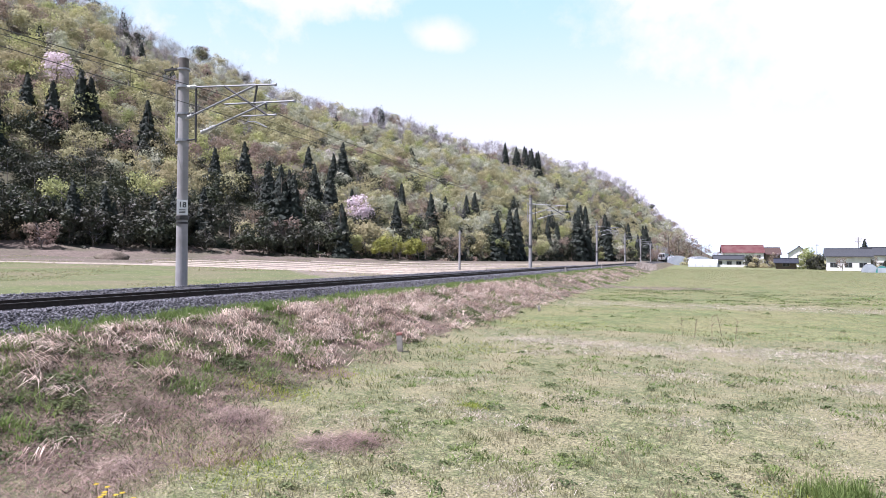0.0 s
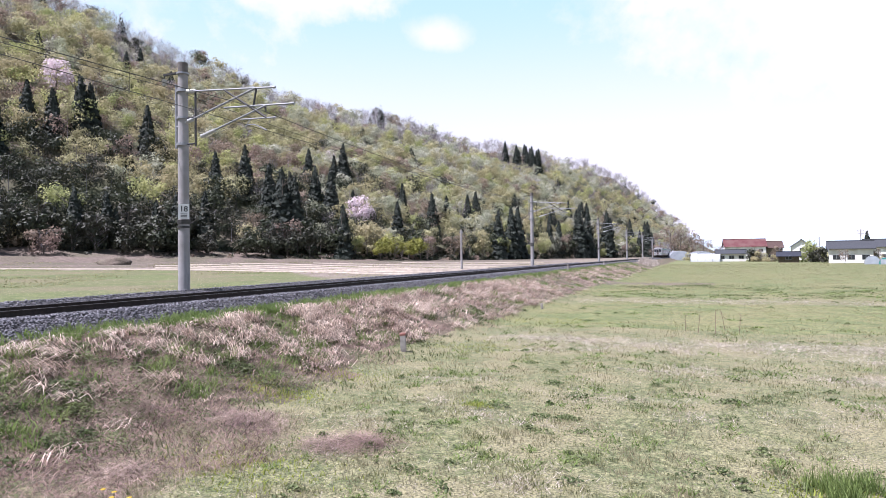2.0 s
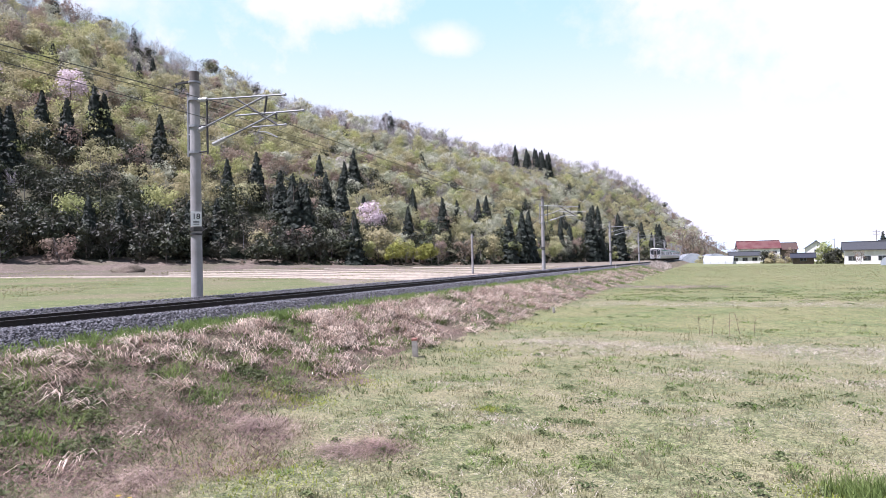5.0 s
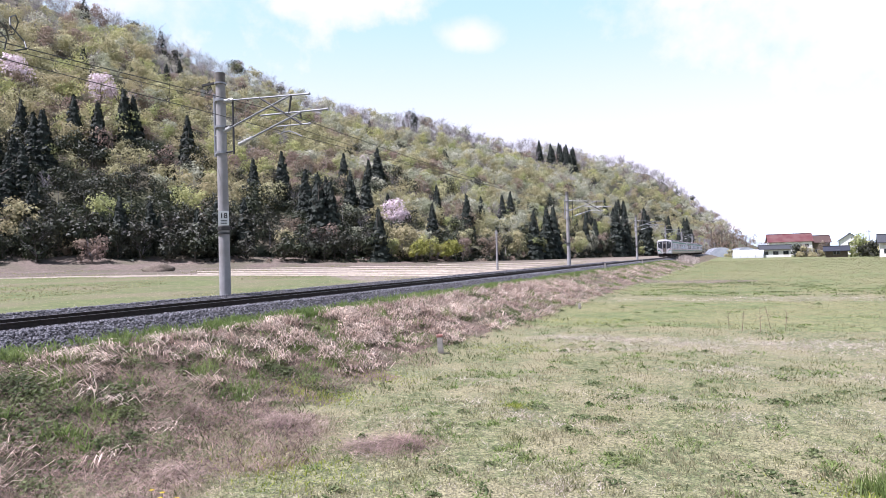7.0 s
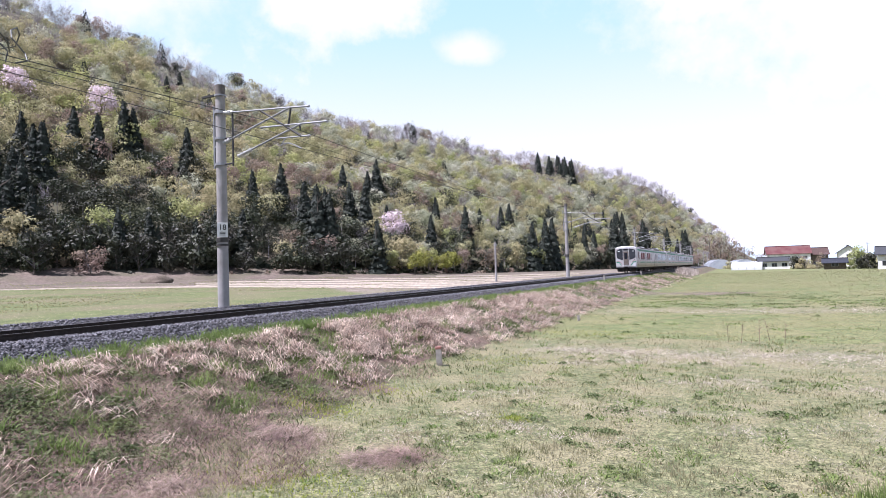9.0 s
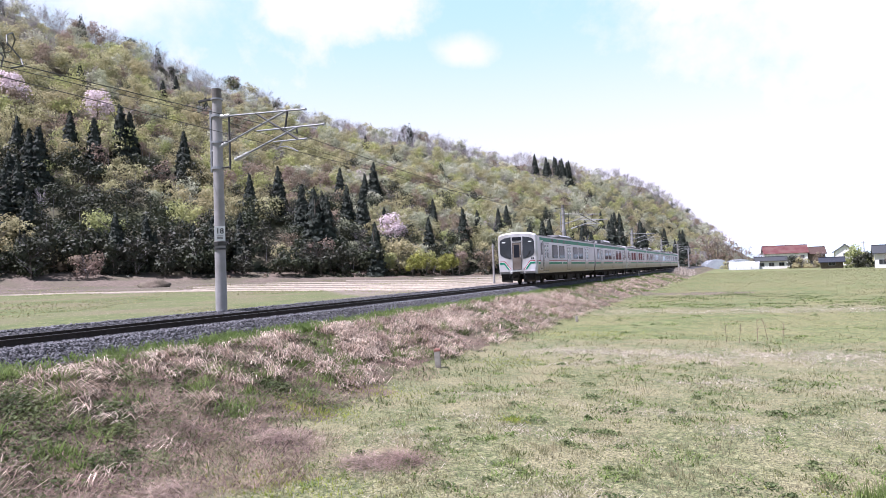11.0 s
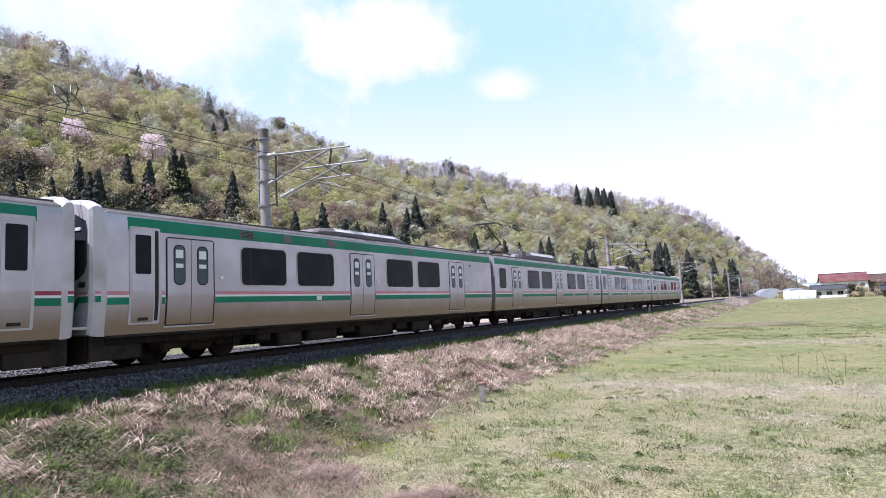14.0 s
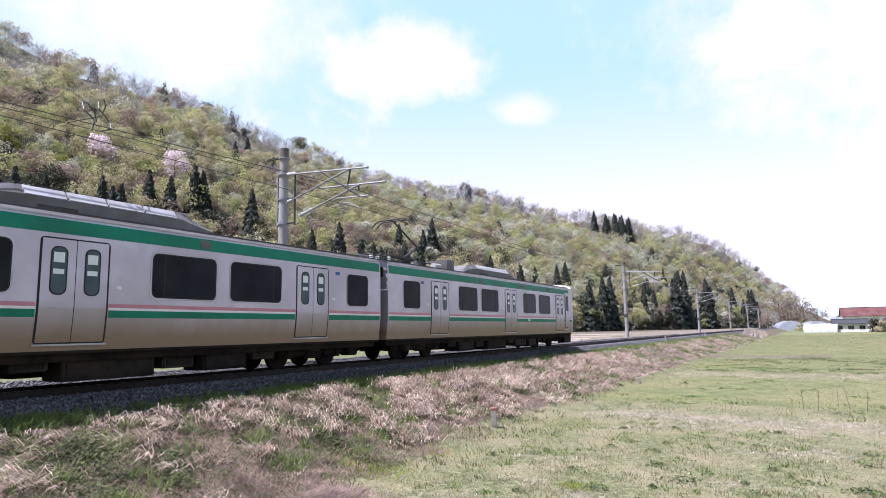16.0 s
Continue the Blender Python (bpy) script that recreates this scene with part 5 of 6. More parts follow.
def bare_crown(r, n):
    """Ascending limbs and twigs of a tree hardly in bud, height 1."""
    a = r.uniform(0, 6.283, n); z = r.uniform(0.25, 0.8, n)
    P = np.stack([np.cos(a) * 0.10 * z, np.sin(a) * 0.10 * z, z], 1) * np.array([1, 1, 1])
    out = r.uniform(0.06, 0.26, n)
    Q = P + np.stack([np.cos(a) * out, np.sin(a) * out, r.uniform(0.10, 0.26, n)], 1)
    return P, Q


def trunk_mesh(r, h, rad, limbs):
    bm = bmesh.new()
    p = Vector((0, 0, -0.5)); q = Vector((r.normal(0, 0.03) * h, r.normal(0, 0.03) * h, h * 0.45)); t = Vector((q.x * 1.5, q.y * 1.2, h * 0.82))
    tube(bm, p, q, rad, rad * 0.7, 7); tube(bm, q, t, rad * 0.7, rad * 0.2, 6)
    for k in range(limbs):
        f = r.uniform(0.35, 0.9)
        s = q.lerp(t, max(0, (f - 0.45) / 0.55)) if f > 0.45 else p.lerp(q, f / 0.45)
        a = r.uniform(0, 6.283); L = h * r.uniform(0.14, 0.26)
        tube(bm, s, s + Vector((math.cos(a) * L, math.sin(a) * L, L * 0.8)), rad * 0.3, rad * 0.08, 5)
    return bm


def proto_tree(name, label, category, kind, h, n, size, seed, group=""):
    """One tree with trunk and crown parts, height h."""
    r = np.random.default_rng(seed)
    t = thing(name, label, category, group or "trees at the foot of the hill")
    part("trunk", trunk_mesh(r, h, h * 0.017 + 0.05, 3 if kind == "cedar" else 7), M_BARK, t)
    C, D, S = conifer(r, n, size) if kind == "cedar" else broadleaf(np.random.default_rng(seed), int(n * 2.2), size * 0.66)
    V, F = cards(C * h, D, S * h, r, 1.8 if kind == "cedar" else 1.5)
    if kind == "cedar":
        V2, F2 = cone_core(h, r)
        V, F = np.concatenate([V, V2]), np.concatenate([F, F2 + len(V)])
    if kind != "cedar":
        P, Q = bare_crown(r, 60)
        V2, F2 = sticks(P * h, Q * h, 0.03, r)
        ob2 = array_mesh("branchwork", V2, F2, LEAF["bare"]); ob2.parent = t
    ob = array_mesh("crown", V, F, LEAF[kind]); ob.parent = t
    return t


def polar(b, u):
    """A place on the hill from its bearing (degrees left of the line) and its slope fraction u."""
    f, c = np.interp(b, BETA, FOOT), np.interp(b, BETA, CREST)
    r = f + u * (c - f)
    return -np.sin(np.radians(b)) * r, np.cos(np.radians(b)) * r


def stand(t, x, y, s=1.0, rot=0.0, copy=True):
    m = pose(float(x), float(y), float(ground_z(x, y)) - 0.2, 0, 0, rot)
    if not copy:
        t.matrix_basis = m
        t.scale = (s, s, s)
        return t
    o = copy_thing(t, m)
    o.scale = (s, s, s)
    return o


def build_foot_trees():
    r = np.random.default_rng(21)
    protos = {
        "olive": [proto_tree("tree", "olive-green spring tree at the wood's edge", "tree", "olive", 11, 420, 0.062, 31 + k) for k in range(3)],
        "fresh": [proto_tree("tree", "fresh yellow-green spring tree at the wood's edge", "tree", "fresh", 9, 420, 0.066, 41 + k) for k in range(2)],
        "brown": [proto_tree("tree", "brownish tree just coming into bud", "tree", "brown", 10, 380, 0.058, 51 + k) for k in range(2)],
        "pale": [proto_tree("tree", "pale grey-green budding tree", "tree", "pale", 11, 380, 0.06, 61)],
        "dark": [proto_tree("tree", "dark evergreen tree at the wood's edge", "tree", "dark", 12, 460, 0.066, 71 + k) for k in range(2)],
    }
    first = set()
    spots = []
    b = 69.0
    while b > 4.0:
        f = np.interp(b, BETA, FOOT)
        for u, chance in ((-0.012, 0.9), (0.022, 0.8)):
            if r.random() < chance:
                spots.append((b + r.uniform(-0.5, 0.5), u + r.uniform(-0.012, 0.012)))
        b -= np.degrees(6.4 / f) * r.uniform(0.8, 1.3)
    for b, u in spots[:260]:
        left = b > 33
        kinds, p = ["olive", "fresh", "brown", "pale", "dark"], ([0.02, 0.03, 0.14, 0.0, 0.81] if left else [0.26, 0.12, 0.12, 0.04, 0.46])
        kd = kinds[r.choice(5, p=p)]
        t = protos[kd][r.integers(len(protos[kd]))]
        x, y = polar(b, u)
        stand(t, x, y, r.uniform(0.75, 1.25), r.uniform(0, 360), copy=t in first)
        first.add(t)
    for ts in protos.values():
        for t in ts:
            if t not in first:
                stand(t, *polar(30 + r.uniform(-20, 20), 0.05), 1.0, 0, copy=False)


def build_cedars():
    r = np.random.default_rng(22)
    pro = [proto_tree("cedar_tree", "dark green pointed cedar on the hillside", "cedar tree", "cedar", 19, 1100, 0.05, 81 + k, "cedars on the hillside") for k in range(3)]
    spots = [(-192, 138, 20), (-196, 151, 23), (-197, 133, 19), (-185, 169, 19), (-159, 175, 18), (-155, 186, 21), (-138, 178, 23), (-129, 173, 27), (-140, 193, 18), (-126, 176, 24), (-155, 227, 17), (-135, 202, 21), (-128, 202, 22),
             (-146, 233, 15), (-142, 234, 21), (-125, 213, 13), (-110, 181, 20), (-107, 216, 17), (-117, 241, 16), (-104, 243, 19), (-105, 262, 14), (-101, 279, 15), (-100, 288, 17), (-83, 270, 22), (-81, 284, 25), (-80, 292, 25),
             (-66, 382, 30), (-63, 392, 28), (-57, 438, 33), (-36, 518, 28), (-195, 154, 20), (-238, 206, 14), (-245, 220, 14)]
    for k, (x, y, h) in enumerate(spots):
        stand(pro[k % 3], x, y, h / 19 * r.uniform(0.97, 1.06), r.uniform(0, 360), copy=k >= 3)
    for k in range(26):      # a tall dark plantation at the foot of the broad flank
        x, y = polar(r.uniform(57.5, 69), r.uniform(0.0, 0.24))
        stand(pro[k % 3], x, y, r.uniform(0.75, 1.15), r.uniform(0, 360))
    for k in range(16):      # a dark stand of tall cedars on the crest
        x, y = polar(r.uniform(13.2, 17.2), r.uniform(0.72, 0.86))
        stand(pro[k % 3], x, y, r.uniform(0.8, 1.15), r.uniform(0, 360))
    for k in range(8):      # cedars along the lower slope, denser on the broad flank
        x, y = polar(r.uniform(42, 57), abs(r.normal(0.03, 0.05)))
        stand(pro[k % 3], x, y, r.uniform(0.6, 1.05), r.uniform(0, 360))
    for k in range(14):
        x, y = polar(r.uniform(3.5, 14), r.uniform(0.0, 0.25))
        stand(pro[k % 3], x, y, r.uniform(0.7, 1.1), r.uniform(0, 360))


def build_special_trees():
    r = np.random.default_rng(23)
    c = proto_tree("cherry_tree", "wild cherry in pale pink blossom", "cherry tree", "cherry", 10, 520, 0.055, 91, "wild cherries")
    for k, (x, y, s) in enumerate(((-119, 207, 1.5), (-214, 155, 1.5), (-230, 133, 1.5), (-162, 254, 0.9), (-72, 434, 0.9), (-107, 275, 0.6), (-122, 213, 0.8), (-160, 262, 0.7))):
        stand(c, x, y, s, 40 * k, copy=k > 0)
    b = proto_tree("bamboo_clump", "bright yellow-green bamboo clump at the wood's edge", "bamboo", "yellow", 8, 520, 0.06, 92, "bamboo clumps")
    for k in range(7):
        x, y = polar(24.2 + 0.62 * k, -0.05 + 0.02 * (k % 2))
        stand(b, x, y, r.uniform(0.85, 1.15), 70 * k, copy=k > 0)
    y_ = proto_tree("tree", "golden-yellow spring tree on the slope", "tree", "yellow", 10, 420, 0.062, 93, "trees on the slope")
    stand(y_, -236, 105, 1.1, 0, copy=False); stand(y_, -228, 118, 0.9, 80)
    pn = proto_tree("pine_tree", "dark spreading pine on the skyline of the ridge", "pine tree", "dark", 9, 300, 0.06, 99, "pines on the ridge")
    for k, (b, u, q) in enumerate(((35.8, 0.99, 1.1), (28.3, 0.99, 1.35), (26.9, 0.98, 0.9), (22.8, 0.98, 0.8), (40.6, 0.98, 0.9), (47.5, 0.9, 0.9), (48.3, 0.85, 1.1), (49.2, 0.8, 1.0), (3.5, 0.95, 1.2))):
        stand(pn, *polar(b, u), q, 50 * k, copy=k > 0)
    # village trees
    def low(o, dz):
        """Sets a leafy tree deep, so that its crown reaches the ground as a shrub does."""
        o.location.z -= dz
        return o

    v = proto_tree("garden_tree", "rounded yellow-green garden tree by the houses", "tree", "fresh", 6.5, 420, 0.07, 94, "village trees")
    low(stand(v, 31.3, 210, 1.45, 0, copy=False), 2.6)
    d = proto_tree("garden_tree", "dark green clipped garden shrub by the shed", "tree", "dark", 4.5, 420, 0.08, 95, "village trees")
    low(stand(d, 33.4, 205, 1.5, 0, copy=False), 1.9)
    for k, (x, y, q) in enumerate(((17.8, 238, 1.5), (45, 205, 1.1), (31.4, 208, 1.2), (48.5, 198, 1.2))):
        low(stand(d, x, y, q, 50 * k), 1.3 * q)
    sh = proto_tree("garden_shrub", "olive-brown garden shrub by the field edge", "shrub", "olive", 4.5, 420, 0.075, 98, "village shrubs")
    for k, (x, y, q) in enumerate(((19.6, 236, 1.4), (21.6, 240, 1.2), (35.0, 204, 1.3), (22.8, 228, 0.9), (-3.5, 300, 1.3), (8.0, 262, 1.0), (42.0, 182, 0.7))):
        low(stand(sh, x, y, q, 70 * k, copy=k > 0), 1.6 * q)
    e = proto_tree("garden_tree", "leafless brown garden tree by the houses", "tree", "brown", 7, 260, 0.05, 96, "village trees")
    for k, (x, y, s) in enumerate(((-2, 345, 2.1), (-7, 350, 2.4), (4, 352, 1.7), (-12, 352, 2.5), (22, 262, 0.7), (31, 290, 0.9), (43, 190, 0.6), (35, 186, 0.55), (9, 300, 1.0), (52, 200, 0.6), (-16, 300, 0.9), (-20, 330, 1.1))):
        stand(e, x, y, s, 33 * k, copy=k > 0)
    g = proto_tree("cedar_tree", "dark conifer standing behind the village roofs", "cedar tree", "cedar", 12, 420, 0.06, 97, "village trees")
    stand(g, 51.5, 240, 0.85, 0, copy=False)


def build_forest():
    """The wooded slope, species by species, each as one mass of single trees."""
    r = np.random.default_rng(24)
    V, M = [], []
    nvar = 7
    lib = {k: [broadleaf(np.random.default_rng(200 + i), 760, 0.050) for i in range(nvar)] for k in ("olive",)}
    lib_far = [broadleaf(np.random.default_rng(300 + i), 380, 0.066) for i in range(nvar)]
    con = [conifer(np.random.default_rng(400 + i), 260, 0.066) for i in range(4)]
    acc = {k: [] for k in LEAF}
    twigs, trunks = [], []
    pts = []
    for step, r0, r1 in ((6.6, 0, 470), (8.6, 470, 900)):
        xs, ys = np.arange(-420, 60, step), np.arange(20, 900, step)
        X, Y = np.meshgrid(xs, ys); X = X.ravel() + r.uniform(-0.42, 0.42, X.size) * step; Y = Y.ravel() + r.uniform(-0.42, 0.42, Y.size) * step
        rr = np.hypot(X, Y); bb = np.degrees(np.arctan2(-X, Y))
        _, U = hill(X, Y)
        k = (rr >= r0) & (rr < r1) & (U > 0.0) & (U < 1.14) & (bb > 0.6) & (bb < 74)
        pts += list(zip(X[k], Y[k], U[k], rr[k], bb[k]))
    for x, y, u, rr, b in pts:
        z = float(ground_z(x, y)) - 0.4
        patch = fbm(x, y, 23.0, 9.0)
        low = u < 0.30
        if u > 0.80:
            p = [0.05, 0.01, 0.12, 0.06, 0.02, 0.02, 0.95]
        elif u > 0.64:
            p = [0.38, 0.09, 0.26, 0.06, 0.01, 0.015, 0.26]
        elif b > 34:
            p = [0.46, 0.17, 0.10 if u > 0.3 else 0.04, 0.08 if u > 0.4 else 0.20, 0.02 + (3.2 if u < 0.13 else 1.0 if u < 0.22 else 0.2) * low, 0.008 + 0.03 * low, 0.06]
        else:
            # more pale trees on this side, as painted haze
            p = [0.38, 0.12, 0.36, 0.06, 0.025 + (0.7 if u < 0.08 else 0.10) * low, 0.01 + 0.02 * low, 0.09]
        p = np.array(p); p[0] *= 1 + 0.7 * max(patch, 0); p[3] *= 1 + 1.2 * max(-patch, 0); p /= p.sum()
        kd = ("olive", "fresh", "pale", "brown", "dark", "cedar", "bare")[r.choice(7, p=p)]
        h = r.uniform(8.5, 13.0) * (1.08 if u > 0.9 else 0.9 if u > 0.7 else 1.0) * (1.25 if kd == "cedar" else 1)
        a = r.uniform(0, 6.283); ca, sa = math.cos(a), math.sin(a)
        rot = np.array([[ca, -sa, 0], [sa, ca, 0], [0, 0, 1]])
        org = np.array([x, y, z])
        rot = rot @ np.diag([1.15, 1.15, 1.0])
        if kd == "bare":
            P, Q = bare_crown(r, 90)
            twigs.append((P @ rot.T * h + org, Q @ rot.T * h + org, np.full(90, 0.045 if rr < 420 else 0.07)))
            C, D, S = lib_far[r.integers(nvar)]
            C, D, S = C[:26], D[:26], S[:26] * 0.8
            acc["pale" if r.random() < 0.6 else "brown"].append((C @ rot.T * h + org, D @ rot.T, S * h))
        else:
            src = con if kd == "cedar" else (lib["olive"] if rr < 420 else lib_far)
            q = r.integers(len(src))
            C, D, S = src[q]
            acc[kd].append((C @ rot.T * h + org, D @ rot.T, S * h))
        trunks.append((org, org + np.array([0, 0, h * 0.75])))
    names = {"olive": "olive-green spring woodland", "fresh": "fresh yellow-green spring woodland", "pale": "pale budding woodland tinted for haze", "brown": "brown budding woodland", "dark": "dark evergreen woodland", "cedar": "scattered dark conifers"}
    for kd, label in names.items():
        if not acc[kd]:
            continue
        C = np.concatenate([q[0] for q in acc[kd]]); D = np.concatenate([q[1] for q in acc[kd]]); S = np.concatenate([q[2] for q in acc[kd]])
        v, f = cards(C, D, S, r, tri=kd != "cedar")
        tagged(array_mesh("woodland", v, f, LEAF[kd]), label + " covering the hillside", "woodland", kind="stuff")
    P = np.concatenate([q[0] for q in twigs] + [np.array([t[0] for t in trunks])]); Q = np.concatenate([q[1] for q in twigs] + [np.array([t[1] for t in trunks])])
    w = np.concatenate([q[2] for q in twigs] + [np.full(len(trunks), 0.13)])
    v, f = sticks(P, Q, w, r)
    tagged(array_mesh("bare_branches", v, f, LEAF["bare"]), "grey bare trunks and twigs of the hillside woodland", "branches", kind="stuff")
    # shrubs and saplings closing the wood's edge
    C, D, S = [], [], []
    for b in np.arange(72, 0.8, -0.28):
        f = np.interp(b, BETA, FOOT)
        for u in (-0.02, 0.005, 0.03):
            x, y = polar(b + r.uniform(-0.2, 0.2), u + r.uniform(-0.012, 0.012))
            h = r.uniform(1.6, 4.2)
            c, d, s = broadleaf(r, 34, 0.2)
            C.append(c * [h * 1.3, h * 1.3, h] + [x, y, float(ground_z(x, y)) - 0.4 * h]); D.append(d); S.append(s * h)
    v, f = cards(np.concatenate(C), np.concatenate(D), np.concatenate(S), r)
    mi = (np.arange(len(f)) // 34 * 7 % 10 > 7).astype(int)
    tagged(array_mesh("undergrowth", v, f, [LEAF["dark"], LEAF["brown"]], mi), "dark undergrowth along the foot of the wood", "undergrowth", kind="stuff")


build_foot_trees()
build_cedars()
build_special_trees()
build_forest()

# ---------------------------------------------------------------- grass, weeds and straw
G = {
    "green": material("short_green_grass", (0.088, 0.112, 0.034), (0.280, 0.272, 0.135), 7.0, 0.75, island=0.4, c=(0.27, 0.236, 0.150), c_scale=1.3, coords="World", trans=0.5),
    "straw": material("dry_straw", (0.29, 0.24, 0.205), (0.52, 0.455, 0.40), 5.0, 0.8, island=0.4, coords="World", trans=0.3),
    "bank": material("dead_reed_grass", (0.40, 0.315, 0.255), (0.70, 0.60, 0.51), 3.0, 0.8, island=0.6, c=(0.28, 0.202, 0.16), c_scale=1.6, coords="World", trans=0.3),
    "litter": material("brown_weed_litter", (0.088, 0.055, 0.047), (0.270, 0.188, 0.160), 2.2, 0.9, island=0.6, coords="World", trans=0.15),
    "thatch": material("fine_brown_thatch", (0.14, 0.098, 0.080), (0.47, 0.365, 0.295), 6.0, 0.9, island=0.65, c=(0.215, 0.152, 0.135), c_scale=1.2, coords="World", trans=0.25),
    "weed": material("dark_green_weeds", (0.060, 0.078, 0.031), (0.128, 0.146, 0.062), 1.5, 0.7, island=0.4, coords="World", trans=0.45),
    "bright": material("bright_green_tufts", (0.092, 0.14, 0.034), (0.175, 0.225, 0.07), 1.5, 0.65, island=0.35, coords="World", trans=0.45),
    "rosette": material("grey_green_rosettes", (0.085, 0.115, 0.045), (0.165, 0.19, 0.085), 1.5, 0.7, island=0.45, coords="World", trans=0.45),
    "lime": material("lime_green_moss", (0.2063, 0.2475, 0.0344), (0.275, 0.3025, 0.0619), 1.5, 0.7, island=0.25, coords="World", trans=0.45),
}


def blades(x, y, h, w, lean, r, to=None, curl=0.5, short=False):
    """Grass blades in two bent segments, rooted at (x, y); lean: how far they lie over; to: a downhill direction."""
    n = len(x)
    z = ground_z(x, y) - 0.015
    a = r.uniform(0, 6.283, n)
    if to is not None:
        a = np.where(r.random(n) < 0.85, to, a)
    d = np.stack([np.cos(a), np.sin(a), np.zeros(n)], 1)
    ph = r.uniform(0, 6.283, n)
    s = np.stack([np.cos(ph), np.sin(ph), np.zeros(n)], 1)
    B = np.stack([x, y, z], 1)
    h, w, lean = (np.broadcast_to(q, (n,))[:, None] for q in (h, w, lean))
    up = np.array([[0, 0, 1.0]])
    Mx = B + d * h * lean * 0.45 + up * h * 0.55 * np.sqrt(np.clip(1 - lean ** 2 * 0.88, 0.05, 1)) * (1 - 0.15 * np.clip(lean, 0, 1) ** 4)
    T = B + d * h * lean * 1.05 + up * h * (0.55 * np.sqrt(np.clip(1 - lean ** 2 * 0.88, 0.05, 1)) + 0.45 * (1 - lean * (0.7 + curl)))
    V = np.stack([B - s * w, B + s * w, Mx + s * w * 0.75, Mx - s * w * 0.75, T + s * w * 0.12, T - s * w * 0.12], 1)
    gz = ground_z(T[:, 0], T[:, 1]) + 0.01
    V[:, 4:, 2] = np.maximum(V[:, 4:, 2], gz[:, None])
    k = np.arange(n)[:, None] * 6
    if short:
        V = V[:, [0, 1, 4, 5]]
        return V.reshape(-1, 3), np.arange(4 * n).reshape(-1, 4)
    F = np.concatenate([k + [0, 1, 2, 3], k + [3, 2, 4, 5]])
    return V.reshape(-1, 3), F


def sward(name, label, mat, category, x, y, h, w, lean, r, **kw):
    V, F = blades(np.asarray(x), np.asarray(y), h, w, lean, r, **kw)
    return tagged(array_mesh(name, V, F, mat), label, category, kind="stuff")


def spray(r, n, r0, r1, b0, b1):
    """Places thinning out with distance from where the path runs by: n points between two radii and two bearings."""
    rr = r0 * np.exp(r.random(n) * math.log(r1 / r0)); b = np.radians(r.uniform(b0, b1, n))
    return -np.sin(b) * rr, np.cos(b) * rr, rr


def build_grass():
    r = np.random.default_rng(31)
    # short sward of the field, plot by plot: straw lies thick along the plot edges
    def dryness(x, y):
        d = 0.8 * fbm(x, y, 2.6, 4.0) + 0.7 * fbm(x, y, 0.7, 8.0) + 0.35 * fbm(x, y, 0.3, 1.0)
        e = y - 0.06 * x + 0.8 * fbm(x, y, 5.0, 3.0)
        d = d + 0.9 * np.exp(-((e - 20.6) / 1.9) ** 2) * (x > -6.8) + 0.8 * np.exp(-((e - 39.0) / 2.5) ** 2) - 0.55 * ((e > 24) & (e < 36)) - 0.5 * (e > 62) - 0.45 * (e > 43) * (e < 58)
        return d + 0.35 * np.clip(x / 6, 0, 1) * (y < 18) - 0.5
    x, y, rr = spray(r, 480000, 4.5, 190, -17, 70)
    edge = (x > -7.9 + 0.5 * fbm(x, y, 1.1, 5.0))
    k = edge & (dryness(x, y) < 0.2 + r.normal(0, 0.4, len(x))) & ((rr > 30) | (fbm(x, y, 0.16, 6.0) > -0.15 + r.normal(0, 0.25, len(x))))
    sward("field_grass", "short green grass of the fallow field", G["green"], "grass", x[k], y[k], (0.025 + 0.075 * np.clip(0.5 + fbm(x, y, 0.5, 2.0), 0, 1)[k]) * r.uniform(0.6, 1.2, k.sum()) + 0.0010 * rr[k], 0.0042 + 0.0004 * rr[k], np.where(rr[k] < 26, r.uniform(0.15, 0.85, k.sum()), r.uniform(0.5, 1.0, k.sum())), r, short=True)
    x, y, rr = spray(r, 210000, 4.5, 120, -17, 70)
    edge = x > -7.9 + 0.5 * fbm(x, y, 1.1, 5.0)
    k = edge & (dryness(x, y) > -0.1 + r.normal(0, 0.3, len(x))) & ((rr > 40) | (fbm(x, y, 0.27, 9.0) > 0.05 + r.normal(0, 0.2, len(x))))
    sward("field_straw", "pale dry straw lying in the field", G["straw"], "dry grass", x[k], y[k], r.uniform(0.04, 0.13, k.sum()) + 0.0008 * rr[k], 0.0020 + 0.00024 * rr[k], r.uniform(0.6, 1.0, k.sum()), r, short=True)
    # straw swept together along the plot edges and in patches
    X, Y = [], []
    for cx, cy, sx, sy, m in [(7, 20.6, 8, 0.8, 26000), (-4, 20.2, 1.6, 0.4, 2200), (12, 39.5, 16, 1.0, 7000)] + [(r.uniform(-5.5, 10), r.uniform(6, 19), r.uniform(0.2, 0.7), r.uniform(0.12, 0.4), 420) for _ in range(40)] + [(r.uniform(2, 9), r.uniform(8, 17), r.uniform(0.4, 1.0), r.uniform(0.2, 0.4), 900) for _ in range(20)]:
        X.append(cx + r.normal(0, sx, m)); Y.append(cy + r.normal(0, sy, m) + 0.06 * (X[-1] - cx))
    X, Y = np.concatenate(X), np.concatenate(Y); k = X > -6.6; X, Y = X[k], Y[k]; R = np.hypot(X, Y)
    sward("straw_patches", "patches of pale cut straw in the field", G["straw"], "dry grass", X, Y, r.uniform(0.03, 0.16, len(X)) + 0.0012 * R, 0.0020 + 0.0004 * R, r.uniform(0.7, 1.02, len(X)), r, short=True)
    # darker tufts scattered over the field
    tx, ty, tr = spray(r, 420, 5.5, 90, -17, 40)
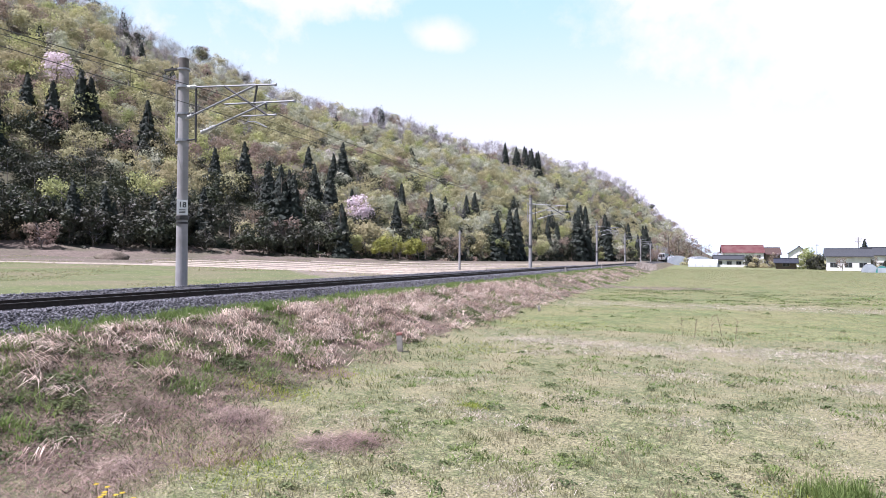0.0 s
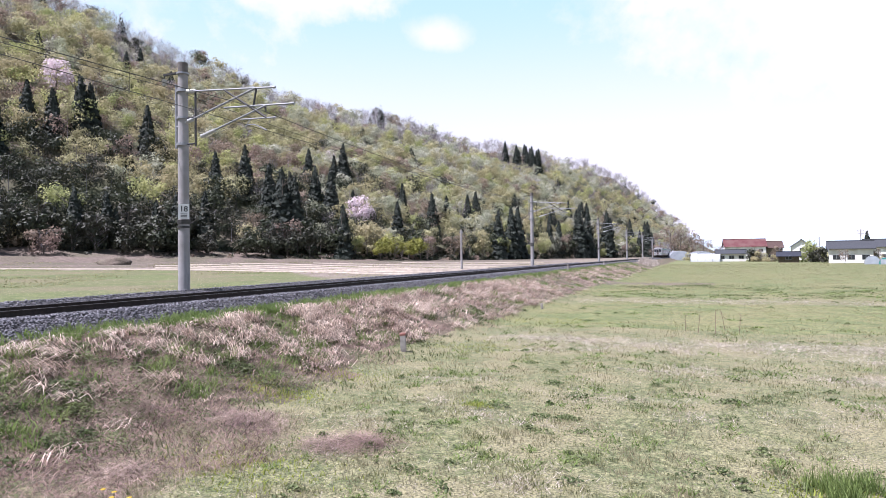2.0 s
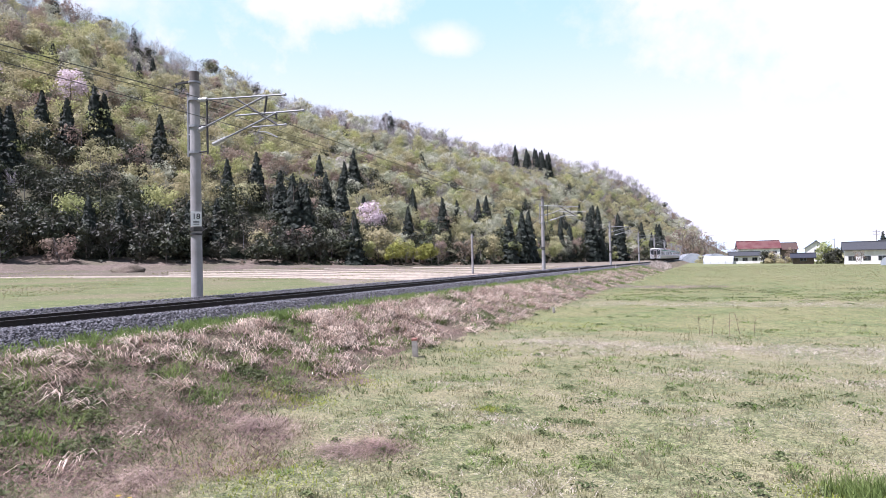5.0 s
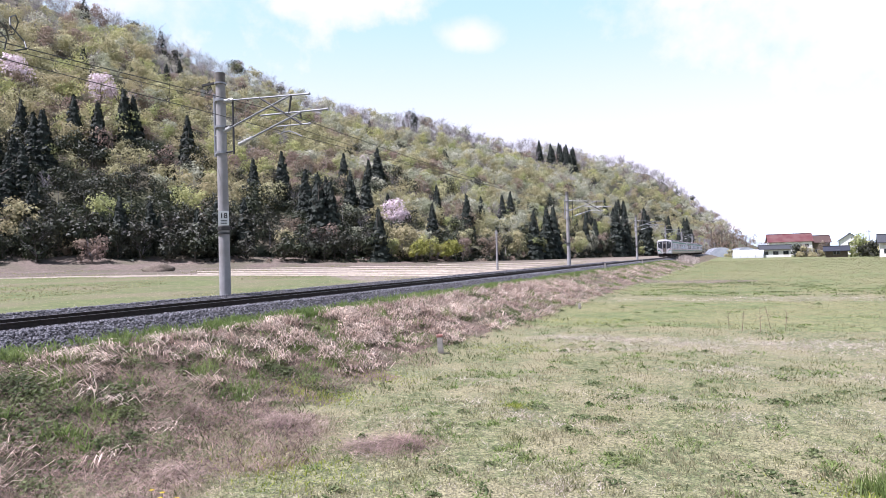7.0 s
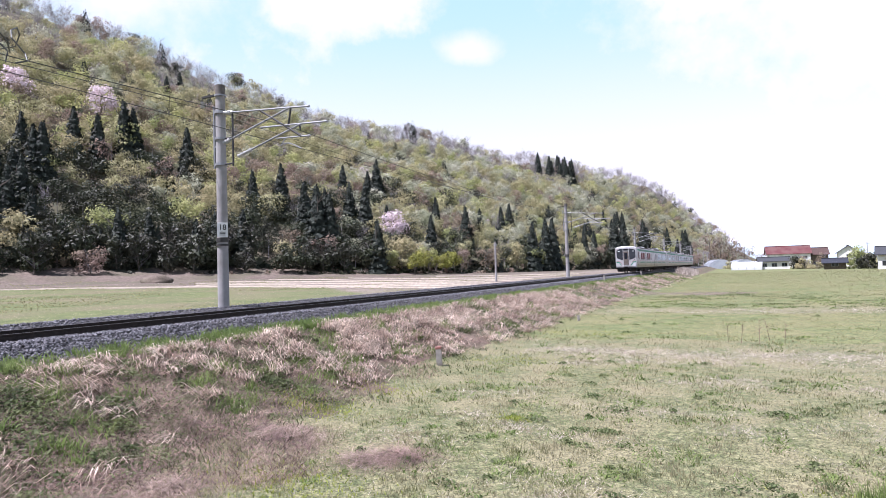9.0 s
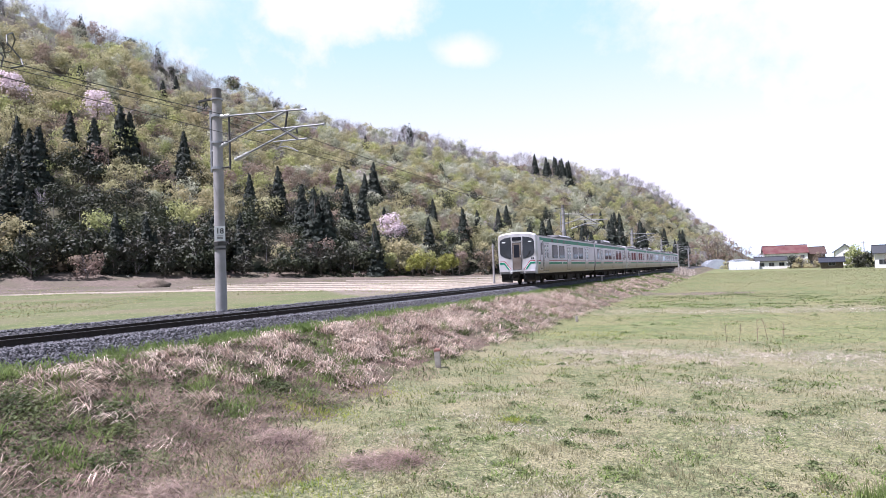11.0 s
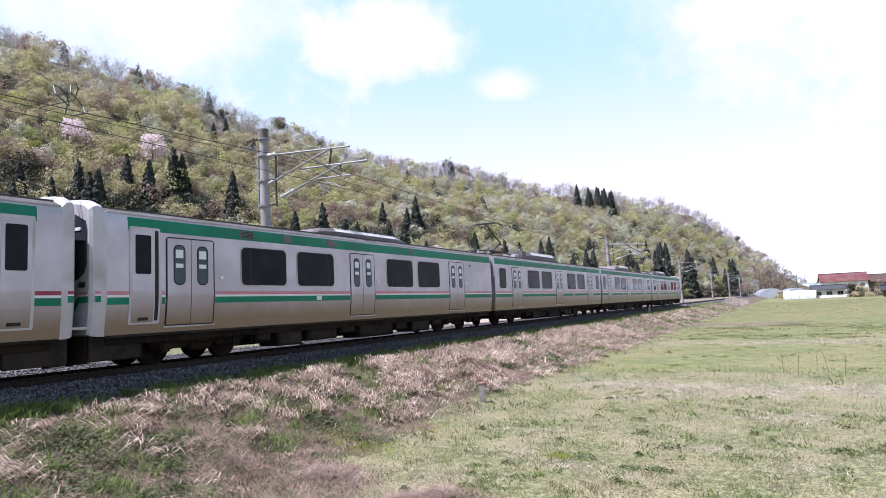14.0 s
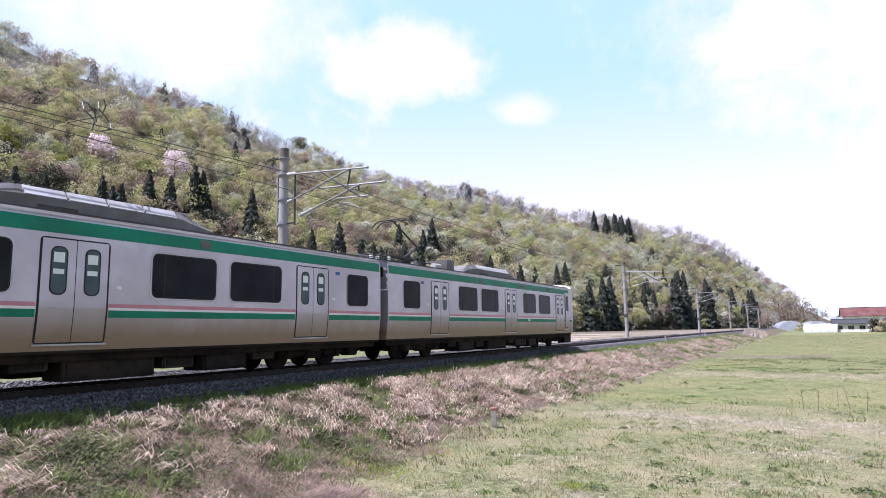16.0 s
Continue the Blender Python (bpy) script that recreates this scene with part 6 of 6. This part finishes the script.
    k = (tx > -6.5) & ((ty < 19) | (ty > 40) | (r.random(len(tx)) < 0.25))
    ty = np.where(ty > 40, 41 + (ty - 40) * 0.3, ty)
    tx, ty, tr = tx[k], ty[k], tr[k]
    X, Y = [], []
    for a, b, c in zip(tx, ty, tr):
        m = 40
        q = r.normal(0, (0.05 + 0.006 * c) * r.uniform(0.5, 1.5), (m, 2)); X.append(a + q[:, 0]); Y.append(b + q[:, 1])
    X, Y = np.concatenate(X), np.concatenate(Y); R = np.hypot(X, Y)
    sward("grass_tufts", "green weed tufts scattered in the field", G["bright"], "weeds", X, Y, r.uniform(0.05, 0.14, len(X)) + 0.001 * R, 0.006 + 0.0005 * R, r.uniform(0.5, 1.0, len(X)), r)
    # low dark weeds in rows across the farther plot
    n = 6000
    cx, cy = r.uniform(-6, 45, 240), 42 + 17 * r.random(240)
    q = r.integers(0, 240, n)
    X, Y = cx[q] + r.normal(0, 0.55, n), cy[q] + r.normal(0, 0.3, n)
    k = X > -6.5
    sward("plot_weeds", "dark green weeds in rows across the field", G["weed"], "weeds", X[k], Y[k], r.uniform(0.05, 0.16, k.sum()), 0.03, r.uniform(0.2, 0.9, k.sum()), r)
    # bank: long dead grass in clumps, combed downhill
    X, Y, H, A = [], [], [], []
    for yy in 4.0 * np.exp(r.random(2500) * math.log(120 / 4.0)):
        xx = -11.6 + 3.5 * r.random() ** 1.25
        if fbm(xx, yy, 1.9, 2.0) < -0.5 or (yy < 12.5 and r.random() < 0.9) or (xx > -9.4 and r.random() < 0.55) or (yy > 42 and r.random() < 0.75):
            continue
        m = 36
        sp = 0.08 + 0.004 * yy
        X.append(xx + r.normal(0, sp, m)); Y.append(yy + r.normal(0, sp * 1.3, m))
        H.append(r.uniform(0.45, 1.0) * r.uniform(0.6, 1.1, m)); A.append(np.full(m, r.normal(-0.95, 0.16)))
    X, Y, H, A = (np.concatenate(q) for q in (X, Y, H, A)); R = np.hypot(X, Y)
    k = (np.hypot(X + 7.73, Y - 15.9) > 0.75) & (np.hypot(X + 7.45, Y - 15.3) > 0.7)
    X, Y, H, A, R = X[k], Y[k], H[k], A[k], R[k]
    sward("bank_grass", "long dead pale grass combed down the railway bank", G["bank"], "dead grass", X, Y, H, 0.0034 + 0.0003 * R, r.uniform(0.86, 1.03, len(X)), r, to=A + r.normal(0, 0.12, len(X)))
    # long stray stalks lying about
    n = 700
    x, y, R = spray(r, n, 5.5, 26, 12, 70); k = (x < -5.8) & (x > -11.7)
    sward("stray_stalks", "long pale dead stalks lying over the weeds", G["straw"], "dead stalks", x[k], y[k], r.uniform(0.3, 0.75, k.sum()), 0.0035, r.uniform(0.98, 1.06, k.sum()), r)
    # brown litter on the lower, nearer bank and foot
    n = 120000
    x, y, R = spray(r, n, 5.0, 60, 8, 72)
    k = (x < np.where(y < 9, -6.2, -7.6) + 0.9 * fbm(x, y, 1.4, 1.0)) & (x > -12.2) & (fbm(x, y, 1.0, 6.0) < np.where(y < 14, 0.8, 0.05)) & (np.hypot(x + 7.73, y - 15.9) > 0.4)
    sward("weed_litter", "tangled brown dead weeds on the bank", G["litter"], "dead weeds", x[k], y[k], r.uniform(0.08, 0.36, k.sum()), 0.0025 + 0.0003 * R[k], r.uniform(0.75, 1.03, k.sum()), r)
    # fine broken stalks that cover the near bank
    n = 170000
    x, y, R = spray(r, n, 5.0, 24, 14, 72)
    k = (y < 12.0 + 1.6 * fbm(x, y, 1.2, 3.0)) & (x < np.where(y < 9, -5.9, -7.4) + 0.9 * fbm(x, y, 1.4, 1.0)) & (x > -12.2) & (np.hypot(x + 7.73, y - 15.9) > 0.3)
    sward("bank_thatch", "fine broken brown stalks matted on the near bank", G["thatch"], "dead weeds", x[k], y[k], r.uniform(0.05, 0.2, k.sum()), 0.0018 + 0.00012 * R[k], r.uniform(0.35, 1.02, k.sum()), r, short=True)
    # green weeds on the bank
    n = 50000
    x, y, R = spray(r, n, 5.5, 130, 3, 72)
    k = (x < -6.6) & (x > -12.1) & (fbm(x, y, 1.3, 7.5) > np.where(y < 12.5, 0.0, np.where(y > 40, -0.6, 0.12)))
    sward("bank_weeds", "low dark green weeds among the dead grass", G["weed"], "weeds", x[k], y[k], r.uniform(0.06, 0.2, k.sum()), 0.005 + 0.0005 * R[k], r.uniform(0.3, 1.0, k.sum()), r)
    # bright tufts on the lip of the bank
    X, Y = [], []
    for yy in np.exp(r.uniform(math.log(4), math.log(120), 1100)):
        m = 46
        c = r.uniform(-12.35, -11.5) if r.random() < 0.78 else r.uniform(-11.4, -8.4)
        if yy < 11.5 and r.random() < 0.6:
            continue
        sp = (0.07 + 0.003 * yy) * r.uniform(0.6, 1.5)
        X.append(c + r.normal(0, sp, m)); Y.append(yy + r.normal(0, sp * 1.6, m))
    X, Y = np.concatenate(X), np.concatenate(Y); k = X > -12.45; X, Y = X[k], Y[k]; R = np.hypot(X, Y)
    sward("bank_tufts", "bright green grass tufts along the bank's lip", G["bright"], "grass", X, Y, r.uniform(0.14, 0.38, len(X)), 0.005 + 0.0004 * R, r.uniform(0.3, 0.9, len(X)), r)
    # lime patch at the bank's foot, bright patches in the field
    X, Y = [], []
    for cx, cy, sx, sy, m in ((-7.9, 10.3, 0.5, 0.35, 1500), (-7.6, 12.4, 0.6, 0.4, 500), (-3.75, 10.8, 0.16, 0.13, 260), (-5.6, 6.6, 0.7, 0.4, 900), (1.3, 8.3, 0.35, 0.2, 500), (-6.2, 18, 0.9, 0.6, 500), (-5.6, 26, 1.6, 0.8, 700)):
        X.append(cx + r.normal(0, sx, m)); Y.append(cy + r.normal(0, sy, m))
    X, Y = np.concatenate(X), np.concatenate(Y)
    for cx, cy in ((1.37, 8.39), (1.72, 8.49), (1.47, 8.04)):
        tx, ty = cx + r.normal(0, 0.12, 260), cy + r.normal(0, 0.1, 260)
        sward("tall_tuft", "tall bright green grass tuft at the field corner", G["bright"], "grass", tx, ty, r.uniform(0.12, 0.34, 260), 0.006, r.uniform(0.1, 0.6, 260), r)
    sward("lime_grass", "lime-green young grass patches", G["lime"], "grass", X, Y, r.uniform(0.04, 0.11, len(X)), 0.009, r.uniform(0.2, 0.9, len(X)), r)
    # deeper green growth in the hollow along the bank's foot
    n = 26000
    x, y, R = spray(r, n, 5.0, 14, 4, 60)
    k = (x > -7.2) & (fbm(x, y, 0.55, 4.4) > -0.05 + 0.12 * (x + 4))
    sward("hollow_grass", "deeper green grass along the bank's foot", G["bright"], "grass", x[k], y[k], r.uniform(0.03, 0.09, k.sum()), 0.006, r.uniform(0.5, 1.0, k.sum()), r, short=True)
    # cut straw left in heaps
    for cx, cy, sx, sy, m, lab in ((-7.0, 8.3, 0.6, 0.32, 1500, "flattened heap of pale cut straw"), (-5.1, 7.8, 0.22, 0.2, 500, "small heap of cut dry straw"), (-4.6, 8.05, 0.26, 0.22, 700, "heap of brown dead stalks"), (-6.75, 5.75, 0.4, 0.25, 700, "flattened heap of pale cut straw"), (-8.3, 7.6, 0.6, 0.5, 900, "heap of brown dead stalks")):
        x, y = cx + r.normal(0, sx, m), cy + r.normal(0, sy, m)
        V, F = blades(x, y, r.uniform(0.2, 0.55, m), 0.0035, r.uniform(1.0, 1.06, m), r)
        lift = np.repeat(0.16 * np.exp(-((x - cx) / sx) ** 2 - ((y - cy) / sy) ** 2) * r.random(m), 6)
        V[:, 2] += lift
        tagged(array_mesh("straw_heap", V, F, G["thatch"] if "pale" in lab or "small" in lab else G["litter"]), lab, "straw heap", kind="stuff")
    # upright dry stalks
    for cx, cy in ((0.0, 23.3), (0.55, 23.0), (1.3, 23.6), (-0.4, 23.6), (0.9, 24.2)):
        st = thing("dry_stalk", "dry upright weed stalk in the field", "weed stalk", "dry stalks", pose(cx, cy, float(ground_z(cx, cy))))
        bm = bmesh.new()
        t = Vector((r.uniform(-0.15, 0.15), r.uniform(-0.1, 0.1), r.uniform(0.5, 0.85)))
        tube(bm, (0, 0, -0.05), t, 0.010, 0.005, 5)
        part("stem", bm, G["litter"], st)
        for k in range(4):
            f = r.uniform(0.4, 0.95); a = r.uniform(0, 6.28)
            bm = bmesh.new(); tube(bm, t * f, t * f + Vector((math.cos(a) * 0.12, math.sin(a) * 0.12, 0.14)), 0.005, 0.003, 4)
            part("twig", bm, G["litter"], st)
    # leafy weeds: dark patches on the near bank, rosettes and clumps in the field
    def leafy(name, label, mat, clumps, leaf):
        C, N, S = [], [], []
        for cx, cy, sx, h, m in clumps:
            q = r.normal(0, sx, (m, 2)) * [1.0, 0.8]
            px, py = cx + q[:, 0], cy + q[:, 1]
            fall = np.exp(-(q ** 2).sum(1) / (2.2 * sx * sx))
            C.append(np.stack([px, py, ground_z(px, py) + 0.01 + h * fall * r.uniform(0.15, 1.0, m)], 1))
            d = r.normal(0, 0.55, (m, 3)); d[:, 2] += 1.0
            N.append(d / np.linalg.norm(d, axis=1, keepdims=True)); S.append(leaf * r.uniform(0.5, 1.4, m) * (1 + 0.02 * np.hypot(cx, cy)))
        v, f = cards(np.concatenate(C), np.concatenate(N), np.concatenate(S), r, 1.9)
        tagged(array_mesh(name, v, f, mat), label, "weeds", kind="stuff")

    near = [(-10.4, 6.1, 0.34, 0.26, 420), (-9.2, 5.5, 0.34, 0.2, 300), (-9.65, 7.15, 0.24, 0.22, 260), (-9.0, 6.85, 0.2, 0.18, 200), (-8.95, 10.6, 0.25, 0.16, 300), (-10.9, 8.2, 0.35, 0.12, 240), (-10.2, 9.4, 0.4, 0.10, 220), (-8.3, 6.1, 0.25, 0.1, 160)]
    near += [(r.uniform(-11.6, -8.0), r.uniform(5, 30), r.uniform(0.1, 0.3), r.uniform(0.05, 0.14), 90) for _ in range(80)]
    small = [(r.uniform(-12.0, -7.6), 4.5 * math.exp(r.random() * math.log(4)), r.uniform(0.12, 0.35), r.uniform(0.05, 0.13), 170) for _ in range(110)]
    leafy("small_weeds", "small fresh green leaves among the dead stalks", G["rosette"], small, 0.018)
    leafy("leafy_weeds", "dark green leafy weeds among the dead stalks", G["weed"], near, 0.034)
    spots = [(-2.5, 9.6, 0.07, 0.10, 130), (-2.05, 10.5, 0.12, 0.08, 160), (-2.5, 10.5, 0.12, 0.06, 120), (-2.85, 13.2, 0.12, 0.1, 130), (-2.2, 12.2, 0.2, 0.08, 200), (0.5, 12.4, 0.16, 0.07, 180), (-0.3, 55.5, 0.5, 0.5, 300), (0.7, 53.9, 0.5, 0.45, 300), (-3.4, 54, 0.5, 0.3, 240), (4.5, 52, 0.4, 0.3, 240), (2.2, 57, 0.5, 0.3, 240)]
    for _ in range(130):
        q = 6.0 * math.exp(r.random() * math.log(9)); b = math.radians(r.uniform(-17, 38))
        if -math.sin(b) * q > -6.3:
            spots.append((-math.sin(b) * q, math.cos(b) * q, r.uniform(0.03, 0.1) * (1 + 0.02 * q), r.uniform(0.03, 0.08) * (1 + 0.02 * q), 60))
    leafy("field_rosettes", "low dark rosettes of weeds in the field", G["rosette"], spots, 0.022)
    # pale matted litter on the drier ground
    X, Y = [], []
    for cx, cy, sx, sy, m in ((1.8, 15.6, 0.9, 0.5, 2600), (1.9, 11.7, 0.6, 0.35, 2000), (-1.1, 12.2, 0.6, 0.25, 1500), (3.4, 13.4, 0.9, 0.5, 2400), (2.6, 18.2, 1.4, 0.5, 2400), (-6.2, 21.5, 0.9, 0.5, 1500)):
        X.append(cx + r.normal(0, sx, m)); Y.append(cy + r.normal(0, sy, m))
    X, Y = np.concatenate(X), np.concatenate(Y)
    sward("matted_litter", "grey-white matted straw on bare patches", G["straw"], "dry grass", X, Y, r.uniform(0.03, 0.11, len(X)), 0.0030, r.uniform(0.7, 1.03, len(X)), r, short=True)
    # yellow flowers
    M_YEL = material("yellow_petals", (0.44, 0.3025, 0.011), (0.4675, 0.3575, 0.022), 30, 0.6)
    for k in range(9):
        x, y = -6.0 + r.normal(0, 0.16), 4.9 + r.normal(0, 0.12)
        z = float(ground_z(x, y))
        f = thing("yellow_flower", "small yellow dandelion-like flower in the grass", "flower", "yellow flowers", pose(x, y, z))
        hh = r.uniform(0.10, 0.17)
        bm = bmesh.new(); tube(bm, (0, 0, 0), (0, 0, hh), 0.004, seg=5)
        part("stem", bm, G["weed"], f)
        bm = bmesh.new()
        for q in range(9):
            a = q * 0.698
            vs = [bm.verts.new(p) for p in ((0, 0, hh), (math.cos(a - 0.3) * 0.022, math.sin(a - 0.3) * 0.022, hh + 0.012), (math.cos(a) * 0.034, math.sin(a) * 0.034, hh + 0.010), (math.cos(a + 0.3) * 0.022, math.sin(a + 0.3) * 0.022, hh + 0.012))]
            bm.faces.new(vs)
        part("petals", bm, M_YEL, f)
    # pale dry reeds beside the line, far along
    n = 1600
    x, y = r.uniform(-11.5, -8.5, n), 150 + r.normal(0, 7, n)
    sward("dry_reeds", "tall pale dry reeds beside the line", G["straw"], "reeds", x, y, r.uniform(0.5, 1.4, n), 0.045, r.uniform(0.1, 0.5, n), r)
    # tussocks and rough grass of the far paddies
    n = 26000
    x, y, R = spray(r, n, 24, 190, 8, 70)
    k = x < -19
    kk = fbm(x, y, 12.0, 2.0) > 0.1
    sward("paddy_grass", "green grass of the far paddies", G["green"], "grass", x[k & kk], y[k & kk], 0.12 + 0.001 * R[k & kk], 0.006 + 0.0006 * R[k & kk], 0.6, r)
    sward("paddy_straw", "straw stubble of the far paddies", G["straw"], "stubble", x[k & ~kk], y[k & ~kk], 0.06 + 0.0006 * R[k & ~kk], 0.005 + 0.0003 * R[k & ~kk], 0.95, r)


build_grass()


# ---------------------------------------------------------------- ballast stones
def build_ballast():
    r = np.random.default_rng(41)
    n = 52000
    y = 3.0 * np.exp(r.random(n) * math.log(95 / 3.0))
    x = np.concatenate([r.uniform(-13.6, -12.1, int(n * 0.62)), r.uniform(-17.6, -13.4, n - int(n * 0.62))])
    r.shuffle(x)
    d = np.minimum(np.abs(x - (TRACK_X + 0.566)), np.abs(x - (TRACK_X - 0.566)))
    k = d > 0.075
    x, y = x[k], y[k]; n = len(x)
    z = np.interp(x, [-17.6, -17.3, -16.2, -15.75, -15.25, -12.98, -12.3, -12.0], [-0.15, -0.06, 0.0, -0.10, -0.165, -0.165, -0.48, -0.53]) + r.normal(0, 0.012, n)
    s = r.uniform(0.022, 0.042, n) * (1 + np.clip(y - 18, 0, 60) * 0.012)
    base = np.array([(1, 0, 0), (0, 1, 0), (-1, 0, 0), (0, -1, 0), (0, 0, 0.8), (0, 0, -0.8)], dtype=float)
    V = base[None] * r.uniform(0.65, 1.25, (n, 6, 1)) + r.normal(0, 0.12, (n, 6, 3))
    a, b = r.uniform(0, 6.283, n), r.uniform(-0.9, 0.9, n)
    ca, sa, cb, sb = np.cos(a), np.sin(a), np.cos(b), np.sin(b)
    X_, Y_, Z_ = V[..., 0], V[..., 1], V[..., 2]
    Y2, Z2 = Y_ * cb[:, None] - Z_ * sb[:, None], Y_ * sb[:, None] + Z_ * cb[:, None]
    X3, Y3 = X_ * ca[:, None] - Y2 * sa[:, None], X_ * sa[:, None] + Y2 * ca[:, None]
    V = np.stack([X3, Y3, Z2], -1) * s[:, None, None] + np.stack([x, y, z], 1)[:, None, :]
    f = np.array([(0, 1, 4), (1, 2, 4), (2, 3, 4), (3, 0, 4), (1, 0, 5), (2, 1, 5), (3, 2, 5), (0, 3, 5)])
    F = (np.arange(n)[:, None, None] * 6 + f[None]).reshape(-1, 3)
    tagged(array_mesh("ballast", V.reshape(-1, 3), F, M_STONE), "loose grey crushed stone ballast under the track", "ballast", kind="stuff")


build_ballast()


# ---------------------------------------------------------------- movement
def motions():
    # how far along the line the leading cab stands, second by second
    times = [0.0, 3.0, 5.5, 6.0, 7.0, 8.0, 8.5, 9.0, 10.25, 11.5, 12.0, 12.5, 13.0, 13.5, 14.0, 14.5, 15.0, 15.5, 16.0]
    places = [305.0, 233.3, 173.5, 161.6, 138.0, 114.4, 102.1, 89.8, 60.1, 30.4, 17.8, 4.7, -7.9, -20.6, -32.6, -45.2, -57.5, -70.2, -82.85]
    for k, c in enumerate(cars):
        walk(c, [(t, pose(TRACK_X, p + 20 * k + (0.4 if k > 1 else 0), 0)) for t, p in zip(times, places)])


motions()
